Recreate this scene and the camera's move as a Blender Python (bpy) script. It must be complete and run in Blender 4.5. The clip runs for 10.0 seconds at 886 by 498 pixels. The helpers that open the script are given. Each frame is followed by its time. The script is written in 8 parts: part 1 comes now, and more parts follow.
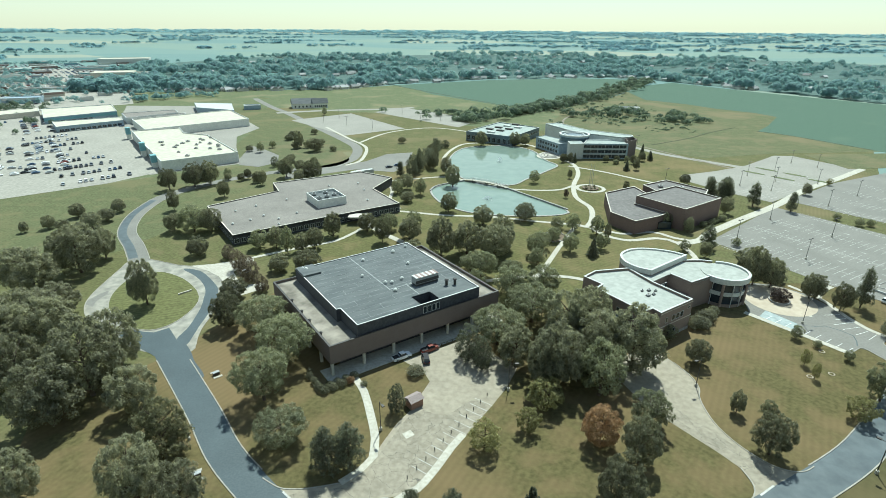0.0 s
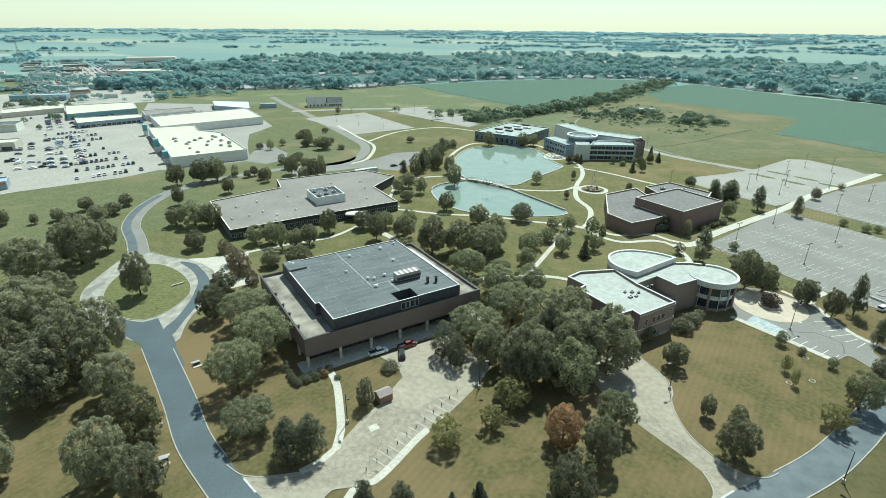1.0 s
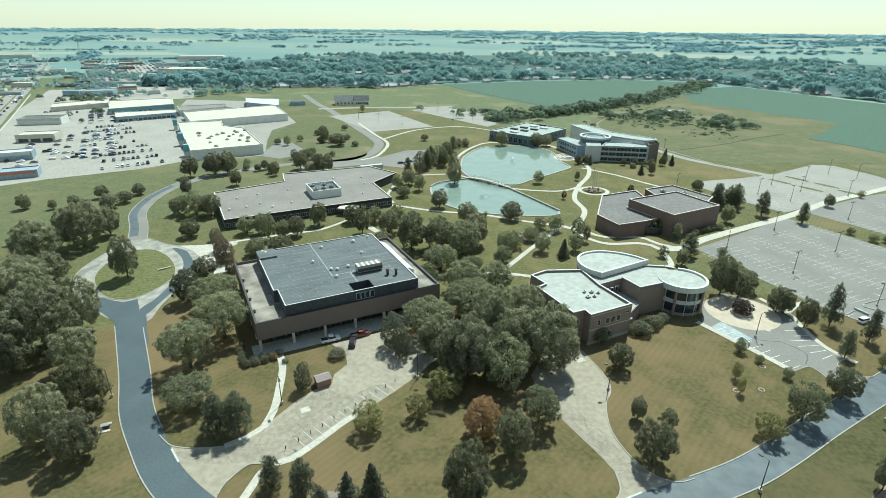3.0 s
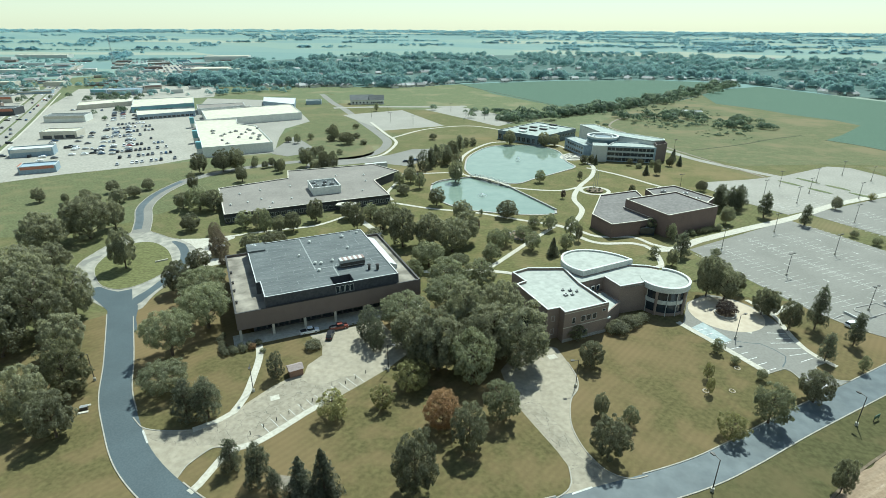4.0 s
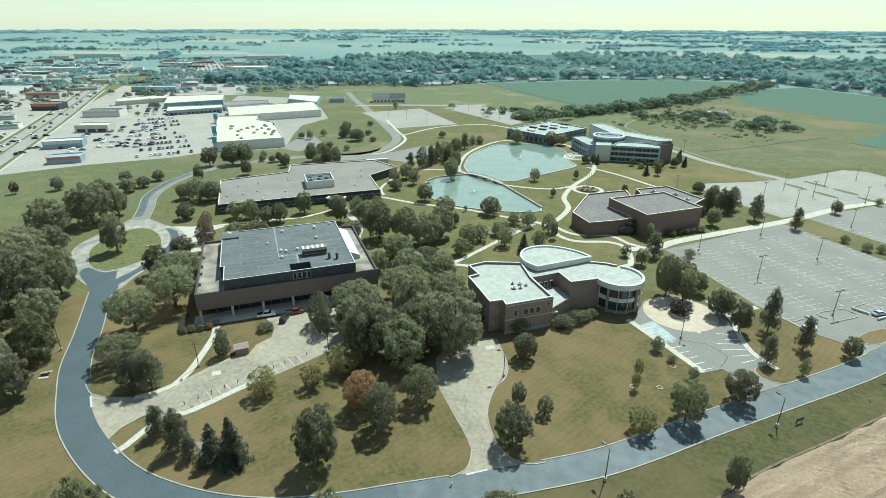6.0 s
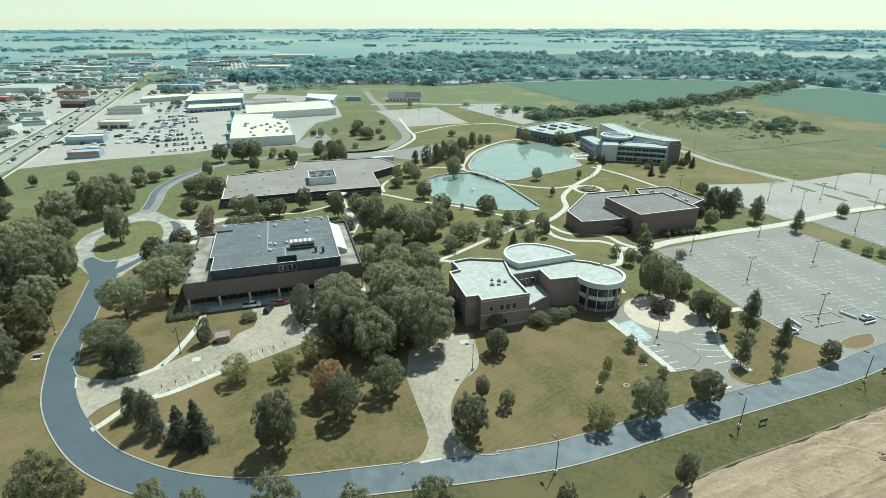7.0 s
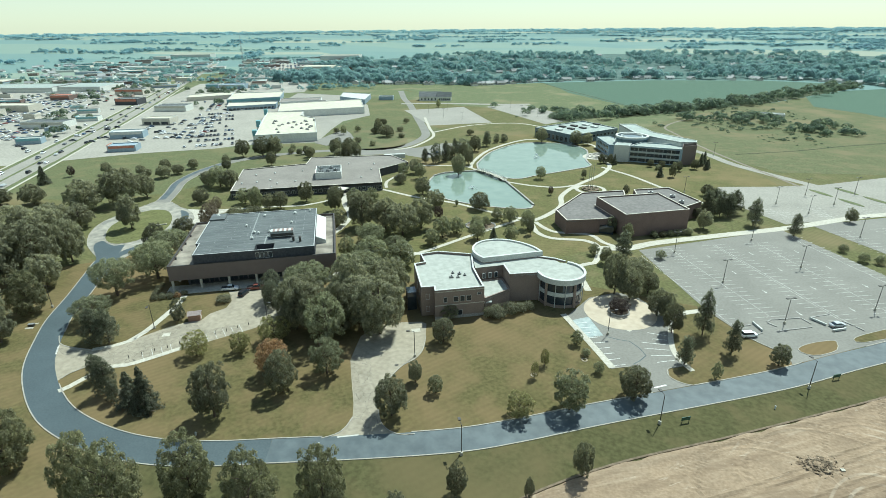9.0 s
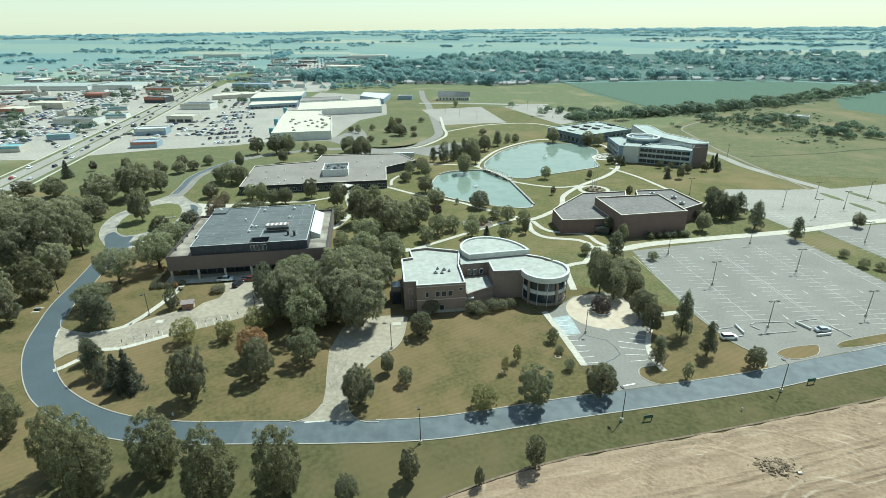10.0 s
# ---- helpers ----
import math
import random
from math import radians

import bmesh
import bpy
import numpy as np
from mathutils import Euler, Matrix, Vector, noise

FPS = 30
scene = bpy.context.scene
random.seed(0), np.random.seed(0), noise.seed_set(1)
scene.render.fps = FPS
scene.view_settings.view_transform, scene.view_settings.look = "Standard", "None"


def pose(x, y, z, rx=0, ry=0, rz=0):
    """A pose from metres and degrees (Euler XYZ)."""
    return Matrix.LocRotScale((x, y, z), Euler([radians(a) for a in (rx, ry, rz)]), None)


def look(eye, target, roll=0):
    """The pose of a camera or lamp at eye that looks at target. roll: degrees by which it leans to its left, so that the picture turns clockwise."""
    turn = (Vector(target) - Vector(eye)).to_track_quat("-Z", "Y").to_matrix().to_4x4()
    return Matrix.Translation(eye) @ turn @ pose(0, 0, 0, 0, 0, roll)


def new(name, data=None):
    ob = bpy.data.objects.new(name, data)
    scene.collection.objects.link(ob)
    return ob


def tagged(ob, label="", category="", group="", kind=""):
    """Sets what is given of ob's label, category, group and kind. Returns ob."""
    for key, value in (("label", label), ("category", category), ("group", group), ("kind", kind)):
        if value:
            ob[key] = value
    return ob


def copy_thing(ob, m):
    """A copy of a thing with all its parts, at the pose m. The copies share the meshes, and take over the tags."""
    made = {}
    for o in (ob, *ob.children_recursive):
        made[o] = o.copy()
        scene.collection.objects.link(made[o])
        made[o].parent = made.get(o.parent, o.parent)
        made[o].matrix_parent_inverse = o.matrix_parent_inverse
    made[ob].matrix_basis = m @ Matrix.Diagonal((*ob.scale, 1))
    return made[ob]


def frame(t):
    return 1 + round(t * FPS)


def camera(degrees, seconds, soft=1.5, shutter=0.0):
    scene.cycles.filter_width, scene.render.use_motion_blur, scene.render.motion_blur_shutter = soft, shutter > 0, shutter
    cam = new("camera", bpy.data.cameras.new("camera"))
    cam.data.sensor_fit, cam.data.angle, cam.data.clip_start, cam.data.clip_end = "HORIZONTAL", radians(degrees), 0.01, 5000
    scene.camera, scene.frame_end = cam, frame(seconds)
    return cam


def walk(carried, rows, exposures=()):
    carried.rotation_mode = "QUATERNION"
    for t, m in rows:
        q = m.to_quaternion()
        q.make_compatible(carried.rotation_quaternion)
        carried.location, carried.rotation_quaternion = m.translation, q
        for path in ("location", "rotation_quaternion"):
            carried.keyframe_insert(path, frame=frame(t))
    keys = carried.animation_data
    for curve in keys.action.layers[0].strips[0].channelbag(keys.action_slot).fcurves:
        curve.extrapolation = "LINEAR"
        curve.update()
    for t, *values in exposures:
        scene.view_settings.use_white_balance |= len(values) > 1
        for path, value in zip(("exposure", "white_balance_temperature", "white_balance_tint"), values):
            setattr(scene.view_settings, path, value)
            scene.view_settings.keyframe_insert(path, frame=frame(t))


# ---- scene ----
cam = camera(79.7, 10.0, 0.88)
PATH = [
    (0, (0.251, -2.14, 84.414), (0.261, -0.297, 83.639), 0.4),
    (0.5, (6.128, -2.877, 84.383), (6.098, -1.033, 83.608), 0.4),
    (1, (12.316, -3.38, 84.29), (12.245, -1.538, 83.515), 0.5),
    (1.5, (18.484, -3.613, 84.386), (18.375, -1.772, 83.611), 0.5),
    (2, (25.017, -3.96, 84.297), (24.873, -2.122, 83.523), 0.4),
    (2.5, (31.31, -4.296, 84.1), (31.125, -2.461, 83.325), 0.5),
    (4, (51.543, -4.973, 83.7), (51.224, -3.157, 82.924), 0.3),
    (4.5, (58.31, -5.001, 83.566), (57.956, -3.192, 82.79), 0.3),
    (5, (64.923, -4.97, 83.474), (64.538, -3.168, 82.697), 0.3),
    (5.5, (71.962, -4.86, 83.453), (71.539, -3.066, 82.676), 0.2),
    (7, (92.857, -3.594, 83.3), (92.305, -1.837, 82.521), 0.0),
    (7.5, (99.962, -2.83, 83.377), (99.365, -1.087, 82.598), -0.1),
    (8, (106.913, -1.913, 83.361), (106.276, -0.184, 82.583), -0.2),
    (8.5, (113.806, -0.847, 83.238), (113.127, 0.866, 82.46), -0.3),
    (9, (120.808, 0.224, 83.038), (120.082, 1.918, 82.261), -0.5),
    (9.5, (127.821, 1.559, 82.919), (127.048, 3.233, 82.143), -0.6),
    (10, (134.527, 2.745, 83.013), (133.709, 4.397, 82.237), -0.6),
]
walk(cam, [(t, look(eye, target, roll)) for t, eye, target, roll in PATH], [(0, 0.78, 5800, -10.9), (10, 0.78, 5800, -10.9)])
from mathutils.geometry import tessellate_polygon

# ---- world and sun ----
SUN_EL, SUN_AZ = radians(58), radians(14)
world = bpy.data.worlds.new("daylight")
scene.world = world
world.use_nodes = True
wt = world.node_tree
sky = wt.nodes.new("ShaderNodeTexSky")
sky.sky_type, sky.sun_disc = "NISHITA", False
sky.sun_elevation, sky.sun_rotation = SUN_EL, SUN_AZ
sky.air_density, sky.dust_density, sky.ozone_density = 0.8, 0.4, 1.5
wt.nodes["Background"].inputs["Strength"].default_value = 0.106
# summer haze: thick and creamy near the horizon, thinning out to blue overhead
haze = wt.nodes.new("ShaderNodeMix")
haze.data_type = "RGBA"
haze.inputs[7].default_value = (4.65, 4.35, 3.2, 1)
sky_way = wt.nodes.new("ShaderNodeTexCoord")
sky_up = wt.nodes.new("ShaderNodeSeparateXYZ")
sky_thin = wt.nodes.new("ShaderNodeMapRange")
sky_thin.interpolation_type = "SMOOTHSTEP"
sky_thin.inputs["From Min"].default_value, sky_thin.inputs["From Max"].default_value = 0.08, 0.75
sky_thin.inputs["To Min"].default_value, sky_thin.inputs["To Max"].default_value = 0.72, 0.10
wt.links.new(sky_way.outputs["Generated"], sky_up.inputs[0])
wt.links.new(sky_up.outputs["Z"], sky_thin.inputs["Value"])
wt.links.new(sky_thin.outputs[0], haze.inputs["Factor"])
wt.links.new(sky.outputs[0], haze.inputs[6])
wt.links.new(haze.outputs[2], wt.nodes["Background"].inputs["Color"])
sun = new("sun", bpy.data.lights.new("sun", "SUN"))
sun.data.energy, sun.data.angle, sun.data.color = 4.2, radians(0.6), (1.0, 0.94, 0.89)
sun_way = Vector((math.sin(SUN_AZ) * math.cos(SUN_EL), math.cos(SUN_AZ) * math.cos(SUN_EL), math.sin(SUN_EL)))
sun.matrix_world = look(sun_way * 500, (0, 0, 0))


# ---- materials ----
def material(name, low, high, scale=1.0, rough=0.85, metal=0.0, bump=0.0, stain=0.0, stain_scale=0.05, per_object=0.0, per_island=0.0, stretch=(1, 1, 1), spec=0.3):
    """Two tones mixed by fine noise, broad stains over them, and a relief."""
    m = bpy.data.materials.new(name)
    m.use_nodes = True
    t = m.node_tree
    b = t.nodes["Principled BSDF"]
    b.inputs["Roughness"].default_value, b.inputs["Metallic"].default_value = rough, metal
    b.inputs["Specular IOR Level"].default_value = spec
    co = t.nodes.new("ShaderNodeTexCoord")
    mp = t.nodes.new("ShaderNodeMapping")
    mp.inputs["Scale"].default_value = stretch
    t.links.new(co.outputs["Object"], mp.inputs["Vector"])
    n = t.nodes.new("ShaderNodeTexNoise")
    n.inputs["Scale"].default_value, n.inputs["Detail"].default_value = scale, 6
    t.links.new(mp.outputs[0], n.inputs["Vector"])
    r = t.nodes.new("ShaderNodeValToRGB")
    r.color_ramp.elements[0].position, r.color_ramp.elements[1].position = 0.35, 0.65
    r.color_ramp.elements[0].color, r.color_ramp.elements[1].color = (*low, 1), (*high, 1)
    t.links.new(n.outputs[0], r.inputs[0])
    col = r.outputs[0]

    def vary(value, low_v, high_v):
        nonlocal col
        mr = t.nodes.new("ShaderNodeMapRange")
        mr.inputs["To Min"].default_value, mr.inputs["To Max"].default_value = low_v, high_v
        t.links.new(value, mr.inputs["Value"])
        mul = t.nodes.new("ShaderNodeMix")
        mul.data_type, mul.blend_type = "RGBA", "MULTIPLY"
        mul.inputs["Factor"].default_value = 1
        t.links.new(col, mul.inputs[6])
        t.links.new(mr.outputs[0], mul.inputs[7])
        col = mul.outputs[2]

    if stain:
        s = t.nodes.new("ShaderNodeTexNoise")
        s.inputs["Scale"].default_value, s.inputs["Detail"].default_value, s.inputs["Roughness"].default_value = stain_scale, 5, 0.65
        t.links.new(co.outputs["Object"], s.inputs["Vector"])
        vary(s.outputs[0], 1 - 2 * stain, 1 + 2 * stain)
    if per_object:
        o = t.nodes.new("ShaderNodeObjectInfo")
        vary(o.outputs["Random"], 1 - per_object, 1 + per_object)
    if per_island:
        g = t.nodes.new("ShaderNodeNewGeometry")
        vary(g.outputs["Random Per Island"], 1 - per_island, 1 + per_island)
    t.links.new(col, b.inputs["Base Color"])
    if bump:
        bp = t.nodes.new("ShaderNodeBump")
        bp.inputs["Strength"].default_value, bp.inputs["Distance"].default_value = bump, 0.05
        t.links.new(n.outputs[0], bp.inputs["Height"])
        t.links.new(bp.outputs[0], b.inputs["Normal"])
    return m


def grass_material(name, green, dry, dry_share, stripe=0.0, stripe_turn=0.0, stripe_size=2.4):
    """Mown or rough grass: fine blades' grain, dry patches at two sizes, mowing lanes."""
    m = material(name, [c * 0.8 for c in green], [c * 1.2 for c in green], 0.9, 0.95, bump=0.4, stain=0.12, stain_scale=0.25, spec=0.1)
    t = m.node_tree
    b = t.nodes["Principled BSDF"]
    col = b.inputs["Base Color"].links[0].from_socket
    co = t.nodes.new("ShaderNodeTexCoord")
    for sc, amount in ((0.022, 1.0), (0.12, 0.6)):
        n = t.nodes.new("ShaderNodeTexNoise")
        n.inputs["Scale"].default_value, n.inputs["Detail"].default_value = sc, 7
        n.inputs["Roughness"].default_value = 0.5
        t.links.new(co.outputs["Object"], n.inputs["Vector"])
        mr = t.nodes.new("ShaderNodeMapRange")
        mr.inputs["From Min"].default_value, mr.inputs["From Max"].default_value = 0.66 - dry_share * 0.5, 0.78 - dry_share * 0.4
        mr.inputs["To Max"].default_value = amount
        t.links.new(n.outputs[0], mr.inputs["Value"])
        mx = t.nodes.new("ShaderNodeMix")
        mx.data_type = "RGBA"
        mx.inputs[7].default_value = (*dry, 1)
        t.links.new(mr.outputs[0], mx.inputs["Factor"])
        t.links.new(col, mx.inputs[6])
        col = mx.outputs[2]
    if stripe:
        mp = t.nodes.new("ShaderNodeMapping")
        mp.inputs["Rotation"].default_value = (0, 0, radians(stripe_turn))
        t.links.new(co.outputs["Object"], mp.inputs["Vector"])
        w = t.nodes.new("ShaderNodeTexWave")
        w.inputs["Scale"].default_value, w.inputs["Distortion"].default_value = 0.314 / stripe_size, 2.5
        w.inputs["Detail"].default_value = 2
        w.inputs["Detail Scale"].default_value = 0.15
        t.links.new(mp.outputs[0], w.inputs["Vector"])
        mr = t.nodes.new("ShaderNodeMapRange")
        mr.inputs["To Min"].default_value, mr.inputs["To Max"].default_value = 1 - stripe, 1 + stripe
        t.links.new(w.outputs[0], mr.inputs["Value"])
        mul = t.nodes.new("ShaderNodeMix")
        mul.data_type, mul.blend_type = "RGBA", "MULTIPLY"
        mul.inputs["Factor"].default_value = 1
        t.links.new(col, mul.inputs[6])
        t.links.new(mr.outputs[0], mul.inputs[7])
        col = mul.outputs[2]
    t.links.new(col, b.inputs["Base Color"])
    return m


def cracked(m, scale, width, tone):
    """Adds dark, tar-filled cracks along cell borders to a paving material."""
    t = m.node_tree
    b = t.nodes["Principled BSDF"]
    col = b.inputs["Base Color"].links[0].from_socket
    co = t.nodes.new("ShaderNodeTexCoord")
    n = t.nodes.new("ShaderNodeTexNoise")
    n.inputs["Scale"].default_value, n.inputs["Detail"].default_value = 0.35, 4
    t.links.new(co.outputs["Object"], n.inputs["Vector"])
    mixv = t.nodes.new("ShaderNodeMix")
    mixv.data_type = "RGBA"
    mixv.blend_type = "LINEAR_LIGHT"
    mixv.inputs["Factor"].default_value = 3.0
    t.links.new(co.outputs["Object"], mixv.inputs[6])
    t.links.new(n.outputs[1], mixv.inputs[7])
    v = t.nodes.new("ShaderNodeTexVoronoi")
    v.feature = "DISTANCE_TO_EDGE"
    v.inputs["Scale"].default_value = scale
    t.links.new(mixv.outputs[2], v.inputs["Vector"])
    mr = t.nodes.new("ShaderNodeMapRange")
    mr.inputs["From Max"].default_value = width * scale
    mr.inputs["To Min"].default_value, mr.inputs["To Max"].default_value = 1, 0
    t.links.new(v.outputs["Distance"], mr.inputs["Value"])
    mx = t.nodes.new("ShaderNodeMix")
    mx.data_type = "RGBA"
    mx.inputs[7].default_value = (*tone, 1)
    t.links.new(mr.outputs[0], mx.inputs["Factor"])
    t.links.new(col, mx.inputs[6])
    t.links.new(mx.outputs[2], b.inputs["Base Color"])
    return m


def hazed_farmland(name):
    """Farm fields in blocks: green, pale green, straw, all tinted with blue distance haze."""
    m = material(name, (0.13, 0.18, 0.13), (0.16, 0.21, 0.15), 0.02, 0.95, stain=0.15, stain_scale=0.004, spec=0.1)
    t = m.node_tree
    b = t.nodes["Principled BSDF"]
    co = t.nodes.new("ShaderNodeTexCoord")
    mp = t.nodes.new("ShaderNodeMapping")
    mp.inputs["Rotation"].default_value = (0, 0, radians(-33))
    mp.inputs["Scale"].default_value = (0.0016, 0.0030, 0.003)
    t.links.new(co.outputs["Object"], mp.inputs["Vector"])
    v = t.nodes.new("ShaderNodeTexVoronoi")
    v.distance = "CHEBYCHEV"
    v.inputs["Scale"].default_value = 1.0
    v.inputs["Randomness"].default_value = 0.8
    t.links.new(mp.outputs[0], v.inputs["Vector"])
    sep = t.nodes.new("ShaderNodeSeparateColor")
    t.links.new(v.outputs["Color"], sep.inputs[0])
    r = t.nodes.new("ShaderNodeValToRGB")
    # field colours shifted to blue-green, with the haze of distance put in
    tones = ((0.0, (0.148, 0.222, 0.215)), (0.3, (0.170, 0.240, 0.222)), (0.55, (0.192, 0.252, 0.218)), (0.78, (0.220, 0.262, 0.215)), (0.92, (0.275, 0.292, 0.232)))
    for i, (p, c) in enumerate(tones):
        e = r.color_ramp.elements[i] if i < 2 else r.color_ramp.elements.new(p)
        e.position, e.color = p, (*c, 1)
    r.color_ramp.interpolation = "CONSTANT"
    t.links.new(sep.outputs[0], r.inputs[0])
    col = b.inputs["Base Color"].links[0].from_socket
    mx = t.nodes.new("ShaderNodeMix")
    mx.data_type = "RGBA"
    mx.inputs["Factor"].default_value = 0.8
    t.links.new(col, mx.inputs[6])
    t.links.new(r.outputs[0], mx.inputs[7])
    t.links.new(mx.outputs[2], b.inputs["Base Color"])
    return m


def leaves(name, low, high, per_object=0.25, scale=0.4, island=0.45, through_share=0.45):
    m = material(name, low, high, scale, 0.7, per_object=per_object, per_island=island, spec=0.2)
    b = m.node_tree.nodes["Principled BSDF"]
    b.inputs["Transmission Weight"].default_value = 0.0
    t = m.node_tree
    tr = t.nodes.new("ShaderNodeBsdfTranslucent")
    thru = t.nodes.new("ShaderNodeMix")
    thru.data_type, thru.blend_type = "RGBA", "MULTIPLY"
    thru.inputs["Factor"].default_value = 1
    thru.inputs[7].default_value = (1.7, 1.7, 1.4, 1)
    t.links.new(b.inputs["Base Color"].links[0].from_socket, thru.inputs[6])
    t.links.new(thru.outputs[2], tr.inputs["Color"])
    mx = t.nodes.new("ShaderNodeMixShader")
    mx.inputs[0].default_value = through_share
    t.links.new(b.outputs[0], mx.inputs[1])
    t.links.new(tr.outputs[0], mx.inputs[2])
    t.links.new(mx.outputs[0], t.nodes["Material Output"].inputs["Surface"])
    return m


def earth_material(name):
    """Graded earth: drag streaks along the site, pale dry spots and fine clods."""
    m = material(name, (0.205, 0.150, 0.096), (0.262, 0.197, 0.131), 1.6, 0.95, bump=0.6, stain=0.2, stain_scale=0.12)
    t = m.node_tree
    b = t.nodes["Principled BSDF"]
    col = b.inputs["Base Color"].links[0].from_socket
    co = t.nodes.new("ShaderNodeTexCoord")
    mp = t.nodes.new("ShaderNodeMapping")
    mp.vector_type = "TEXTURE"
    mp.inputs["Rotation"].default_value = (0, 0, radians(39))
    mp.inputs["Scale"].default_value = (14.0, 2.2, 2.0)
    t.links.new(co.outputs["Object"], mp.inputs["Vector"])
    for sc, lo, hi, tone in ((0.7, 0.52, 0.66, (0.34, 0.268, 0.185)), (0.30, 0.50, 0.64, (0.140, 0.098, 0.062)), (2.0, 0.60, 0.68, (0.40, 0.335, 0.25))):
        n = t.nodes.new("ShaderNodeTexNoise")
        n.inputs["Scale"].default_value, n.inputs["Detail"].default_value, n.inputs["Roughness"].default_value = sc, 8, 0.68
        n.inputs["Distortion"].default_value = 0.7
        t.links.new(mp.outputs[0], n.inputs["Vector"])
        mr = t.nodes.new("ShaderNodeMapRange")
        mr.inputs["From Min"].default_value, mr.inputs["From Max"].default_value, mr.inputs["To Max"].default_value = lo, hi, 0.6
        t.links.new(n.outputs[0], mr.inputs["Value"])
        mx = t.nodes.new("ShaderNodeMix")
        mx.data_type = "RGBA"
        mx.inputs[7].default_value = (*tone, 1)
        t.links.new(mr.outputs[0], mx.inputs["Factor"])
        t.links.new(col, mx.inputs[6])
        col = mx.outputs[2]
    # arcs of pale dust pressed by turning wheels, broken up in patches
    arc = t.nodes.new("ShaderNodeTexWave")
    arc.wave_type, arc.rings_direction = "RINGS", "Z"
    arc.inputs["Scale"].default_value, arc.inputs["Distortion"].default_value, arc.inputs["Detail"].default_value, arc.inputs["Detail Scale"].default_value = 0.12, 9.0, 2.0, 0.22
    sh = t.nodes.new("ShaderNodeMapping")
    sh.inputs["Location"].default_value = (-172, -92, 0)
    t.links.new(co.outputs["Object"], sh.inputs["Vector"])
    t.links.new(sh.outputs[0], arc.inputs["Vector"])
    edge = t.nodes.new("ShaderNodeMapRange")
    edge.inputs["From Min"].default_value, edge.inputs["From Max"].default_value = 0.80, 0.97
    t.links.new(arc.outputs["Fac"], edge.inputs["Value"])
    gap = t.nodes.new("ShaderNodeTexNoise")
    gap.inputs["Scale"].default_value, gap.inputs["Detail"].default_value = 0.09, 3
    t.links.new(co.outputs["Object"], gap.inputs["Vector"])
    some = t.nodes.new("ShaderNodeMapRange")
    some.inputs["From Min"].default_value, some.inputs["From Max"].default_value, some.inputs["To Max"].default_value = 0.54, 0.66, 0.42
    t.links.new(gap.outputs[0], some.inputs["Value"])
    both = t.nodes.new("ShaderNodeMath")
    both.operation = "MULTIPLY"
    t.links.new(edge.outputs[0], both.inputs[0])
    t.links.new(some.outputs[0], both.inputs[1])
    mx = t.nodes.new("ShaderNodeMix")
    mx.data_type = "RGBA"
    mx.inputs[7].default_value = (0.42, 0.36, 0.275, 1)
    t.links.new(both.outputs[0], mx.inputs["Factor"])
    t.links.new(col, mx.inputs[6])
    t.links.new(mx.outputs[2], b.inputs["Base Color"])
    return m


LAWN = grass_material("lawn_grass", (0.104, 0.105, 0.046), (0.150, 0.128, 0.066), 0.30, 0.04, 33, 1.6)
DRY_LAWN = grass_material("dry_lawn_grass", (0.094, 0.083, 0.036), (0.152, 0.113, 0.057), 0.42, 0.035, 33, 1.6)
PARK_LAWN = grass_material("park_grass", (0.104, 0.102, 0.042), (0.160, 0.130, 0.064), 0.32, 0.05, 60, 1.8)
ISLAND_LAWN = grass_material("island_grass", (0.115, 0.118, 0.050), (0.16, 0.15, 0.07), 0.15, 0.08, 70, 1.6)
MEADOW = grass_material("meadow_grass", (0.106, 0.114, 0.058), (0.155, 0.136, 0.076), 0.32)
NORTH_LAWN = grass_material("north_lawn_grass", (0.104, 0.112, 0.055), (0.15, 0.135, 0.07), 0.28, 0.02, 33, 2.5)
ROUGH = grass_material("rough_grass", (0.112, 0.128, 0.066), (0.175, 0.165, 0.095), 0.24)
CROP = grass_material("crop_leaves", (0.080, 0.122, 0.088), (0.098, 0.138, 0.098), 0.1)
HAZED_FARM = hazed_farmland("hazed_farm_fields")
ASPHALT = material("new_asphalt", (0.054, 0.072, 0.078), (0.070, 0.088, 0.094), 2.5, 0.6, bump=0.1, stain=0.16, stain_scale=0.09)
# greyed, streaked asphalt whose colour is also lightened to carry the road's glare
STREAKED_GLARE_ASPHALT = material("greyed_glare_asphalt", (0.066, 0.082, 0.088), (0.092, 0.110, 0.114), 0.35, 0.6, bump=0.1, stain=0.2, stain_scale=0.12)
OLD_ASPHALT = material("worn_asphalt", (0.164, 0.158, 0.137), (0.198, 0.191, 0.167), 1.5, 0.9, bump=0.1, stain=0.14, stain_scale=0.07)
PALE_LOT = material("pale_asphalt", (0.212, 0.202, 0.171), (0.278, 0.265, 0.227), 1.0, 0.9, stain=0.12, stain_scale=0.04)
TOWN_LOT = material("sun_bleached_paving", (0.238, 0.226, 0.190), (0.318, 0.302, 0.256), 0.6, 0.9, stain=0.14, stain_scale=0.03)
RING_PAVE = material("mixed_paving", (0.20, 0.192, 0.162), (0.315, 0.298, 0.248), 0.35, 0.9, stain=0.2, stain_scale=0.09)
DRIVE = cracked(material("old_concrete", (0.208, 0.184, 0.137), (0.276, 0.248, 0.189), 0.8, 0.9, bump=0.1, stain=0.2, stain_scale=0.12), 0.26, 0.035, (0.075, 0.071, 0.062))
SMOOTH_CONCRETE = material("weathered_concrete", (0.238, 0.210, 0.155), (0.298, 0.267, 0.202), 0.7, 0.9, bump=0.1, stain=0.14, stain_scale=0.15)
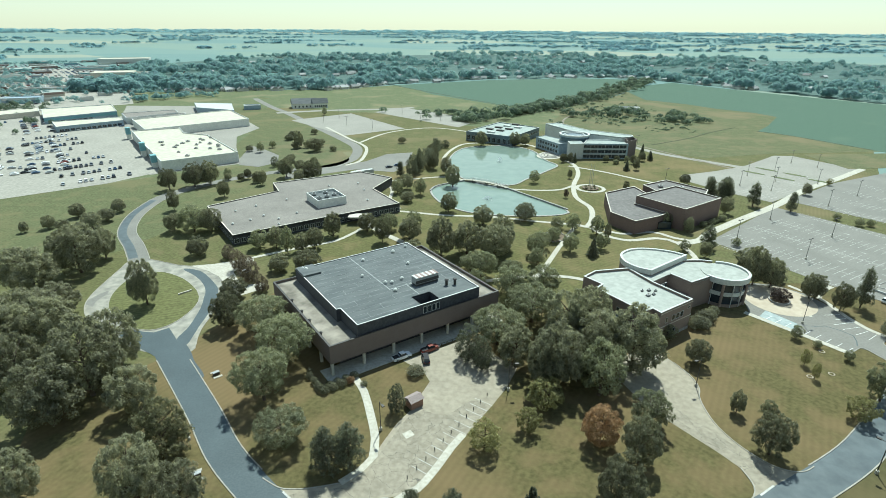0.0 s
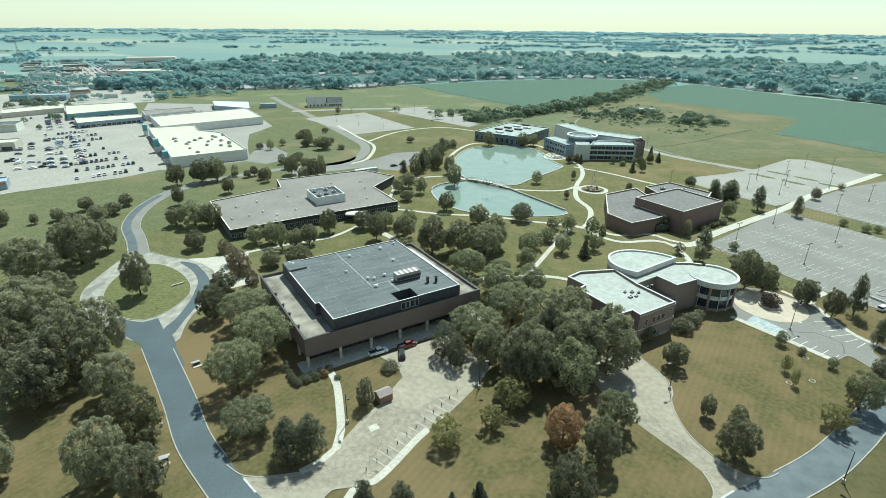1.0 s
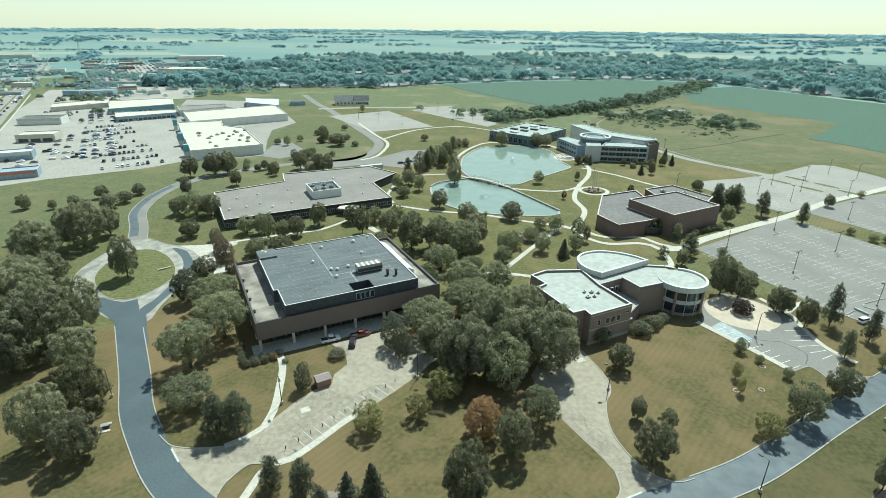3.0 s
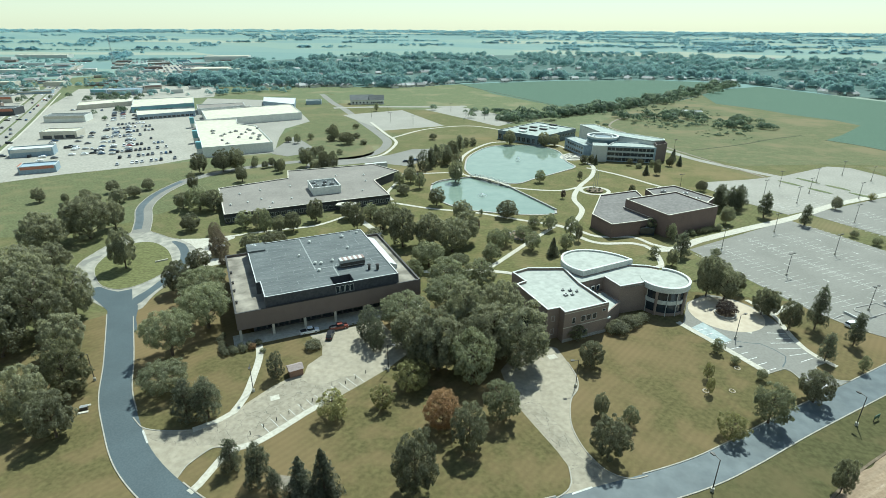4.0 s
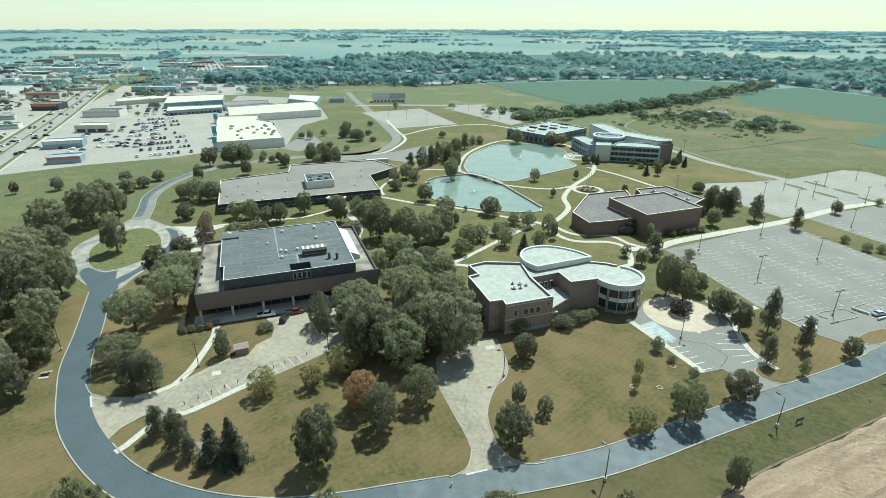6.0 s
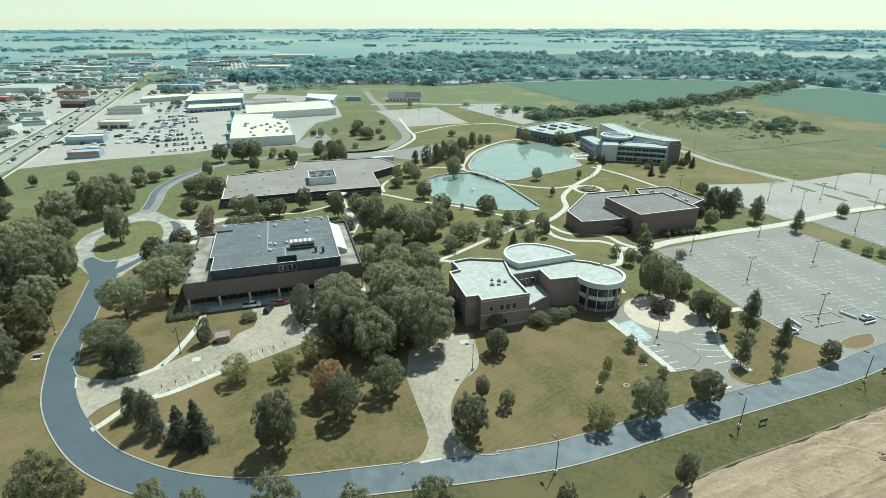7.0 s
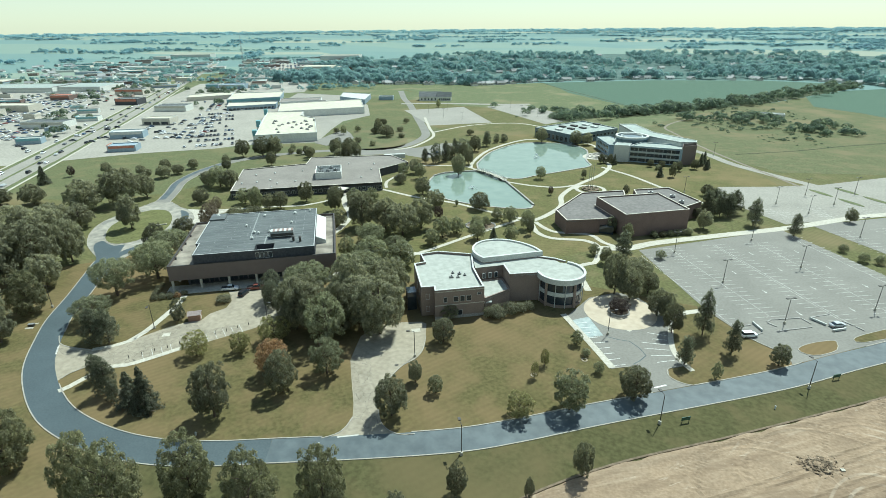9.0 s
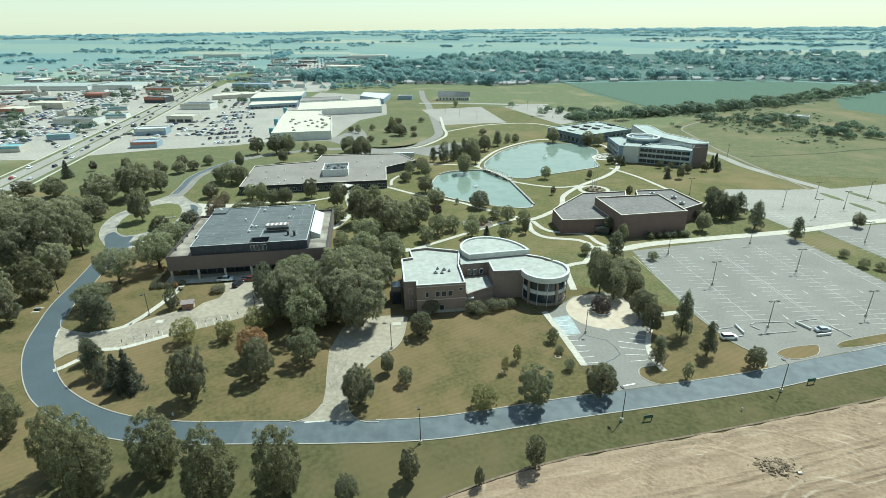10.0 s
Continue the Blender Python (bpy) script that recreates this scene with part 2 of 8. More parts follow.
CONCRETE = material("concrete", (0.345, 0.325, 0.265), (0.44, 0.415, 0.345), 1.2, 0.85, bump=0.1, stain=0.1, stain_scale=0.2)
KERB = material("kerb_concrete", (0.255, 0.240, 0.200), (0.335, 0.315, 0.265), 2.0, 0.85, stain=0.12, stain_scale=0.3)
TAN_PAVE = material("tan_paving", (0.375, 0.318, 0.235), (0.42, 0.36, 0.272), 0.5, 0.85, stain=0.08, stain_scale=0.2)
FADED_PAINT = material("faded_line_paint", (0.36, 0.355, 0.32), (0.48, 0.475, 0.435), 1.5, 0.8)
PAINT = material("white_line_paint", (0.55, 0.55, 0.52), (0.75, 0.75, 0.71), 1.5, 0.7)
DIRT = earth_material("bare_earth")
VERGE = grass_material("verge_grass", (0.070, 0.068, 0.030), (0.108, 0.090, 0.044), 0.30, 0.02, 36, 2.0)
SOIL = material("dark_soil", (0.10, 0.08, 0.05), (0.17, 0.13, 0.09), 0.8, 0.95, bump=0.4)
BRICK = material("brown_brick", (0.135, 0.108, 0.094), (0.195, 0.158, 0.138), 6.0, 0.9, bump=0.2, stain=0.1, stain_scale=0.3, stretch=(1, 1, 3))
RED_BRICK = material("red_brick", (0.130, 0.093, 0.079), (0.188, 0.136, 0.115), 6.0, 0.9, bump=0.2, stain=0.1, stain_scale=0.3, stretch=(1, 1, 3))
TAN_BRICK = material("tan_brick", (0.185, 0.145, 0.12), (0.265, 0.21, 0.175), 6.0, 0.9, bump=0.2, stain=0.1, stain_scale=0.3, stretch=(1, 1, 3))
DARK_PANEL = material("dark_wall_panel", (0.045, 0.048, 0.055), (0.07, 0.073, 0.08), 1.5, 0.6, stain=0.1, stain_scale=0.4)
GREY_ROOF = material("grey_membrane_roof", (0.078, 0.088, 0.088), (0.112, 0.122, 0.120), 0.6, 0.8, bump=0.1, stain=0.15, stain_scale=0.08, stretch=(0.3, 1, 1))
SEAM = material("pale_roof_seam", (0.19, 0.205, 0.198), (0.27, 0.285, 0.275), 1.5, 0.85)
GRAVEL_BED = material("dull_gravel", (0.15, 0.13, 0.095), (0.22, 0.195, 0.155), 3.0, 0.95, bump=0.4, stain=0.2, stain_scale=0.3)
GRAVEL_ROOF = material("gravel_roof", (0.162, 0.150, 0.132), (0.225, 0.208, 0.182), 2.0, 0.95, bump=0.2, stain=0.2, stain_scale=0.07)
TAN_ROOF = material("ponded_gravel_roof", (0.135, 0.122, 0.098), (0.30, 0.272, 0.22), 0.2, 0.9, stain=0.3, stain_scale=0.12)
BROWN_ROOF = material("brown_membrane_roof", (0.125, 0.118, 0.110), (0.172, 0.162, 0.150), 0.8, 0.9, stain=0.12, stain_scale=0.1)
PALE_ROOF = material("pale_weathered_roof", (0.235, 0.27, 0.245), (0.315, 0.35, 0.315), 0.5, 0.8, stain=0.12, stain_scale=0.1)
SLATE_WALL = material("slate_blue_wall", (0.10, 0.135, 0.155), (0.15, 0.19, 0.21), 0.8, 0.6, stain=0.1, stain_scale=0.2)
WHITE_ROOF = material("white_membrane_roof", (0.272, 0.285, 0.252), (0.345, 0.358, 0.318), 0.6, 0.75, stain=0.08, stain_scale=0.12)
CREAM_ROOF = material("cream_membrane_roof", (0.405, 0.385, 0.30), (0.485, 0.465, 0.37), 0.3, 0.8, stain=0.07, stain_scale=0.05)
COPING = material("pale_metal_coping", (0.40, 0.415, 0.40), (0.50, 0.51, 0.49), 3.0, 0.5, metal=0.2)
WHITE_METAL = material("white_painted_metal", (0.42, 0.435, 0.405), (0.52, 0.53, 0.495), 2.0, 0.5, stain=0.06, stain_scale=0.5)
GREY_METAL = material("galvanised_metal", (0.30, 0.31, 0.31), (0.42, 0.43, 0.43), 3.0, 0.45, metal=0.6)
DARK_METAL = material("dark_bronze_metal", (0.05, 0.047, 0.042), (0.08, 0.075, 0.07), 3.0, 0.5, metal=0.3)
BLUE_METAL = material("blue_grey_cladding", (0.22, 0.29, 0.34), (0.29, 0.36, 0.41), 0.8, 0.5, stain=0.06, stain_scale=0.2)
TEAL_PAINT = material("teal_painted_front", (0.15, 0.30, 0.32), (0.19, 0.36, 0.38), 1.0, 0.6)
RED_PAINT = material("red_painted_front", (0.34, 0.14, 0.09), (0.44, 0.19, 0.13), 1.0, 0.6)
SIGN_GREEN = material("dark_green_sign_paint", (0.03, 0.07, 0.05), (0.05, 0.10, 0.07), 1.0, 0.5)
STUCCO = material("pale_stucco", (0.43, 0.405, 0.34), (0.54, 0.51, 0.43), 1.0, 0.9, stain=0.1, stain_scale=0.2)
BLOCK = material("pale_block_wall", (0.56, 0.57, 0.53), (0.66, 0.665, 0.61), 1.0, 0.9, stain=0.1, stain_scale=0.15)
BARK = material("bark", (0.07, 0.055, 0.04), (0.13, 0.10, 0.075), 6.0, 0.95, bump=0.5)
RUBBER = material("tyre_rubber", (0.02, 0.02, 0.02), (0.035, 0.035, 0.035), 5.0, 0.9)
BLUE_GLASS = material("blue_tinted_glazing", (0.05, 0.085, 0.105), (0.075, 0.115, 0.135), 0.6, 0.1, spec=0.6)
GLASS = material("dark_window_glass", (0.02, 0.028, 0.035), (0.035, 0.045, 0.055), 0.5, 0.08, spec=0.6)
SHINGLE = material("roof_shingles", (0.22, 0.225, 0.22), (0.34, 0.34, 0.33), 1.5, 0.9, per_object=0.35)
SIDING = material("house_siding", (0.58, 0.57, 0.52), (0.70, 0.69, 0.63), 1.0, 0.8, per_object=0.3)
SHED_ROOF = material("weathered_shed_roof", (0.22, 0.18, 0.165), (0.30, 0.25, 0.23), 2.0, 0.9, stretch=(1, 5, 1))
DULL_RED = material("dull_red_panel", (0.20, 0.145, 0.125), (0.27, 0.20, 0.175), 2.0, 0.7)
SHED_WOOD = material("shed_boards", (0.22, 0.13, 0.09), (0.30, 0.19, 0.14), 3.0, 0.85, stretch=(6, 1, 1))
STONE = material("grey_stone", (0.24, 0.23, 0.21), (0.36, 0.35, 0.32), 2.0, 0.9, bump=0.4)
FOAM = material("fountain_spray", (0.70, 0.74, 0.74), (0.85, 0.88, 0.88), 3.0, 0.4)

WATER = material("pond_water", (0.168, 0.222, 0.182), (0.195, 0.250, 0.204), 0.15, 0.05, stain=0.06, stain_scale=0.03, spec=0.8)
_wn = WATER.node_tree
_n = _wn.nodes.new("ShaderNodeTexNoise")
_n.inputs["Scale"].default_value, _n.inputs["Detail"].default_value = 1.2, 3
_c = _wn.nodes.new("ShaderNodeTexCoord")
_b = _wn.nodes.new("ShaderNodeBump")
_b.inputs["Strength"].default_value, _b.inputs["Distance"].default_value = 0.05, 0.05
_wn.links.new(_c.outputs["Object"], _n.inputs["Vector"])
_wn.links.new(_n.outputs[0], _b.inputs["Height"])
_wn.links.new(_b.outputs[0], _wn.nodes["Principled BSDF"].inputs["Normal"])

LEAF_OAK = leaves("oak_leaves", (0.137, 0.136, 0.090), (0.285, 0.280, 0.188), 0.2, 13.0, 0.22)
LEAF_EGG = leaves("dark_olive_leaves", (0.104, 0.106, 0.062), (0.240, 0.232, 0.136), 0.2, 13.0, 0.25)
LEAF_DARK = leaves("dark_leaves", (0.090, 0.090, 0.058), (0.206, 0.203, 0.136), 0.2, 13.0, 0.22)
LEAF_LIGHT = leaves("light_leaves", (0.126, 0.131, 0.080), (0.268, 0.275, 0.174), 0.2, 13.0, 0.22)
LEAF_YELLOW = leaves("yellowing_leaves", (0.140, 0.135, 0.062), (0.280, 0.268, 0.130), 0.2, 13.0, 0.35)
LEAF_RUST = leaves("rusty_leaves", (0.190, 0.122, 0.068), (0.375, 0.250, 0.145), 0.2, 13.0, 0.35)
LEAF_BROWN = leaves("bronze_brown_leaves", (0.088, 0.072, 0.055), (0.200, 0.165, 0.125), 0.15, 13.0, 0.22)
LEAF_PURPLE = leaves("purple_leaves", (0.036, 0.028, 0.026), (0.086, 0.064, 0.056), 0.2, 13.0, 0.35)
NEEDLE = leaves("spruce_needles", (0.072, 0.078, 0.054), (0.176, 0.182, 0.132), 0.2, 13.0, 0.35)
# distance haze is mixed into this leaf colour as blue
HAZED_FAR_LEAF = leaves("hazed_far_woodland_leaves", (0.130, 0.214, 0.240), (0.215, 0.315, 0.330), 0, 0.055, 0.12, 0.5)
# dark green undergrowth, its colour tinted a little blue for distance haze
HAZED_WOOD_FLOOR = material("hazed_woodland_undergrowth", (0.072, 0.112, 0.100), (0.100, 0.145, 0.125), 0.08, 0.95, stain=0.2, stain_scale=0.02, spec=0.1)
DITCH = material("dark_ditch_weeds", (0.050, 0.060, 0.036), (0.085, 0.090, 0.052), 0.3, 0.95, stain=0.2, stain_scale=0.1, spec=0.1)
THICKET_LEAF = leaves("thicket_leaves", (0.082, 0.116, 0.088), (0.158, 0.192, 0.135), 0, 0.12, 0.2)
# stronger distance haze painted into the leaf colour, paler and bluer
HAZED_HORIZON_LEAF = leaves("hazed_horizon_woodland_leaves", (0.150, 0.250, 0.315), (0.190, 0.295, 0.355), 0, 0.01, 0.06, 0.62)


# ---- builders ----
def mesh_from(name, verts, faces, mat, smooth=False):
    me = bpy.data.meshes.new(name)
    me.from_pydata([tuple(v) for v in verts], [], faces)
    me.materials.append(mat)
    if smooth:
        for p in me.polygons:
            p.use_smooth = True
    return me


def part(name, bm, mat, parent=None, label=""):
    """Links a bmesh as ONE mesh object under a thing or a part."""
    bmesh.ops.recalc_face_normals(bm, faces=bm.faces)
    me = bpy.data.meshes.new(name)
    bm.to_mesh(me)
    bm.free()
    me.materials.append(mat)
    ob = new(name, me)
    ob.parent = parent
    if label:
        tagged(ob, label)
    return ob


def thing(name, label, category, m=None, group="", kind=""):
    ob = tagged(new(name), label, category, group, kind)
    ob.empty_display_size = 0.1
    if m is not None:
        ob.matrix_basis = m
    return ob


def box(bm, x0, x1, y0, y1, z0, z1):
    vs = [bm.verts.new(p) for p in ((x0, y0, z0), (x1, y0, z0), (x1, y1, z0), (x0, y1, z0), (x0, y0, z1), (x1, y0, z1), (x1, y1, z1), (x0, y1, z1))]
    for f in ((0, 3, 2, 1), (4, 5, 6, 7), (0, 1, 5, 4), (1, 2, 6, 5), (2, 3, 7, 6), (3, 0, 4, 7)):
        bm.faces.new([vs[i] for i in f])
    return bm


def boxes(*rows):
    bm = bmesh.new()
    for r in rows:
        box(bm, *r)
    return bm


def prism(bm, pts, z0, z1):
    """An upright prism over a plan outline."""
    lo = [bm.verts.new((x, y, z0)) for x, y in pts]
    hi = [bm.verts.new((x, y, z1)) for x, y in pts]
    n = len(pts)
    for i in range(n):
        bm.faces.new((lo[i], lo[(i + 1) % n], hi[(i + 1) % n], hi[i]))
    for a, b, c in tessellate_polygon([[Vector((x, y, 0)) for x, y in pts]]):
        bm.faces.new((hi[a], hi[b], hi[c]))
    return bm


def tube(bm, a, b, r0, r1, n=8):
    """A tapered round bar from a to b."""
    a, b = Vector(a), Vector(b)
    w = (b - a).normalized()
    s = w.orthogonal().normalized()
    c = w.cross(s)
    rings = [[bm.verts.new(p + (s * math.cos(2 * math.pi * i / n) + c * math.sin(2 * math.pi * i / n)) * r) for i in range(n)] for p, r in ((a, r0), (b, r1))]
    for i in range(n):
        bm.faces.new((rings[0][i], rings[0][(i + 1) % n], rings[1][(i + 1) % n], rings[1][i]))
    bm.faces.new(rings[0][::-1])
    bm.faces.new(rings[1])
    return bm


def ellipse(cx, cy, a, b, turn=0, n=40, start=0.0, end=360.0):
    c, s = math.cos(radians(turn)), math.sin(radians(turn))
    full = end - start >= 360
    out = []
    for i in range(n if full else n + 1):
        t = radians(start + (end - start) * i / n)
        x, y = a * math.cos(t), b * math.sin(t)
        out.append((cx + x * c - y * s, cy + x * s + y * c))
    return out


def spline(pts, step=4.0, closed=False):
    """Points along a smooth line through pts."""
    p = [Vector(q) for q in pts]
    n = len(p)
    out = []
    for i in range(n if closed else n - 1):
        if closed:
            a, b, c, d = p[i - 1], p[i], p[(i + 1) % n], p[(i + 2) % n]
        else:
            a, b, c, d = p[max(i - 1, 0)], p[i], p[i + 1], p[min(i + 2, n - 1)]
        k = max(2, int((c - b).length / step))
        for j in range(k):
            t = j / k
            out.append(0.5 * (2 * b + (c - a) * t + (2 * a - 5 * b + 4 * c - d) * t * t + (3 * b - a - 3 * c + d) * t ** 3))
    if not closed:
        out.append(p[-1])
    return [(q.x, q.y) for q in out]


def offset(line, d, closed=False):
    """The line moved d metres to its left."""
    out = []
    n = len(line)
    for i, (x, y) in enumerate(line):
        a = line[i - 1] if closed or i else line[i]
        b = line[(i + 1) % n] if closed or i < n - 1 else line[i]
        w = Vector((b[0] - a[0], b[1] - a[1])).normalized()
        out.append((x - w.y * d, y + w.x * d))
    return out


def strip(bm, line, d0, d1, z0, z1, closed=False):
    """A flat bar along a line, from d0 to d1 metres to its left."""
    L, R = offset(line, d1, closed), offset(line, d0, closed)
    n = len(line)
    rows = [[bm.verts.new((*q, z)) for q, z in ((R[i], z0), (R[i], z1), (L[i], z1), (L[i], z0))] for i in range(n)]
    for i in range(n if closed else n - 1):
        a, b = rows[i], rows[(i + 1) % n]
        for k in range(3):
            bm.faces.new((a[k], b[k], b[k + 1], a[k + 1]))
    if not closed:
        bm.faces.new(rows[0])
        bm.faces.new(rows[-1][::-1])
    return bm


def ground_rise(x, y):
    """The far country rises a little towards the horizon."""
    r = math.hypot(x - 67, y)
    t = min(max((r - 1300) / 3500, 0), 1)
    return 42 * t * t


def paved(name, pts, z, mat, label, smooth=0, kind="structure", category="paving"):
    line = spline(pts, smooth, True) if smooth else pts
    ob = part(name, prism(bmesh.new(), line, z - 0.06, z), mat)
    return tagged(ob, label, category, kind=kind)


def way(name, pts, width, z, mat, label, category="path", step=4.0):
    line = spline(pts, step)
    ob = part(name, strip(bmesh.new(), line, -width / 2, width / 2, z - 0.06, z), mat)
    return tagged(ob, label, category, kind="structure")


def kerb(pts, d, label="pale concrete kerb along the road", closed=False, step=4.0, wide=0.24, z=0.17, smooth=True):
    line = spline(pts, step, closed) if smooth else pts
    ob = part("kerb", strip(bmesh.new(), line, d - wide / 2, d + wide / 2, 0.0, z, closed), KERB)
    return tagged(ob, label, "kerb", kind="structure")

# ---- ground ----
rings = [0, 60, 120, 200, 300, 420, 560, 720, 900, 1100, 1300, 1600, 2000, 2500, 3000, 3500, 4000, 4400, 4840]
gv, gf = [(67, 0, 0)], []
SEG = 96
for r in rings[1:]:
    for i in range(SEG):
        x, y = 67 + r * math.cos(2 * math.pi * i / SEG), r * math.sin(2 * math.pi * i / SEG)
        gv.append((x, y, ground_rise(x, y)))
for i in range(SEG):
    gf.append((0, 1 + i, 1 + (i + 1) % SEG))
for k in range(len(rings) - 2):
    for i in range(SEG):
        a, b = 1 + k * SEG, 1 + (k + 1) * SEG
        gf.append((a + i, b + i, b + (i + 1) % SEG, a + (i + 1) % SEG))
tagged(new("ground", mesh_from("ground", gv, gf, HAZED_FARM)), "wide farm country in green and straw-coloured fields, tinted with distance haze", "ground", kind="structure")

paved("lawn", [(-300, 20), (-60, -120), (260, -60), (330, 160), (260, 300), (330, 400), (150, 480), (-60, 560), (-150, 600), (-225, 690), (-250, 660), (-262, 600), (-195, 500), (-140, 420), (-150, 340), (-190, 292), (-230, 262), (-275, 232)], 0.02, LAWN, "mown campus lawn, green with dry brown patches", category="lawn")
paved("rough_ground", [(-300, 20), (-420, 110), (-900, 420), (-700, 860), (-490, 727), (-306, 752), (-160, 776), (-72, 845), (96, 596), (150, 480), (-60, 560), (-150, 600), (-130, 352)], 0.012, ROUGH, "rough grass and weeds between the town and the campus", category="grass")
paved("front_lawn", [(-70, 40), (-40, 0), (60, 10), (84, 45), (101, 69), (183, 141), (176, 160), (140, 168), (100, 170), (60, 150), (0, 150), (-50, 172), (-76, 120), (-95, 98)], 0.026, DRY_LAWN, "mown lawn browned by drought, with orange dry patches", category="lawn")
paved("north_lawn", [(-300, 120), (-150, 175), (-128, 196), (-112, 240), (-92, 284), (-60, 308), (-58, 366), (-60, 420), (-100, 470), (-160, 555), (-225, 640), (-262, 600), (-195, 500), (-138, 420), (-128, 352), (-150, 325), (-190, 292), (-230, 262), (-275, 232)], 0.03, NORTH_LAWN, "plain green north lawn with faint dry patches", category="lawn")
paved("park_lawn", [(-60, 180), (-30, 176), (20, 150), (60, 165), (100, 205), (150, 292), (180, 332), (140, 395), (80, 425), (10, 430), (-30, 350), (-30, 300), (-15, 240), (-40, 222)], 0.04, PARK_LAWN, "green park lawn with dry patches round the pond", 8, category="lawn")
paved("north_lawn", [(-150, 322), (-110, 340), (-105, 420), (-180, 530), (-250, 650), (-330, 660), (-300, 560), (-160, 450)], 0.026, NORTH_LAWN, "plain green lawn behind the shopping centre", category="lawn")
paved("service_yard", [(-176, 312), (-131, 341), (-152, 392), (-166, 432), (-160, 472), (-200, 536), (-262, 606), (-350, 606), (-300, 500)], 0.085, PALE_LOT, "pale paved service yard behind the stores")
paved("service_yard", [(-143, 398), (-128, 384), (-113, 366), (-108, 345), (-117, 333), (-131, 338), (-136, 350)], 0.092, OLD_ASPHALT, "worn asphalt yard beside the supermarket")
paved("rough_ground", [(-128, 392), (-113, 366), (-106, 340), (-78, 330), (-62, 350), (-72, 380), (-92, 408), (-122, 424)], 0.07, MEADOW, "rough weedy ground with bushes beside the stores", 6, category="grass")
paved("verge", [(-275, 232), (-230, 262), (-190, 292), (-150, 325), (-120, 340), (-60, 366), (-66, 380), (-130, 352), (-165, 318), (-190, 300), (-228, 268), (-280, 225)], 0.05, ROUGH, "rough grass bank beside the shopping centre", category="grass")
paved("meadow", [(120, 420), (150, 400), (185, 365), (240, 380), (330, 390), (520, 620), (455, 760), (375, 905), (310, 850), (224, 712), (96, 596), (60, 560), (85, 470)], 0.05, MEADOW, "rough meadow of green and brown grass", category="meadow")
paved("crop_field", [(-72, 845), (-33, 780), (-10, 728), (96, 596), (157, 655), (215, 730), (286, 842), (350, 960), (240, 985), (84, 940)], 0.07, CROP, "flat green field of low crops", category="field")
paved("crop_field", [(382, 912), (318, 860), (264, 776), (257, 686), (292, 648), (310, 612), (338, 580), (346, 553), (305, 498), (281, 471), (298, 450), (312, 420), (330, 386), (620, 505), (545, 640), (455, 772)], 0.08, CROP, "flat blue-green field of low crops", category="field")
paved("meadow", [(-70, 565), (30, 622), (98, 600), (126, 566), (90, 470), (20, 490)], 0.056, ROUGH, "rough green grass beside the creek", category="meadow")
way("ditch", [(164, 409), (204, 436), (236, 464), (270, 489)], 1.6, 0.10, DITCH, "dark overgrown ditch across the meadow", "ditch", 8)
way("ditch", [(280, 470), (298, 450), (326, 395)], 1.4, 0.12, DITCH, "dark ditch along the crop field", "ditch", 8)
paved("pasture", [(-330, 660), (-262, 690), (-190, 735), (-160, 776), (-232, 772), (-306, 754), (-400, 737), (-490, 727), (-420, 665)], 0.058, ROUGH, "rough pasture in front of the far houses", category="field")
paved("pasture", [(-345, 598), (-225, 598), (-150, 596), (-100, 566), (-36, 572), (-130, 622), (-262, 702), (-345, 668)], 0.04, ROUGH, "rough pasture behind the stores", category="field")
way("ditch", [(-72, 843), (-33, 780), (30, 690), (94, 598)], 2.2, 0.10, DITCH, "dark grassy ditch between two fields", "ditch", 10)
paved("pasture", [(-262, 690), (-190, 735), (-72, 845), (-33, 780), (60, 620), (-40, 575), (-130, 600), (-240, 700)], 0.06, ROUGH, "pale green pasture beyond the car parks", category="field")
paved("verge", [(30, 20), (26, 53), (44, 60), (73, 75), (101, 92), (118, 105), (158, 136), (188, 163), (240, 208), (252, 198), (183, 139), (145, 108), (119, 87), (101, 68), (84, 43), (60, 10)], 0.03, VERGE, "dark green mown verge beside the ring road", category="grass")
# bare earth of a building site: rolled, rutted ground with a ragged edge
DE = spline([(84, 45), (101.4, 69.8), (119.4, 89), (145.4, 109.8), (183.4, 141.3), (240, 190), (300, 240)], 0.8)
bm = bmesh.new()
grid = []
ARCS = [(150, 92, 14), (172, 112, 11), (186, 131, 8), (163, 99, 18), (190, 128, 15)]


def earth_height(x, y, d, s):
    """Rolled ground with ridges along the road, curved wheel ruts and clods."""
    z = 0.14 + 0.16 * abs(noise.noise(Vector((x * 0.06, y * 0.06, 0)))) + 0.10 * noise.noise(Vector((s * 0.12, d * 0.55, 5)))
    z += 0.05 * noise.noise(Vector((x * 0.55, y * 0.55, 1))) + 0.07 * noise.noise(Vector((x * 1.6, y * 1.6, 2)))
    z += 0.30 * math.exp(-((d - 1.2) / 0.8) ** 2)
    for track in (11.0, 13.1, 17.5, 19.6, 24.5):
        q = d - track - 2.5 * math.sin(s * 0.035 + track)
        z += 0.14 * math.exp(-((abs(q) - 0.75) / 0.3) ** 2) - 0.24 * math.exp(-(q / 0.45) ** 2)
    for ax, ay, ar in ARCS:
        q = math.hypot(x - ax, y - ay)
        if y > ay - 4:
            z += 0.16 * math.exp(-((q - ar) / 0.35) ** 2) - 0.14 * math.exp(-((q - ar - 0.8) / 0.35) ** 2) + 0.12 * math.exp(-((q - ar - 2.3) / 0.3) ** 2)
    return z


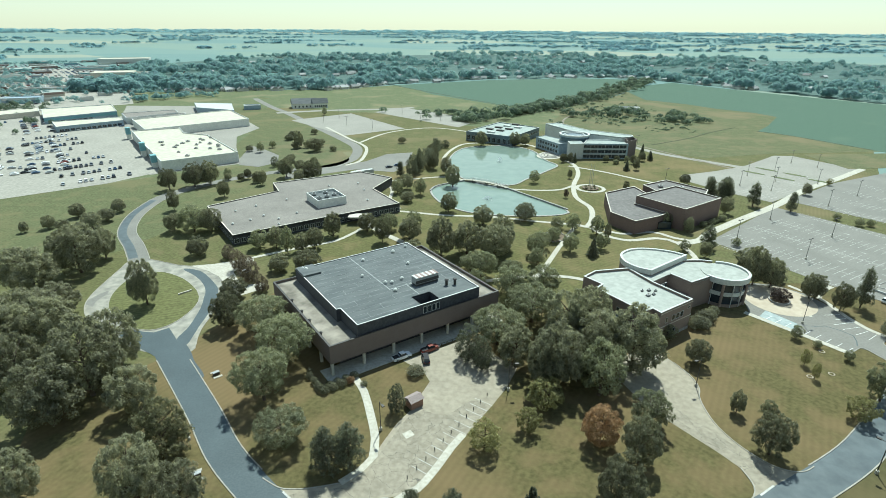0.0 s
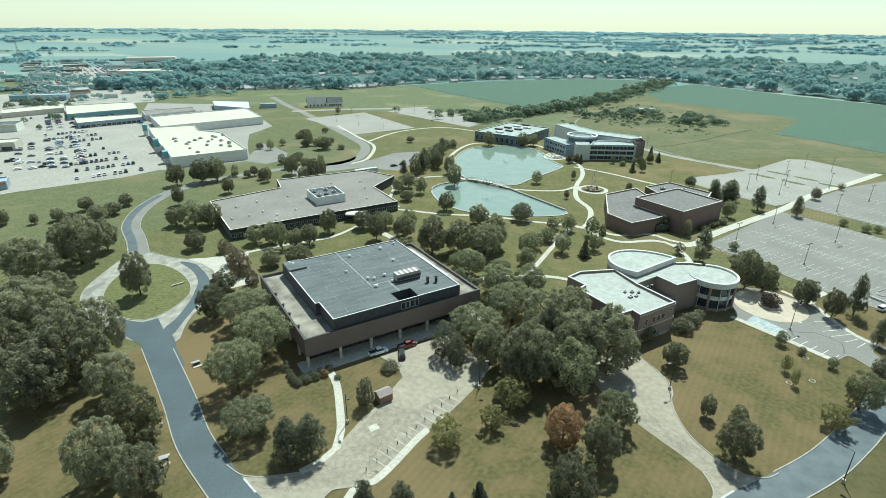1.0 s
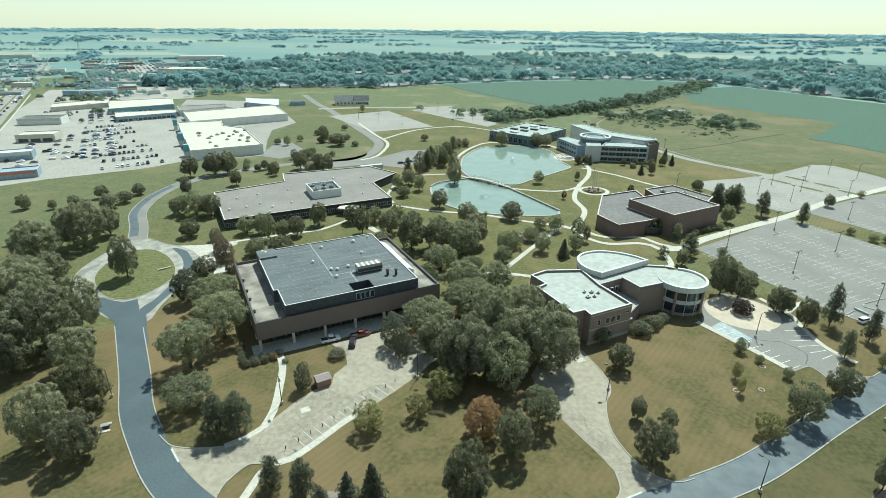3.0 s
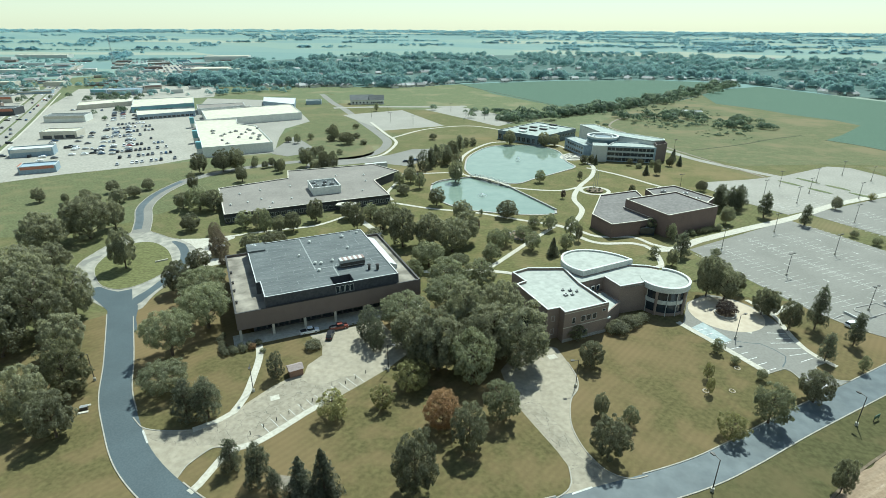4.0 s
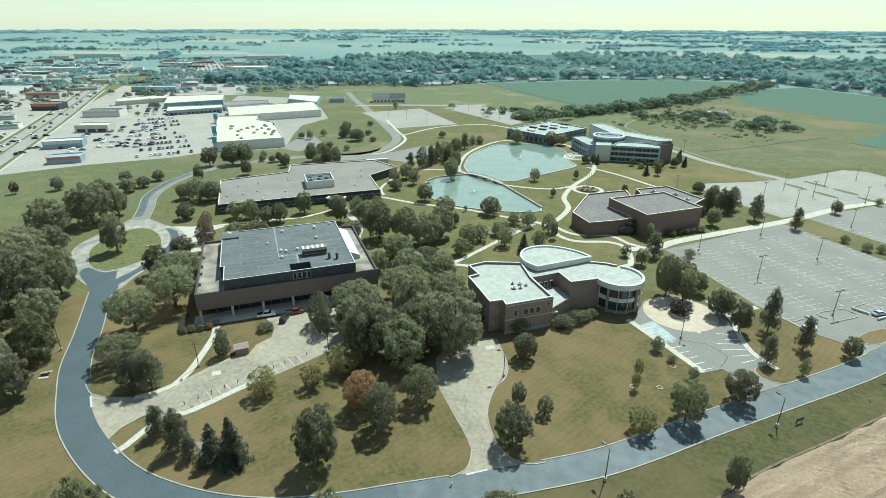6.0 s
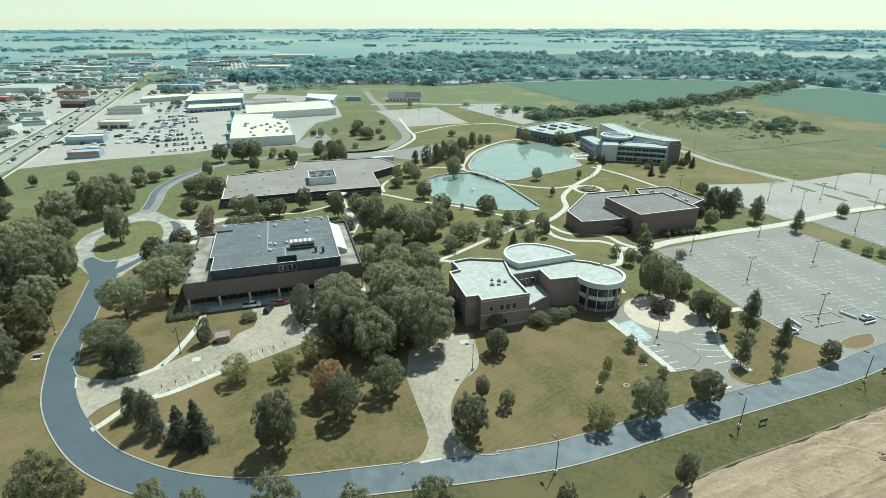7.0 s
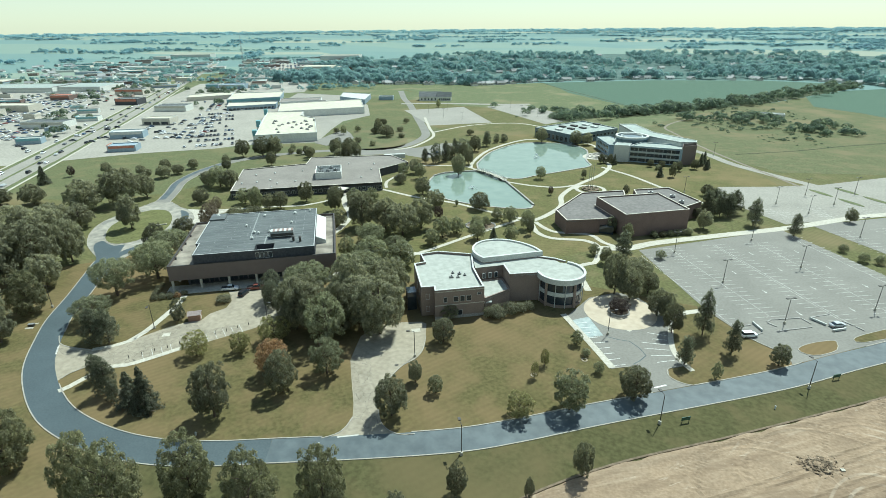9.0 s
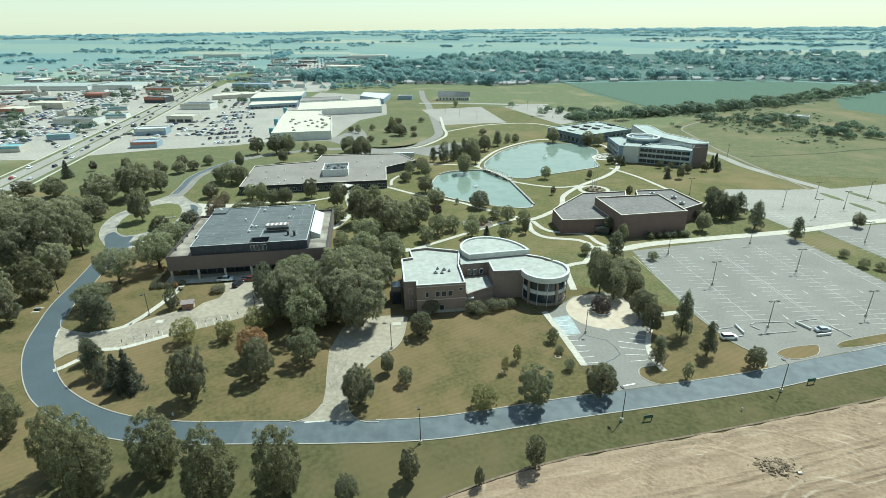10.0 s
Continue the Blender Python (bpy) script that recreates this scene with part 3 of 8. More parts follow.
for i, p in enumerate(DE):
    q = DE[min(i + 1, len(DE) - 1)] if i < len(DE) - 1 else (2 * p[0] - DE[i - 1][0], 2 * p[1] - DE[i - 1][1])
    w = Vector((q[0] - p[0], q[1] - p[1])).normalized()
    side = Vector((w.y, -w.x))
    row = []
    for k in range(120):
        d = (0.36 * k if k < 119 else 80) + noise.noise(Vector((i * 0.16, 0, 3))) * 0.9 * max(0, 1 - k / 6)
        x, y = p[0] + side.x * d, p[1] + side.y * d
        row.append(bm.verts.new((x, y, max(earth_height(x, y, d, i * 0.8), 0.05) if k else 0.03)))
    grid.append(row)
for a, b in zip(grid, grid[1:]):
    for k in range(119):
        bm.faces.new((a[k], a[k + 1], b[k + 1], b[k]))
tagged(part("bare_ground", bm, DIRT), "bare tan earth of a building site with ruts and clods", "earth", kind="structure")
tagged(part("earth_bank", strip(bmesh.new(), DE, 0.0, 0.5, 0.0, 0.22), SOIL), "dark ragged soil edge between verge and bare earth", "earth", kind="structure")
paved("bare_ground", [(262, 378), (330, 384), (300, 340), (266, 336)], 0.09, MEADOW, "bare reddish earth beside the car park", category="earth")
# ---- roads ----
RING = [(-84, 134), (-67, 113), (-55, 98), (-46, 86), (-37.5, 77.3), (-27, 68), (-15.6, 61.3), (-3.7, 56.5), (7, 54.6), (19, 54.5), (31, 56.7), (42, 60.9), (52, 65.8), (72, 75.6), (88, 84.2), (99.5, 92.3), (115, 104.5), (145, 127), (158, 137.3), (171, 149), (186, 162), (215, 188), (262, 232)]
way("road", RING[:13], 7.0, 0.06, ASPHALT, "smooth blue-grey asphalt ring road", "road", 3)
way("road", RING[12:], 7.0, 0.062, STREAKED_GLARE_ASPHALT, "greyed, tyre-streaked asphalt of the ring road, colour lightened for glare", "road", 3)


def kerb_runs(pts, d, holes, step=1.5, label="pale concrete kerb along the road"):
    """Kerbs beside a line, left out in the round mouths (x, y, radius) of side roads."""
    line = offset(spline(pts, step), d)
    run = []
    for q in line + [None]:
        if q and all(math.hypot(q[0] - x, q[1] - y) > r for x, y, r in holes):
            run.append(q)
            continue
        if len(run) > 3:
            tagged(part("kerb", strip(bmesh.new(), run, -0.13, 0.13, 0.0, 0.17), KERB), label, "kerb", kind="structure")
        run = []


kerb_runs(RING, -3.6, [(-86, 124, 9.5)])
kerb_runs(RING, 3.6, [(-76, 132, 14), (-25, 71.3, 13.6), (69, 77.5, 8.4), (131, 118.5, 6.0), (167, 150.5, 6.5), (175, 158.5, 4.5)])
# turning circle: pale patched paving round a grass island, with asphalt laid over parts of it
OUTER = [(-119.6, 184.6), (-119.0, 176.9), (-118.5, 169.3), (-117.6, 159.9), (-116.1, 152.6), (-112.7, 145.9), (-105.6, 137.7), (-96.3, 130.4), (-88.6, 126.4), (-80, 122.8), (-71.5, 122), (-68.8, 125.0), (-70.4, 130.6), (-71.4, 136.2), (-71.6, 142.9), (-72.3, 151.0), (-73.7, 159.3), (-76.5, 166.9), (-80.2, 171.6), (-86.1, 176.3), (-94.3, 180.6), (-99.2, 181.4), (-105.0, 183.8), (-112.6, 186.7)]
paved("road", OUTER, 0.055, RING_PAVE, "patched pale paving round the turning circle", 2, category="road")
paved("road", [(-76.1, 129.9), (-75.7, 135.9), (-76.1, 141.9), (-77.0, 148.7), (-78.6, 154.8), (-80.6, 161.2), (-84.9, 167.9), (-90.4, 173.5), (-95.3, 177.3), (-94.4, 178.4), (-89.1, 176.6), (-84.0, 171.8), (-79.1, 165.8), (-76.3, 161.4), (-73.8, 153.0), (-73.0, 145.1), (-72.7, 137.8), (-72.2, 131.8), (-72.1, 126.7)], 0.066, ASPHALT, "blue-grey asphalt lane in the turning circle", 2, category="road")
paved("road", [(-116.0, 151.5), (-115.4, 156), (-113.6, 160), (-112.4, 158.0), (-113.0, 152.5), (-112.0, 149)], 0.066, OLD_ASPHALT, "worn grey asphalt patch in the turning circle", 1.5, category="road")
paved("road", [(-67.5, 111), (-73.1, 117.0), (-77.8, 121.0), (-83.0, 124.3), (-89.9, 128.5), (-94.1, 132.5), (-93.8, 135.6), (-89.0, 134.2), (-84.1, 133.4), (-79.4, 131.4), (-75.7, 129.3), (-72.4, 127.3), (-69.4, 123.8), (-66.5, 119.3), (-61, 112)], 0.071, ASPHALT, "smooth asphalt mouth of the ring road", 1.5, category="road")
ISLAND = spline([(-106.9, 149.0), (-110.0, 155.9), (-111.2, 161.6), (-111.3, 168.7), (-108.4, 173.9), (-102.6, 175.3), (-97.1, 173.1), (-91.1, 169.0), (-84.6, 162.3), (-80.5, 155.9), (-79.1, 149.8), (-79.7, 143.6), (-81.5, 138.4), (-85.0, 135.1), (-89.5, 135.1), (-94.8, 137.3), (-101.8, 143.1)][::-1], 1.5, True)
tagged(part("island", prism(bmesh.new(), ISLAND, 0.0, 0.16), ISLAND_LAWN), "oval mown grass island in the turning circle", "lawn", kind="structure")
kerb(ISLAND, 0, "pale kerb round the grass island", True, z=0.19, smooth=False)
kerb(OUTER[:9], 0, step=1.5)
kerb(OUTER[11:18], 0, step=1.5)
kerb(OUTER[20:], 0, step=1.5)
NORTH = [(-115.5, 184.5), (-118, 188.5), (-126, 200.3), (-136, 213.5), (-142, 226.5), (-146, 242), (-147, 262), (-144, 274), (-137, 287), (-126, 301), (-109, 316), (-90, 327), (-73, 336), (-60.5, 355), (-62, 391), (-78, 424), (-114, 484), (-158, 558), (-186, 600), (-230, 676)]
way("road", NORTH, 7.2, 0.07, OLD_ASPHALT, "worn grey asphalt campus road", "road")
tagged(part("road", strip(bmesh.new(), spline(NORTH[1:7], 2), 0.0, 3.3, 0.0, 0.078), STREAKED_GLARE_ASPHALT), "darker asphalt lane of the campus road", "road", kind="structure")
kerb(NORTH[:8], 3.7)
kerb(NORTH[:8], -3.7)
way("path", [(-62, 339), (-54, 352), (-54.5, 388), (-62, 408), (-72, 424), (-103, 480)], 2.4, 0.09, CONCRETE, "pale concrete footpath on the road bend")
way("path", [(-63, 412), (-44, 455), (-10, 478), (22, 462), (30, 440)], 2.2, 0.09, CONCRETE, "pale concrete footpath")
paved("forecourt", [(-94.3, 180.8), (-86.1, 176.5), (-80.2, 171.8), (-76.5, 167.1), (-73.3, 163.9), (-67.6, 156.7), (-60.8, 162.3), (-61.5, 166.9), (-69.3, 164.5), (-76.3, 175.8), (-71.9, 185.8), (-73.2, 189.1), (-80.7, 185.2), (-86, 182.6)], 0.09, CONCRETE, "bright concrete forecourt beside the turning circle")
paved("car_park", [(-92, 304), (-54, 328), (-29, 322), (-22, 340), (-20, 378), (-38, 372), (-50, 350), (-70, 335), (-96, 322)], 0.08, OLD_ASPHALT, "grey asphalt yard behind the low building")
paved("driveway", [(-37.6, 79.6), (-36.2, 79.4), (-33.3, 77.4), (-30.9, 76.2), (-27.4, 76.0), (-23.9, 76.5), (-19.6, 77.5), (-15.9, 80.9), (-13.5, 85.0), (-12.4, 88.3), (-9.7, 94.6), (-7.1, 98.8), (-3.7, 101.8), (-4.3, 105.5), (-2.3, 110.5), (-4.0, 114.7), (-9.8, 119.6), (8.3, 131.0), (21, 116.5), (17.2, 108.1), (12.8, 101.0), (8.3, 94.3), (3.3, 86.9), (-0.1, 80.3), (-3.7, 75.6), (-9.6, 74.0), (-12.0, 73.4), (-13.5, 70.7), (-14.5, 67.6), (-14.3, 64.4), (-13.4, 62.2), (-21, 63.6), (-30, 69.5)], 0.055, SMOOTH_CONCRETE, "pale concrete driveway flaring to the ring road")
paved("driveway", [(-29, 74.6), (-22, 72.4), (-12.6, 74.2), (-4.4, 76.4), (-0.8, 81), (2.8, 87.2), (7.6, 94.2), (12.2, 101.2), (8, 103), (1.5, 97.5), (-3.5, 99.5), (-7, 97), (-9, 93), (-11.9, 87), (-14.5, 81), (-20, 76.4)], 0.061, DRIVE, "tar-lined cracked surface of the driveway", 2)
paved("driveway", [(50.2, 100.9), (55.2, 93.5), (60.3, 86.2), (62.9, 81.7), (63.2, 77.8), (62.3, 75.3), (60.8, 73.0), (62.5, 71.6), (70, 75.6), (77.5, 80.4), (75.8, 80.9), (72.9, 80.9), (69.9, 82.5), (67.1, 86.1), (65.2, 90.1), (64.0, 94.6), (63.9, 99.8), (64.5, 104.3), (66.1, 108.2), (66.1, 113.2), (64.1, 119.3), (61.3, 125.9), (59.3, 126.3), (54.3, 123.9), (49.9, 121.1), (46.5, 112.4)], 0.055, SMOOTH_CONCRETE, "pale concrete driveway beside the white-roofed hall")
paved("driveway", [(50.4, 101.1), (55.3, 93.7), (60.4, 86.4), (63.1, 81.7), (63.6, 77.4), (66.6, 78.6), (69.6, 81.6), (66.4, 85.6), (63.8, 89.9), (59.2, 96.6), (54.2, 104.8), (51.5, 106)], 0.061, DRIVE, "tar-lined cracked strip of the driveway", 1.5)
DRIVE_KERB = "pale kerb curving into the driveway"
for pts in ([(-35.4, 78.8), (-33.3, 77.4), (-30.9, 76.2), (-27.4, 76.0), (-23.9, 76.5), (-19.6, 77.5)], [(-9.6, 74.0), (-12.0, 73.4), (-13.5, 70.7), (-14.5, 67.6), (-14.4, 65.4)], [(62.9, 81.7), (63.2, 77.8), (62.3, 75.3), (60.2, 73.2)], [(78.5, 82.2), (75.8, 80.9), (72.9, 80.9), (69.9, 82.5), (67.1, 86.1), (65.2, 90.1), (64.0, 94.6), (63.9, 99.8), (64.5, 104.3), (66.1, 108.2), (66.1, 113.2), (64.1, 119.3)]):
    kerb(pts, 0, DRIVE_KERB, step=0.8)
way("path", [(-19.6, 77.6), (-16.0, 81.0), (-13.6, 85.0)], 1.6, 0.1, CONCRETE, "pale concrete kerb walk beside the driveway", step=2)
way("path", [(-21.8, 112.0), (-18.7, 106.5), (-15.8, 97.3), (-14.0, 90.1), (-13.8, 84.5)], 1.9, 0.095, CONCRETE, "narrow pale concrete footpath", step=2)
way("path", [(-9.9, 61.8), (-9.2, 63.9), (-8.8, 68.8), (-8.0, 73.4), (-4.0, 76.2), (-0.6, 81.2), (2.9, 87.4), (5.6, 91.4)], 1.7, 0.095, CONCRETE, "narrow pale concrete footpath", step=2)
pile = random.Random(4)
rubble = thing("rubble_heap", "low heap of broken earth and concrete lumps on the bare ground", "rubble", pose(158.5, 105.5, 0.1, 0, 0, 20))
bm = bmesh.new()
bmesh.ops.create_icosphere(bm, subdivisions=4, radius=1.0)
for v in bm.verts:
    bump = 1 + 0.35 * noise.noise(v.co * 2.3) + 0.15 * noise.noise(v.co * 7)
    v.co = Vector((v.co.x * 4.2 * bump, v.co.y * 2.4 * bump, max(v.co.z, -0.1) * 0.8 * bump))
part("mound", bm, DIRT, rubble)
bm = bmesh.new()
for _ in range(260):
    x, y, r = pile.gauss(0, 2.0), pile.gauss(0, 1.2), pile.uniform(0.07, 0.26)
    v = bmesh.ops.create_icosphere(bm, subdivisions=1, radius=r)["verts"]
    k = [pile.uniform(0.5, 1.5) for _ in range(3)]
    lift = 0.75 * math.sqrt(max(0.0, 1 - (x / 4.4) ** 2 - (y / 2.5) ** 2)) + 0.05
    for q in v:
        q.co = Vector((q.co.x * k[0] + x, q.co.y * k[1] + y, q.co.z * k[2] * 0.7 + lift)) + Vector((pile.gauss(0, 0.03), pile.gauss(0, 0.03), 0))
tagged(part("rubble", bm, SOIL, rubble), kind="stuff")
part("slab", boxes((3.2, 4.0, -1.6, -1.0, 0, 0.4)), CONCRETE, rubble, "pale concrete lump")
paved("car_park", [(99.4, 146.1), (108.0, 134.5), (115.4, 123.5), (120.7, 126.6), (122.0, 125.6), (123.4, 121.0), (124.6, 117.8), (125.2, 116.7), (134.8, 123.9), (132.3, 124.2), (129.6, 125.6), (129.1, 129.0), (133.6, 132.4), (130.7, 136.5), (129.2, 142.0), (129.0, 149.4), (126, 160), (119, 167), (112, 168.5), (104, 161)], 0.08, OLD_ASPHALT, "small grey car park beside the round plaza")
for pts in ([(115.4, 123.5), (120.7, 126.7), (122.1, 125.4), (123.4, 121.0), (124.6, 117.6), (126.0, 117.0)], [(133.7, 132.5), (129.3, 129.2), (129.5, 125.7), (132.3, 124.0), (135.2, 124.0)], [(141.2, 164.0), (150.3, 153.4), (157.6, 148.4), (158.9, 146.4), (158.4, 143.4)]):
    kerb(pts, 0, "pale kerb curving into the car park", step=0.7)
tagged(part("plaza", prism(bmesh.new(), ellipse(114.3, 155.4, 11.0, 11.0, 0, 48), 0.0, 0.11), TAN_PAVE), "round plaza of tan paving", "paving", kind="structure")
way("path", [(98.2, 147.2), (108.0, 134.5), (115.7, 124.0)], 1.9, 0.1, CONCRETE, "pale concrete walk beside the small car park", step=2)
way("path", [(124, 166.5), (128.8, 157), (129.2, 150), (129.4, 144), (130.4, 138.0), (132.4, 133.8), (135, 130.4)], 1.5, 0.1, CONCRETE, "pale concrete walk beside the small car park", step=2)
way("path", [(129, 158), (134, 163), (139, 166)], 2.2, 0.1, CONCRETE, "short pale concrete walk to the car park", step=2)
MAINLOT = [(116, 209), (171, 255.5), (185, 236), (199, 216), (238, 172), (206, 185), (183.8, 165.0), (168.8, 151.9), (159.2, 143.3), (158.9, 146.2), (157.6, 148.4), (150.3, 153.4), (139, 167), (129, 185)]
paved("car_park", MAINLOT, 0.07, OLD_ASPHALT, "large grey asphalt car park with faded stall lines")
paved("car_park", [(149, 318), (147, 304), (160, 281), (174, 264), (193, 277.5), (230, 305), (273, 333), (252, 373), (239, 374), (203, 344), (176, 329)], 0.075, PALE_LOT, "pale grey asphalt car park with grass islands")
paved("car_park", [(184, 267), (204, 241), (218, 222), (262, 180), (340, 250), (282, 326), (233, 302)], 0.07, OLD_ASPHALT, "grey asphalt car park with faded stall lines")
for pts in ([(161.7, 152.3), (165.4, 156.8), (171.1, 160.7), (172.3, 160.1), (171.4, 155.7), (166.8, 151.2), (163.5, 150.2)], [(177.0, 163.5), (179.9, 167.4), (190.6, 176.7), (196, 180.8), (191, 172.3), (179.3, 163.0)]):
    paved("grass_island", pts, 0.14, DRY_LAWN, "small kerbed grass island at the car park entry", 1.5, category="lawn")
    kerb(pts, 0, "pale kerb round a grass island", True, 1.5, 0.2, 0.17)
for cx, cy in ((198, 325), (211, 333.6), (208.4, 311.5), (221.2, 320.4), (227, 306)):
    tagged(part("grass_island", prism(bmesh.new(), ellipse(cx, cy, 7.0, 1.7, -52, 20), 0.0, 0.16), ROUGH), "narrow dark grass island between parking rows", "lawn", kind="structure")
paved("car_park", [(-143, 515), (-93, 560), (-32, 474), (-79, 440)], 0.08, PALE_LOT, "pale empty car park")
paved("car_park", [(-70, 570), (-42, 604), (40, 524), (16, 482)], 0.08, PALE_LOT, "pale empty car park")
way("road", [(-170, 560), (-120, 580), (-60, 592), (-30, 605)], 9, 0.09, PALE_LOT, "pale access road behind the car parks", "road")
way("road", [(128, 420), (144, 405), (158.5, 380), (171, 365.5), (195, 342), (204, 334)], 6.0, 0.085, PALE_LOT, "pale access road across the grass", "road")
way("track", [(190, 335), (150, 412), (126, 470), (116, 508), (140, 560), (193, 576)], 2.0, 0.09, GRAVEL_BED, "pale gravel track through the meadow", "track")
way("road", [(101, 205.5), (112, 209.5), (121, 219), (145, 237.5), (175, 260), (206, 287), (238, 309), (275, 336)], 4.2, 0.1, CONCRETE, "wide pale concrete walk between the car parks", "path")

tagged(part("gravel_bed", prism(bmesh.new(), ellipse(11.0, 67.0, 7.6, 1.9, -8, 30), 0.0, 0.06), GRAVEL_BED), "pale gravel bed under dark conifers", "bed", kind="structure")

# parking stalls
LOT_W, LOT_S = Vector((0.545, -0.839)), Vector((0.866, 0.50))


def stalls(origin, length, both=True, double=False, pitch=2.75, reach=5.2):
    bm = bmesh.new()
    o = Vector(origin)

    def bar(a, b, wide):
        d = (b - a).normalized() * wide / 2
        s = Vector((-d.y, d.x))
        q = [bm.verts.new((*v, 0.085)) for v in (a - s, b - s, b + s, a + s)]
        bm.faces.new(q)

    for d in ((-0.5, 0.5) if double else (0.0,)):
        bar(o + LOT_S * d, o + LOT_S * d + LOT_W * length, 0.14)
    for i in range(int(length / pitch) + 1):
        p = o + LOT_W * (i * pitch)
        bar(p + LOT_S * 0.3, p + LOT_S * reach, 0.13)
        if both:
            bar(p - LOT_S * 0.3, p - LOT_S * reach, 0.13)
    return tagged(part("stall_lines", bm, FADED_PAINT), "faded white parking stall lines on the asphalt", "road marking", kind="stuff")


stalls((127, 215.5), 55)
stalls((143.5, 226), 64, double=True)
stalls((159.5, 234.5), 68)
stalls((173.5, 246), 70, both=False)
stalls((117, 204), 60, both=False, reach=3.6)
for k in range(4):
    stalls((194 + 17 * k, 262 + 11 * k), 78)
    stalls((170 + 17 * k, 285 + 10.5 * k), -0.1 + 18)
bm = bmesh.new()


def painted(bm, x0, y0, x1, y1, wide=0.14, z=0.098):
    a, b = Vector((x0, y0)), Vector((x1, y1))
    d = (b - a).normalized() * wide / 2
    bm.faces.new([bm.verts.new((*v, z)) for v in (a + Vector((d.y, -d.x)), b + Vector((d.y, -d.x)), b + Vector((-d.y, d.x)), a + Vector((-d.y, d.x)))])


for x0, y0, x1, y1 in ((122.9, 145.5, 128.2, 145.9), (124.4, 142.6, 128.4, 143.4), (121.9, 139.6, 129.2, 141.1), (122.8, 136.8, 129.2, 138.3), (124.7, 133.8, 129.8, 135.8), (126.4, 131.0, 130.6, 133.7)):
    painted(bm, x0, y0, x1, y1)
for k in range(9):
    x, y = 101.5 + 1.62 * k, 142.2 - 2.25 * k
    painted(bm, x, y, x + 4.3, y + 2.6)
painted(bm, 126.2, 119.3, 128.9, 121.6, 0.4)
tagged(part("stall_lines", bm, PAINT), "white stall lines in the small car park", "road marking", kind="stuff")
bm = bmesh.new()
for k in range(12):
    x, y = -1.6 + 1.32 * k, 79.4 + 1.98 * k
    painted(bm, x, y, x - 3.9, y + 2.7, 0.14, 0.07)
painted(bm, -30.4, 75.4, -26.8, 72.2, 0.4, 0.07)
painted(bm, 63.2, 74.8, 67.2, 77.2, 0.4, 0.07)
tagged(part("stall_lines", bm, FADED_PAINT), "worn stall lines on the cracked driveway", "road marking", kind="stuff")
bm = bmesh.new()
for x0, y0, x1, y1 in ((116.5, 146.2, 118.7, 145.0), (58.9, 120.5, 61.1, 121.9), (-7.6, 90.7, -5.8, 91.9)):
    painted(bm, x0, y0, x1, y1, 1.9)
tagged(part("drain_pad", bm, CONCRETE), "square pale concrete pads round drain covers", "paving", kind="stuff")
bm = bmesh.new()
TAR = [(112.4, 138.9), (115.4, 138.6), (118.7, 138.8), (121.6, 136.2), (123.4, 133.2), (122.2, 130.2), (120.6, 127.7)]
for a, b in zip(TAR, TAR[1:]):
    painted(bm, *a, *b, 0.3, 0.088)
tagged(part("tar_seam", bm, ASPHALT), "dark tar seam across the small car park", "road marking", kind="stuff")
tagged(part("access_bay", prism(bmesh.new(), [(101.6, 144.6), (107.2, 136.4), (111.4, 139.2), (105.8, 148.4)], 0.05, 0.094), material("faded_blue_paint", (0.25, 0.29, 0.28), (0.32, 0.36, 0.345), 0.6, 0.8, stain=0.15, stain_scale=0.3)), "faded blue-painted accessible bays", "road marking", kind="structure")
# low kerb bars in the large car park
for x0, y0, x1, y1 in ((147.0, 158.6, 151.0, 161.6), (149.4, 154.4, 153.6, 157.7), (155.7, 164.8, 158.0, 163.4), (155.7, 165.4, 157.0, 167.2), (157.2, 167.4, 165.2, 171.8), (165.6, 171.6, 167.6, 169.0), (158.4, 161.0, 167.5, 167.0), (168.0, 173.2, 173.8, 177.7), (179.3, 172.1, 181.1, 170.3), (176.5, 174.5, 179.0, 172.4)):
    a, b = Vector((x0, y0)), Vector((x1, y1))
    tb = thing("kerb_bar", "low weathered concrete bar on the car park", "kerb", pose(x0, y0, 0.07, 0, 0, math.degrees(math.atan2(y1 - y0, x1 - x0))), "car park bars")
    part("bar", boxes((0, (b - a).length, -0.16, 0.16, 0, 0.22)), STONE, tb)
for x0, y0, t in ((151.6, 163.0, -62), (167.8, 172.4, -38), (172.5, 166.4, 36)):
    tb = thing("barrier", "white low traffic barrier on the car park", "barrier", pose(x0, y0, 0.07, 0, 0, t), "car park bars")
    part("rail", boxes((0, 4.6, -0.2, 0.2, 0.12, 0.7)), WHITE_METAL, tb)
    for x in (0.3, 3.9):
        part("foot", boxes((x, x + 0.4, -0.3, 0.3, 0, 0.12)), CONCRETE, tb)
# painted arrows in the aisles
bm = bmesh.new()
for ox, oy in ((136, 220.5), (151.5, 229.5), (168, 238)):
    for k in range(4):
        p = Vector((ox, oy)) + LOT_W * (8 + 15 * k)
        q = [p - LOT_S * 0.12, p + LOT_S * 0.12, p + LOT_S * 0.12 + LOT_W * 1.6, p - LOT_S * 0.12 + LOT_W * 1.6]
        bm.faces.new([bm.verts.new((*v, 0.086)) for v in q])
        q = [p + LOT_W * 1.6 - LOT_S * 0.45, p + LOT_W * 1.6 + LOT_S * 0.45, p + LOT_W * 2.6]
        bm.faces.new([bm.verts.new((*v, 0.086)) for v in q])
tagged(part("lane_arrows", bm, FADED_PAINT), "white painted lane arrows in the parking aisles", "road marking", kind="stuff")

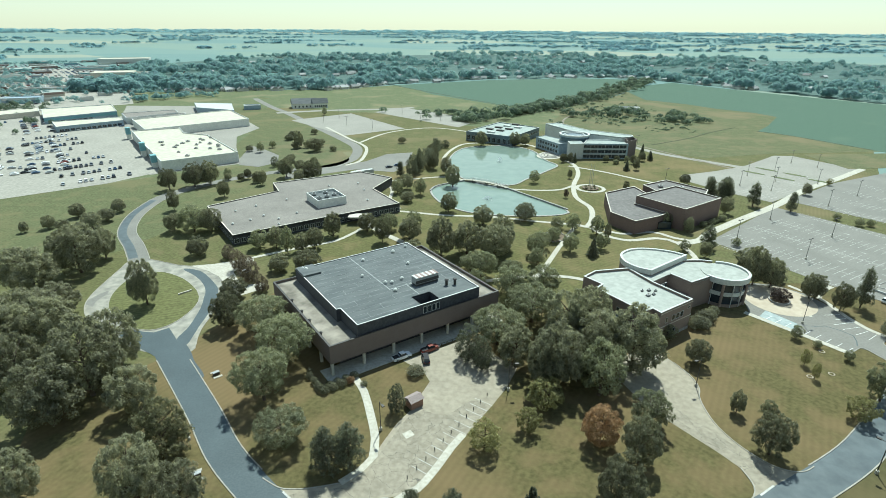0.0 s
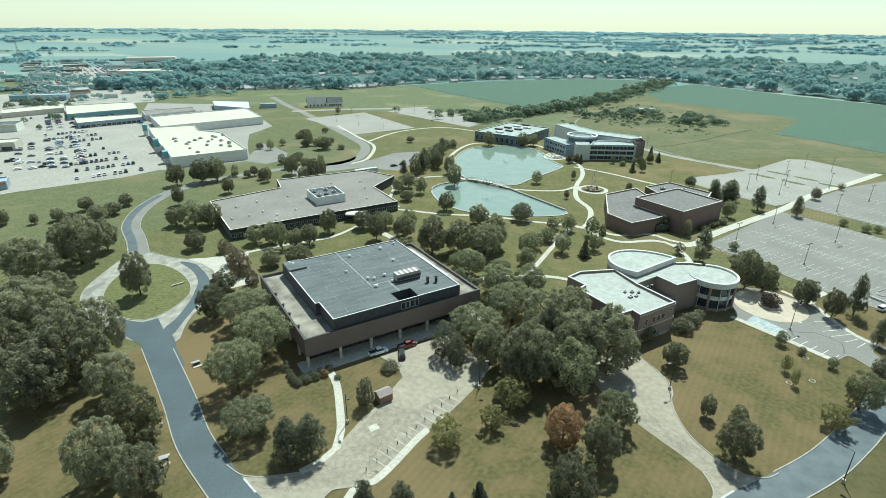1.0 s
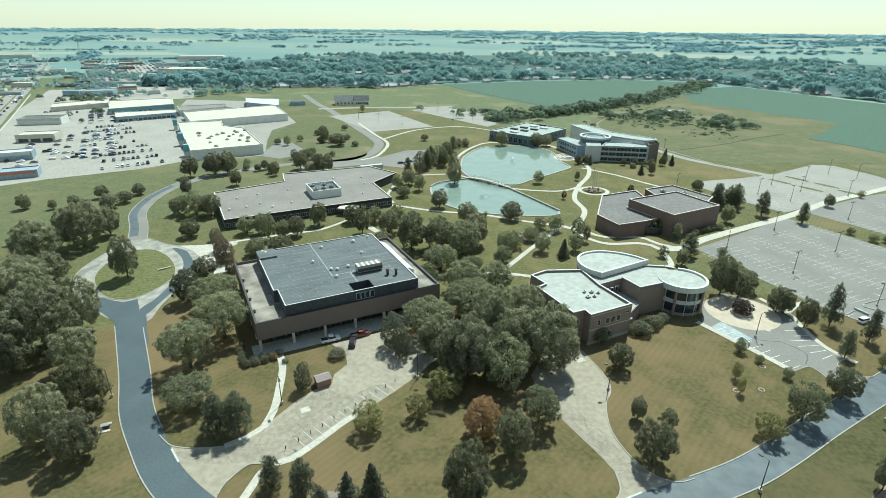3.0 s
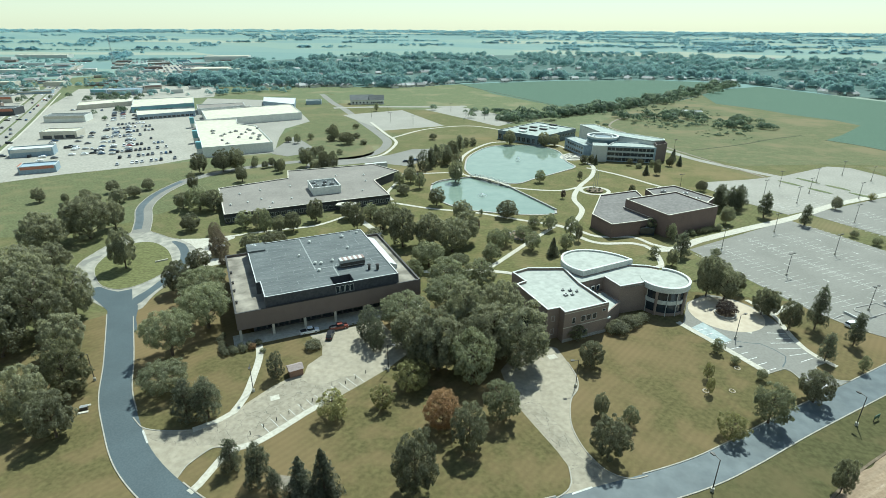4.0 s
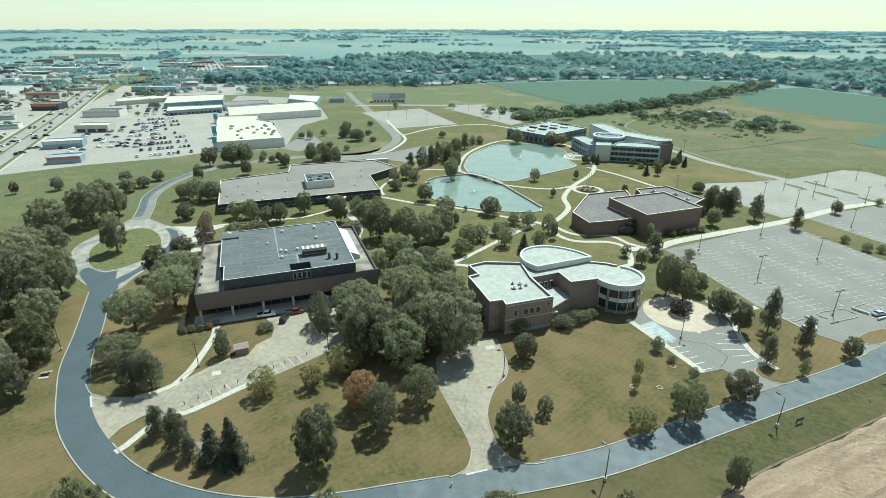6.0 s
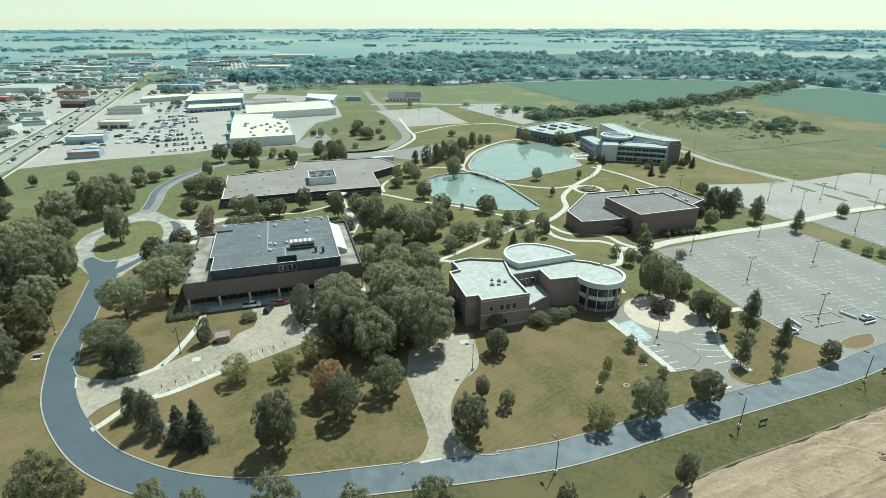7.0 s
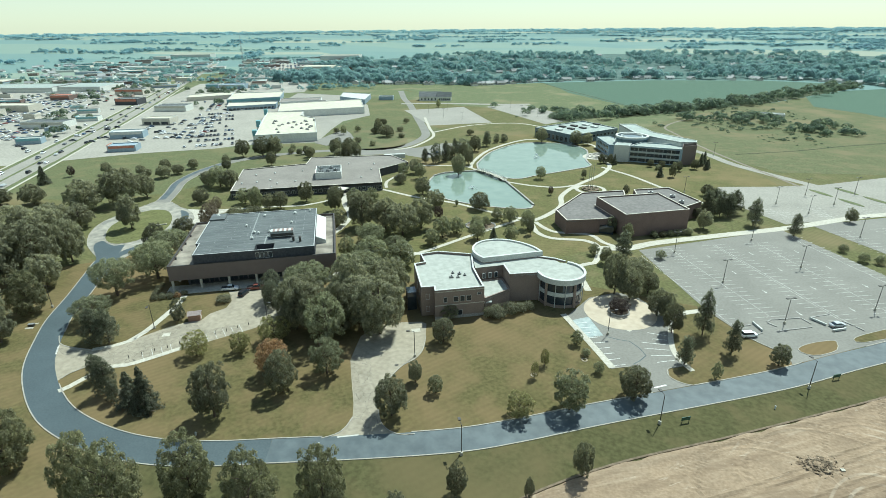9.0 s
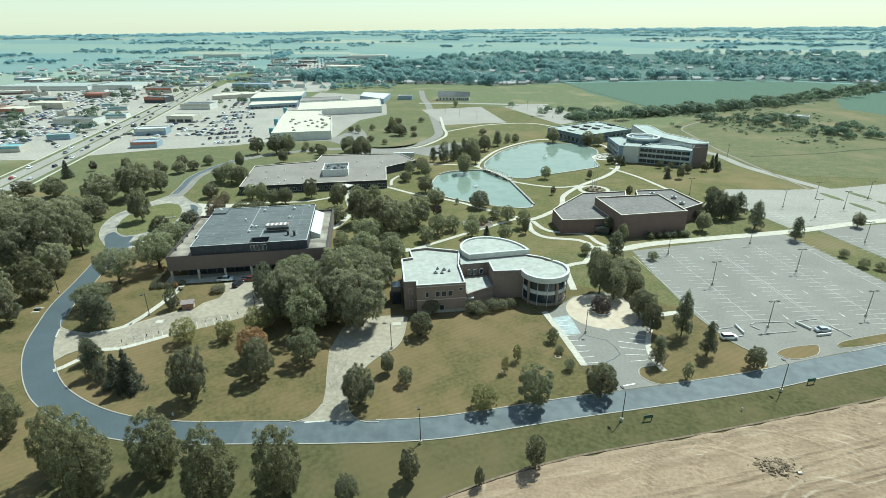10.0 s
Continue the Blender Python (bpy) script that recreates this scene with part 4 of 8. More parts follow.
# footpaths of the park
for i, (pts, w) in enumerate((
    ([(-30, 248), (-17, 245.6), (2, 240.6), (25, 238.5), (45, 232.5), (61, 228.5), (67, 225)], 2.2),
    ([(67, 225), (72, 235), (76, 253), (73, 271), (77, 294), (86, 321), (88.5, 344), (84, 356)], 3.0),
    ([(61, 228.8), (68, 225), (73, 214.5), (81, 209), (94.5, 211.5), (101, 206), (101.5, 190), (96, 184), (103, 166)], 2.6),
    ([(70, 226), (80, 217), (95, 219), (102, 212), (110, 208)], 2.4),
    ([(-34, 300), (-16, 306), (2.6, 311), (14, 304.5)], 2.2),
    ([(8, 309), (4, 325), (2.5, 362), (13, 400), (27, 412), (62, 410), (74, 396), (84, 372)], 2.6),
    ([(38, 286), (53, 283.5), (67, 285), (76, 293)], 2.2),
    ([(-36, 232), (-26, 217), (-14, 203), (-9, 188), (-8, 179)], 3.4),
    ([(34, 170), (40, 181), (49, 200), (55, 212), (62, 226)], 2.2),
    ([(14, 168), (30, 172.5), (47, 172.5), (58, 166)], 2.4),
    ([(-80, 184), (-60, 197.5), (-44, 207), (-35, 222)], 2.0),
    ([(84, 340), (103, 325), (120, 306), (140, 285), (152, 276)], 2.4),
    ([(-34, 300), (-27, 285), (-26, 262), (-20, 250)], 2.0),
)):
    way("path", pts, w * 0.88, 0.108 + 0.005 * i, CONCRETE, "pale concrete footpath through the park lawn", step=3)

# ---- pond ----
NPOND = [(7, 330), (6, 357), (13.5, 386), (25, 398), (50, 402), (67, 387), (72, 356), (77, 341), (68, 327), (52, 307), (40, 293.5), (18, 303), (9.5, 317)]
SPOND = [(-5.2, 280), (-1.6, 290), (14, 301.5), (26, 295), (38, 286), (54, 263), (63, 249), (60, 242.3), (40, 239.5), (16, 244), (1, 259)]
for pts, lab in ((NPOND, "wide pale teal pond with faint ripples"), (SPOND, "smaller pale teal pond below the footbridge")):
    line = spline(pts, 3, True)
    tagged(part("water", prism(bmesh.new(), line, 0.0, 0.12), WATER), lab, "water", kind="structure")
    tagged(part("pond_edge", strip(bmesh.new(), line, -0.5, 0.5, 0.0, 0.32, True), STONE), "low dark stone edge round the pond", "edging", kind="structure")
line = spline([(38, 285.6), (54, 262.8), (63.5, 249)], 3)
tagged(part("retaining_wall", strip(bmesh.new(), line, -0.4, 0.4, 0.0, 0.9), STONE), "dark stone retaining wall along the pond", "wall", kind="structure")
line = spline([(-5.4, 281), (-1.4, 291), (14.5, 302.2)], 3)
tagged(part("retaining_wall", strip(bmesh.new(), line, -0.4, 0.4, 0.0, 0.8), STONE), "dark stone retaining wall along the pond", "wall", kind="structure")

# ---- campus buildings ----
def ring_wall(bm, pts, thick, z0, z1):
    """Upright walls of the given thickness along a closed plan outline (counter-clockwise)."""
    n = len(pts)
    area = sum(pts[i][0] * pts[(i + 1) % n][1] - pts[(i + 1) % n][0] * pts[i][1] for i in range(n))
    pts = pts if area > 0 else pts[::-1]
    inner = []
    for i in range(n):
        a, b, c = Vector(pts[i - 1]), Vector(pts[i]), Vector(pts[(i + 1) % n])
        d0, d1 = (b - a).normalized(), (c - b).normalized()
        n0, n1 = Vector((-d0.y, d0.x)), Vector((-d1.y, d1.x))
        k = (n0 + n1).normalized()
        inner.append(b + k * (thick / max(0.3, k.dot(n0))))
    q = [[bm.verts.new((*p, z)) for p in line] for line in (pts, inner) for z in (z0, z1)]
    for i in range(n):
        j = (i + 1) % n
        for a, b in ((0, 1), (1, 3), (3, 2), (2, 0)):
            bm.faces.new((q[a][i], q[a][j], q[b][j], q[b][i]))
    return bm


def window_row(parent, a, b, sill, height, count, wide, frame_mat=COPING, out=0.06, name="window"):
    """Windows along the wall from a to b, whose outside lies to the right."""
    a, b = Vector(a), Vector(b)
    w = (b - a).normalized()
    nrm = Vector((w.y, -w.x))
    gap = (b - a).length / count
    fb = bmesh.new()
    box(fb, -wide / 2, wide / 2, -out, 0.1, 0, 0.12)
    box(fb, -wide / 2, wide / 2, -out, 0.1, height - 0.1, height)
    for x in (-wide / 2, wide / 2 - 0.1):
        box(fb, x, x + 0.1, -out, 0.1, 0.12, height - 0.1)
    if wide > 1.6:
        box(fb, -0.04, 0.04, -out, 0.1, 0.12, height - 0.1)
    first = None
    for i in range(count):
        p = a + w * gap * (i + 0.5)
        m = pose(p.x, p.y, sill, 0, 0, math.degrees(math.atan2(w.y, w.x)))
        if first is None:
            first = part(name, fb, frame_mat, parent)
            pane = part("pane", boxes((-wide / 2 + 0.1, wide / 2 - 0.1, -out * 0.5, 0.05, 0.12, height - 0.1)), GLASS, first)
            first.matrix_basis = m
        else:
            o = new(name, first.data)
            o.parent = parent
            o.matrix_basis = m
            g = new("pane", pane.data)
            g.parent = o
    return first


def flat_building(name, label, pts, height, wall_mat, roof_mat, m=None, parapet=0.6, coping=COPING, category="building", wall_name="wall"):
    """Walls with a parapet round a sunk flat roof, and a coping on top."""
    b = thing(name, label, category, m if m is not None else pose(0, 0, 0))
    part(wall_name, ring_wall(bmesh.new(), pts, 0.4, 0, height), wall_mat, b)
    n = len(pts)
    area = sum(pts[i][0] * pts[(i + 1) % n][1] - pts[(i + 1) % n][0] * pts[i][1] for i in range(n))
    ccw = pts if area > 0 else pts[::-1]
    part("coping", ring_wall(bmesh.new(), ccw, 0.5, height, height + 0.12), coping, b)
    inner = []
    for i in range(n):
        p, q, r = Vector(ccw[i - 1]), Vector(ccw[i]), Vector(ccw[(i + 1) % n])
        d0, d1 = (q - p).normalized(), (r - q).normalized()
        n0, n1 = Vector((-d0.y, d0.x)), Vector((-d1.y, d1.x))
        k = (n0 + n1).normalized()
        inner.append(tuple(q + k * (0.39 / max(0.3, k.dot(n0)))))
    part("roof", prism(bmesh.new(), inner, height - parapet - 0.3, height - parapet), roof_mat, b)
    return b


def vent(x, y, z, r=0.4, h=0.7, m=None, mat=WHITE_METAL, label="white round roof vent"):
    b = thing("roof_vent", label, "vent", (m or pose(0, 0, 0)) @ pose(x, y, z), "roof vents")
    part("stack", tube(bmesh.new(), (0, 0, 0), (0, 0, h), r * 0.6, r * 0.6, 10), mat, b)
    part("cap", tube(bmesh.new(), (0, 0, h), (0, 0, h + r * 0.5), r, r * 0.5, 10), mat, b)
    return b


def roof_unit(x, y, z, sx, sy, sz, m=None, label="boxy grey rooftop air unit"):
    b = thing("roof_unit", label, "air conditioner", (m or pose(0, 0, 0)) @ pose(x, y, z), "roof units")
    part("case", boxes((-sx / 2, sx / 2, -sy / 2, sy / 2, 0.2, sz)), GREY_METAL, b)
    part("kerb_frame", boxes((-sx / 2 - 0.1, sx / 2 + 0.1, -sy / 2 - 0.1, sy / 2 + 0.1, 0, 0.2)), DARK_METAL, b)
    part("fan_cap", tube(bmesh.new(), (0, 0, sz), (0, 0, sz + 0.2), min(sx, sy) * 0.35, min(sx, sy) * 0.35, 12), DARK_METAL, b)
    return b


# brick hall with a raised dark roof block
AM = pose(-27.7, 112.0, 0, 0, 0, 34.2)
hall = thing("brick_hall", "broad brown brick hall with overhanging upper floor and raised grey roof", "building", AM)
AO = [(0, 0), (55.6, 0), (55.6, 44.4), (0, 44.4)]
part("upper_wall", ring_wall(bmesh.new(), AO, 0.45, 4.0, 9.3), BRICK, hall)
part("coping", ring_wall(bmesh.new(), AO, 0.55, 9.3, 9.42), DARK_METAL, hall)
part("soffit", boxes((0.45, 55.15, 0.45, 43.95, 3.95, 4.25)), STUCCO, hall, "pale underside of the overhanging floor")
part("lower_wall", ring_wall(bmesh.new(), [(4.5, 4.5), (51, 4.5), (51, 40), (4.5, 40)], 0.4, 0, 3.95), DARK_PANEL, hall)
part("roof_deck", boxes((0.46, 55.14, 0.46, 43.94, 8.3, 8.6)), TAN_ROOF, hall, "tan, stained gravel roof of the lower level")
part("terrace", boxes((-1.5, 56, -2.5, 4.4, 0.0, 0.16)), CONCRETE, hall)
for i in range(7):
    part("column", boxes((0.3 + i * 9.1, 1.0 + i * 9.1, 0.5, 1.2, 0.16, 3.95)), STUCCO, hall)
for i in range(5):
    part("column", boxes((0.3, 1.0, 8 + i * 8.5, 8.7 + i * 8.5, 0.0, 3.95)), STUCCO, hall)
window_row(hall, (5, 4.5), (50.5, 4.5), 0.4, 3.0, 14, 2.9, DARK_METAL)
UO = [(8.4, 0.9), (48.6, 0.9), (48.6, 43.2), (7.2, 43.2), (7.2, 11.6), (8.4, 11.6)]
part("block_wall", ring_wall(bmesh.new(), UO, 0.4, 8.6, 12.45), DARK_PANEL, hall, "dark panelled walls of the raised roof block")
for r in ((8.7, 28.5, 1.2, 42.9, 12.0, 12.3), (7.5, 8.7, 11.9, 42.9, 12.0, 12.3), (28.5, 34.5, 6.6, 42.9, 12.0, 12.3), (34.5, 48.3, 1.2, 42.9, 12.0, 12.3)):
    part("block_roof", boxes(r), GREY_ROOF, hall, "grey seamed membrane roof")
part("block_coping", ring_wall(bmesh.new(), UO, 0.3, 12.45, 12.52), COPING, hall)
part("light_well", boxes((28.3, 28.5, 1.3, 6.8, 9.0, 12.3), (34.5, 34.7, 1.3, 6.8, 9.0, 12.3), (28.5, 34.5, 6.6, 6.8, 9.0, 12.3), (28.5, 34.5, 1.3, 6.6, 8.9, 9.1)), DARK_PANEL, hall, "dark sunk light well")
for i in range(16):
    part("roof_seam", boxes((8.8, 28.2 if i < 2 else 48.2, 3.0 + i * 2.6, 3.09 + i * 2.6, 12.3, 12.33)), SEAM, hall)
    for k, x in enumerate((13.5 + 5.3 * (i % 3), 31.5 + 4.1 * (i % 4), 44.0 - 3.3 * (i % 2))):
        if i > 1 or k == 0:
            part("roof_seam", boxes((x, x + 0.09, 3.0 + i * 2.6, min(5.6 + i * 2.6, 42.9), 12.3, 12.325)), SEAM, hall)
for x0, x1, y0, y1 in ((25.3, 25.7, 14.6, 42.6), (25.3, 31.4, 14.2, 14.6), (31.0, 31.4, 6.8, 14.2)):
    part("roof_seam", boxes((x0, x1, y0, y1, 12.3, 12.34)), SEAM, hall, "broad pale patched seam")
window_row(hall, (28.6, 0.9), (34.4, 0.9), 9.5, 2.2, 4, 1.2, COPING)
bm = bmesh.new()
lo = [(48.7, 12.5, 8.6), (52.2, 12.5, 8.6), (52.2, 38, 8.6), (48.7, 38, 8.6)]
hi = [(48.7, 12.5, 11.5), (52.2, 12.5, 9.9), (52.2, 38, 9.9), (48.7, 38, 11.5)]
a, b = [bm.verts.new(p) for p in lo], [bm.verts.new(p) for p in hi]
for i in range(4):
    bm.faces.new((a[i], a[(i + 1) % 4], b[(i + 1) % 4], b[i]))
bm.faces.new(b)
part("skylight", bm, WHITE_METAL, hall, "long white sloping roof hood")
part("penthouse", boxes((7.3, 13, 36, 43.1, 12.3, 12.9)), GREY_ROOF, hall)
chill = thing("chiller", "long grey rooftop chiller with red and white striped top", "air conditioner", AM @ pose(33.0, 11.6, 12.3))
part("case", boxes((0, 8, 0, 2.6, 0.5, 2.5)), GREY_METAL, chill)
part("skid", boxes((0.1, 7.9, 0.1, 2.5, 0, 0.5)), DARK_METAL, chill)
part("screen", boxes((-0.05, 8.05, -0.06, -0.01, 0.7, 1.7)), DARK_METAL, chill)
for i in range(10):
    part("top_panel", boxes((0.05 + i * 0.79, 0.84 + i * 0.79, -0.1, 2.7, 2.5, 2.66)), DULL_RED if i % 2 else WHITE_METAL, chill, "dull red top panel" if i % 2 else "white top panel")
for x, y, r in ((40.0, 38.2, 0.7), (39.3, 27.0, 0.55), (26.4, 18.6, 0.6), (31.9, 18.3, 0.6), (28.2, 37.4, 0.6), (28.1, 17.6, 0.55), (22.6, 26.6, 0.5), (26.4, 12.6, 0.6), (32.0, 13.2, 0.4), (10, 41, 0.6), (9.2, 42.2, 0.5), (46, 40, 0.5)):
    vent(x, y, 12.3, r, 0.6, AM)
for x, y in ((41.2, 7.5), (43.6, 6.5)):
    vent(x, y, 12.3, 0.7, 1.7, AM, DARK_METAL, "dark tall roof exhaust")
for y in (8, 16, 22, 30):
    vent(1.0, y, 8.6, 0.5, 0.6, AM, DARK_METAL, "small dark roof drain hood")

# library-like building with round drum and white roofs
BM_ = pose(62.8, 129.0, 0, 0, 0, 33.3)
inv = BM_.inverted()


def loc(pts):
    return [tuple((inv @ Vector((x, y, 0))).xy) for x, y in pts]


BO = [(0, 0), (15.3, 0)] + loc([(68, 149), (63.5, 159.6), (51.5, 157.2), (46.7, 152.8), (51, 147.2), (48.4, 144.5), (58.0, 129.6), (61.4, 131.6)])
arts = flat_building("white_roofed_hall", "two-storey tan brick hall with white roofs and a round glazed drum", BO, 9.9, TAN_BRICK, WHITE_ROOF, BM_, 0.7, WHITE_METAL)
window_row(arts, (2, 0), (4.5, 0), 5.6, 1.9, 1, 1.1)
window_row(arts, (5.5, 0), (11.5, 0), 5.6, 1.9, 3, 1.5)
window_row(arts, (12.5, 0), (15, 0), 7.4, 0.8, 1, 1.3)
window_row(arts, (6.5, 0), (9, 0), 0.3, 2.4, 1, 1.6)
window_row(arts, *loc([(49.5, 142.8), (57.2, 130.9)]), 5.6, 1.9, 3, 1.2)
window_row(arts, *loc([(49.5, 142.8), (57.2, 130.9)]), 1.4, 1.9, 3, 1.2)
window_row(arts, *loc([(58.4, 129.9), (61.0, 131.4)]), 5.6, 1.9, 1, 1.2)
window_row(arts, *loc([(58.4, 129.9), (61.0, 131.4)]), 1.4, 1.9, 1, 1.2)
part("plinth", boxes((-0.08, 15.4, -0.08, -0.003, 0, 1.0)), STONE, arts)
part("brick_course", boxes((-0.05, 15.45, -0.05, -0.002, 4.6, 4.85), (-0.05, 15.45, -0.05, -0.002, 9.2, 9.4)), STUCCO, arts)
LEAF = spline([(69.3, 154.6), (65.3, 157.4), (62.8, 162.0), (63.2, 167.6), (66.6, 171.6), (71.6, 173.4), (77.4, 172.8), (82.4, 170.6), (86.2, 167.4)], 1.0)
EL = loc(LEAF)
part("oval_wall", ring_wall(bmesh.new(), EL, 0.5, 0, 10.9), TAN_BRICK, arts)
part("oval_rim", ring_wall(bmesh.new(), loc([(75 + (x - 75) * 1.018, 164 + (y - 164) * 1.018) for x, y in LEAF]), 0.75, 9.6, 11.4), WHITE_METAL, arts, "broad white rim of the leaf-shaped roof")
part("oval_roof", prism(bmesh.new(), loc([(75 + (x - 75) * 0.96, 164 + (y - 164) * 0.96) for x, y in LEAF]), 10.5, 10.9), WHITE_ROOF, arts)
HIGH = loc([(68.0, 150.2), (75.6, 155.8), (84.5, 166.2), (72, 166), (63.6, 159.4)])
part("link_wall", ring_wall(bmesh.new(), HIGH, 0.4, 0, 9.2), TAN_BRICK, arts)
part("link_roof", prism(bmesh.new(), HIGH, 8.9, 9.26), WHITE_ROOF, arts)
window_row(arts, *loc([(70, 150.5), (75, 154.1)]), 5.6, 1.9, 3, 1.2)
WING = loc([(75.6, 155.9), (80.2, 149.0), (88.6, 153.4), (94.5, 152.5), (98, 161), (91, 166.2), (83, 166)])
part("wing_wall", ring_wall(bmesh.new(), WING, 0.4, 0, 9.25), TAN_BRICK, arts)
part("wing_roof", prism(bmesh.new(), WING, 8.9, 9.3), WHITE_ROOF, arts)
for edge in ([(75.9, 155.5), (80.2, 149.0), (88.4, 153.6)], [(84.4, 166.2), (91, 166.4), (94.5, 165.4)]):
    part("wing_parapet", strip(bmesh.new(), loc(edge), -0.05, 0.4, 9.2, 9.75), TAN_BRICK, arts)
    part("wing_coping", strip(bmesh.new(), loc(edge), -0.1, 0.5, 9.75, 9.9), WHITE_METAL, arts)
DRUM = (94.8, 157.4)
part("drum_rim", strip(bmesh.new(), loc(ellipse(*DRUM, 7.9, 7.9, 0, 32, -155, 85)), 0.0, 0.8, 8.3, 10.1), WHITE_METAL, arts, "white rim of the round drum")
part("drum_roof", prism(bmesh.new(), loc(ellipse(*DRUM, 7.2, 7.2, 0, 40)), 9.1, 9.5), WHITE_ROOF, arts)
part("drum_glass", ring_wall(bmesh.new(), loc(ellipse(*DRUM, 6.9, 6.9, 0, 40)), 0.2, 0, 8.3), GLASS, arts, "curved dark glazing of the drum")
for z0, z1, mat in ((0, 1.0, TAN_BRICK), (3.9, 5.2, WHITE_METAL), (7.9, 8.3, WHITE_METAL)):
    part("drum_band", ring_wall(bmesh.new(), loc(ellipse(*DRUM, 7.15, 7.15, 0, 40)), 0.25, z0, z1), mat, arts)
for i in range(11):
    t = radians(170 + i * 25)
    p = loc([(DRUM[0] + 7.3 * math.cos(t), DRUM[1] + 7.3 * math.sin(t))])[0]
    part("pillar", tube(bmesh.new(), (*p, 0), (*p, 8.3), 0.45 if i % 3 == 0 else 0.12, 0.45 if i % 3 == 0 else 0.12, 10), TAN_BRICK if i % 3 == 0 else COPING, arts)
LINK = loc([(68.5, 149.2), (75.4, 138.8), (80.7, 147.8), (76.2, 154.6)])
part("link_wall", ring_wall(bmesh.new(), LINK, 0.4, 0, 5.2), TAN_BRICK, arts)
part("link_roof", prism(bmesh.new(), LINK, 4.4, 4.8), WHITE_ROOF, arts)
part("porch", boxes((15.4, 18.2, 1.5, 6.5, 3.2, 3.6)), WHITE_METAL, arts, "white porch roof")
part("porch_wall", boxes((17.8, 18.1, 1.6, 6.4, 0, 3.2), (15.4, 17.8, 1.6, 1.9, 0, 3.2)), TAN_BRICK, arts)
# glazed entrance on the shaded side
part("entrance", boxes((-7.4, -4.6, 7.5, 11.5, 0, 6.2)), GLASS, arts, "tall glazed entrance bay")
for y in (7.5, 8.8, 10.1, 11.3):
    part("mullion", boxes((-7.55, -7.4, y, y + 0.2, 0, 6.3)), DARK_METAL, arts)
for x, y, s in ((7, 9.5, 0.8), (9.0, 9.0, 0.6), (10, 11.5, 0.7), (8, 12.5, 0.5), (11.5, 10.2, 0.5)):
    roof_unit(x, y, 9.2, s * 1.3, s, 0.6, BM_, "small grey rooftop unit on the white roof")

# low spread-out brick building
CO = [(-111, 239), (-85, 200.9), (-53.5, 222.8), (-19.7, 245), (-35.5, 270), (-27.5, 292.5), (-47, 305.5), (-91.7, 280), (-84.5, 265)]
low = flat_building("low_hall", "long single-storey building with flat gravel roofs and dark fascia", CO, 4.6, DARK_PANEL, GRAVEL_ROOF, None, 0.35, STUCCO)
part("fascia", ring_wall(bmesh.new(), [(x + 0.0, y) for x, y in CO], 0.06, 3.6, 4.6), DARK_METAL, low)
window_row(low, CO[1], CO[2], 0.9, 1.9, 14, 2.0)
window_row(low, CO[2], CO[3], 0.9, 1.9, 14, 2.0)
window_row(low, CO[0], CO[1], 0.9, 1.9, 12, 2.0)
part("penthouse", ring_wall(bmesh.new(), [(-66, 250), (-57.5, 237), (-45.5, 244.8), (-54, 258)], 0.4, 4.2, 8.2), BLOCK, low, "grey screen wall round the rooftop plant")
part("penthouse_roof", prism(bmesh.new(), [(-65.6, 250), (-57.4, 237.4), (-45.9, 244.8), (-54, 257.6)], 6.8, 7.2), GREY_ROOF, low)
part("canopy", boxes((-42, -33, 226.5, 232, 3.2, 3.7)), STUCCO, low)
for x, y in ((-62, 249), (-57, 252), (-55, 246), (-52, 249), (-58, 243)):
    roof_unit(x, y, 7.2, 2.0, 1.4, 1.1)
for x, y in ((-95, 232), (-84, 220), (-80, 226), (-72, 222), (-66, 230), (-88, 240), (-76, 250), (-40, 268), (-45, 280), (-60, 275), (-36, 250), (-70, 215), (-90, 215)):
    vent(x, y, 4.25, 0.6, 0.5)
for k in range(13):
    blk = thing("wheel_stop", "short white concrete wheel stop beside the terrace", "wheel stop", AM @ pose(27.5 + 1.9 * k, -3.1, 0.06), "wheel stops")
    part("block", boxes((-0.75, 0.75, -0.12, 0.12, 0, 0.22)), WHITE_METAL, blk)
tr = thing("box_trailer", "white box trailer parked behind the low building", "trailer", pose(-47, 311, 0.08, 0, 0, 32))
part("body", boxes((-7, 7, -1.25, 1.25, 1.1, 3.9)), WHITE_METAL, tr)
for x in (-5, -3.8, 4.5):
    for y in (-1, 1):
        part("wheel", tube(bmesh.new(), (x, y - 0.15, 0.5), (x, y + 0.15, 0.5), 0.5, 0.5, 12), RUBBER, tr)

# theatre-like brick boxes
theatre = flat_building("brick_theatre", "windowless red-brown brick hall with stepped flat roofs", [(108.8, 220.9), (133.2, 238.2), (119.6, 258.6), (94, 241.6)], 10.2, RED_BRICK, BROWN_ROOF, None, 0.5, STUCCO)
LOWD = [(78.2, 228.6), (85.6, 216.2), (98.3, 223), (104.5, 227.5), (94, 241.6), (107, 250.2), (103.5, 271.5), (84.6, 259.5)]
part("low_wall", ring_wall(bmesh.new(), LOWD, 0.4, 0, 6.2), RED_BRICK, theatre)
part("low_coping", ring_wall(bmesh.new(), LOWD, 0.5, 6.2, 6.32), STUCCO, theatre)
part("low_roof", prism(bmesh.new(), LOWD, 5.4, 5.7), BROWN_ROOF, theatre)
BACK = [(112, 253.7), (128.5, 245.3), (138.5, 262), (124, 281), (108, 271)]
part("back_wall", ring_wall(bmesh.new(), BACK, 0.4, 0, 7.2), RED_BRICK, theatre)
part("back_coping", ring_wall(bmesh.new(), BACK, 0.5, 7.2, 7.32), STUCCO, theatre)
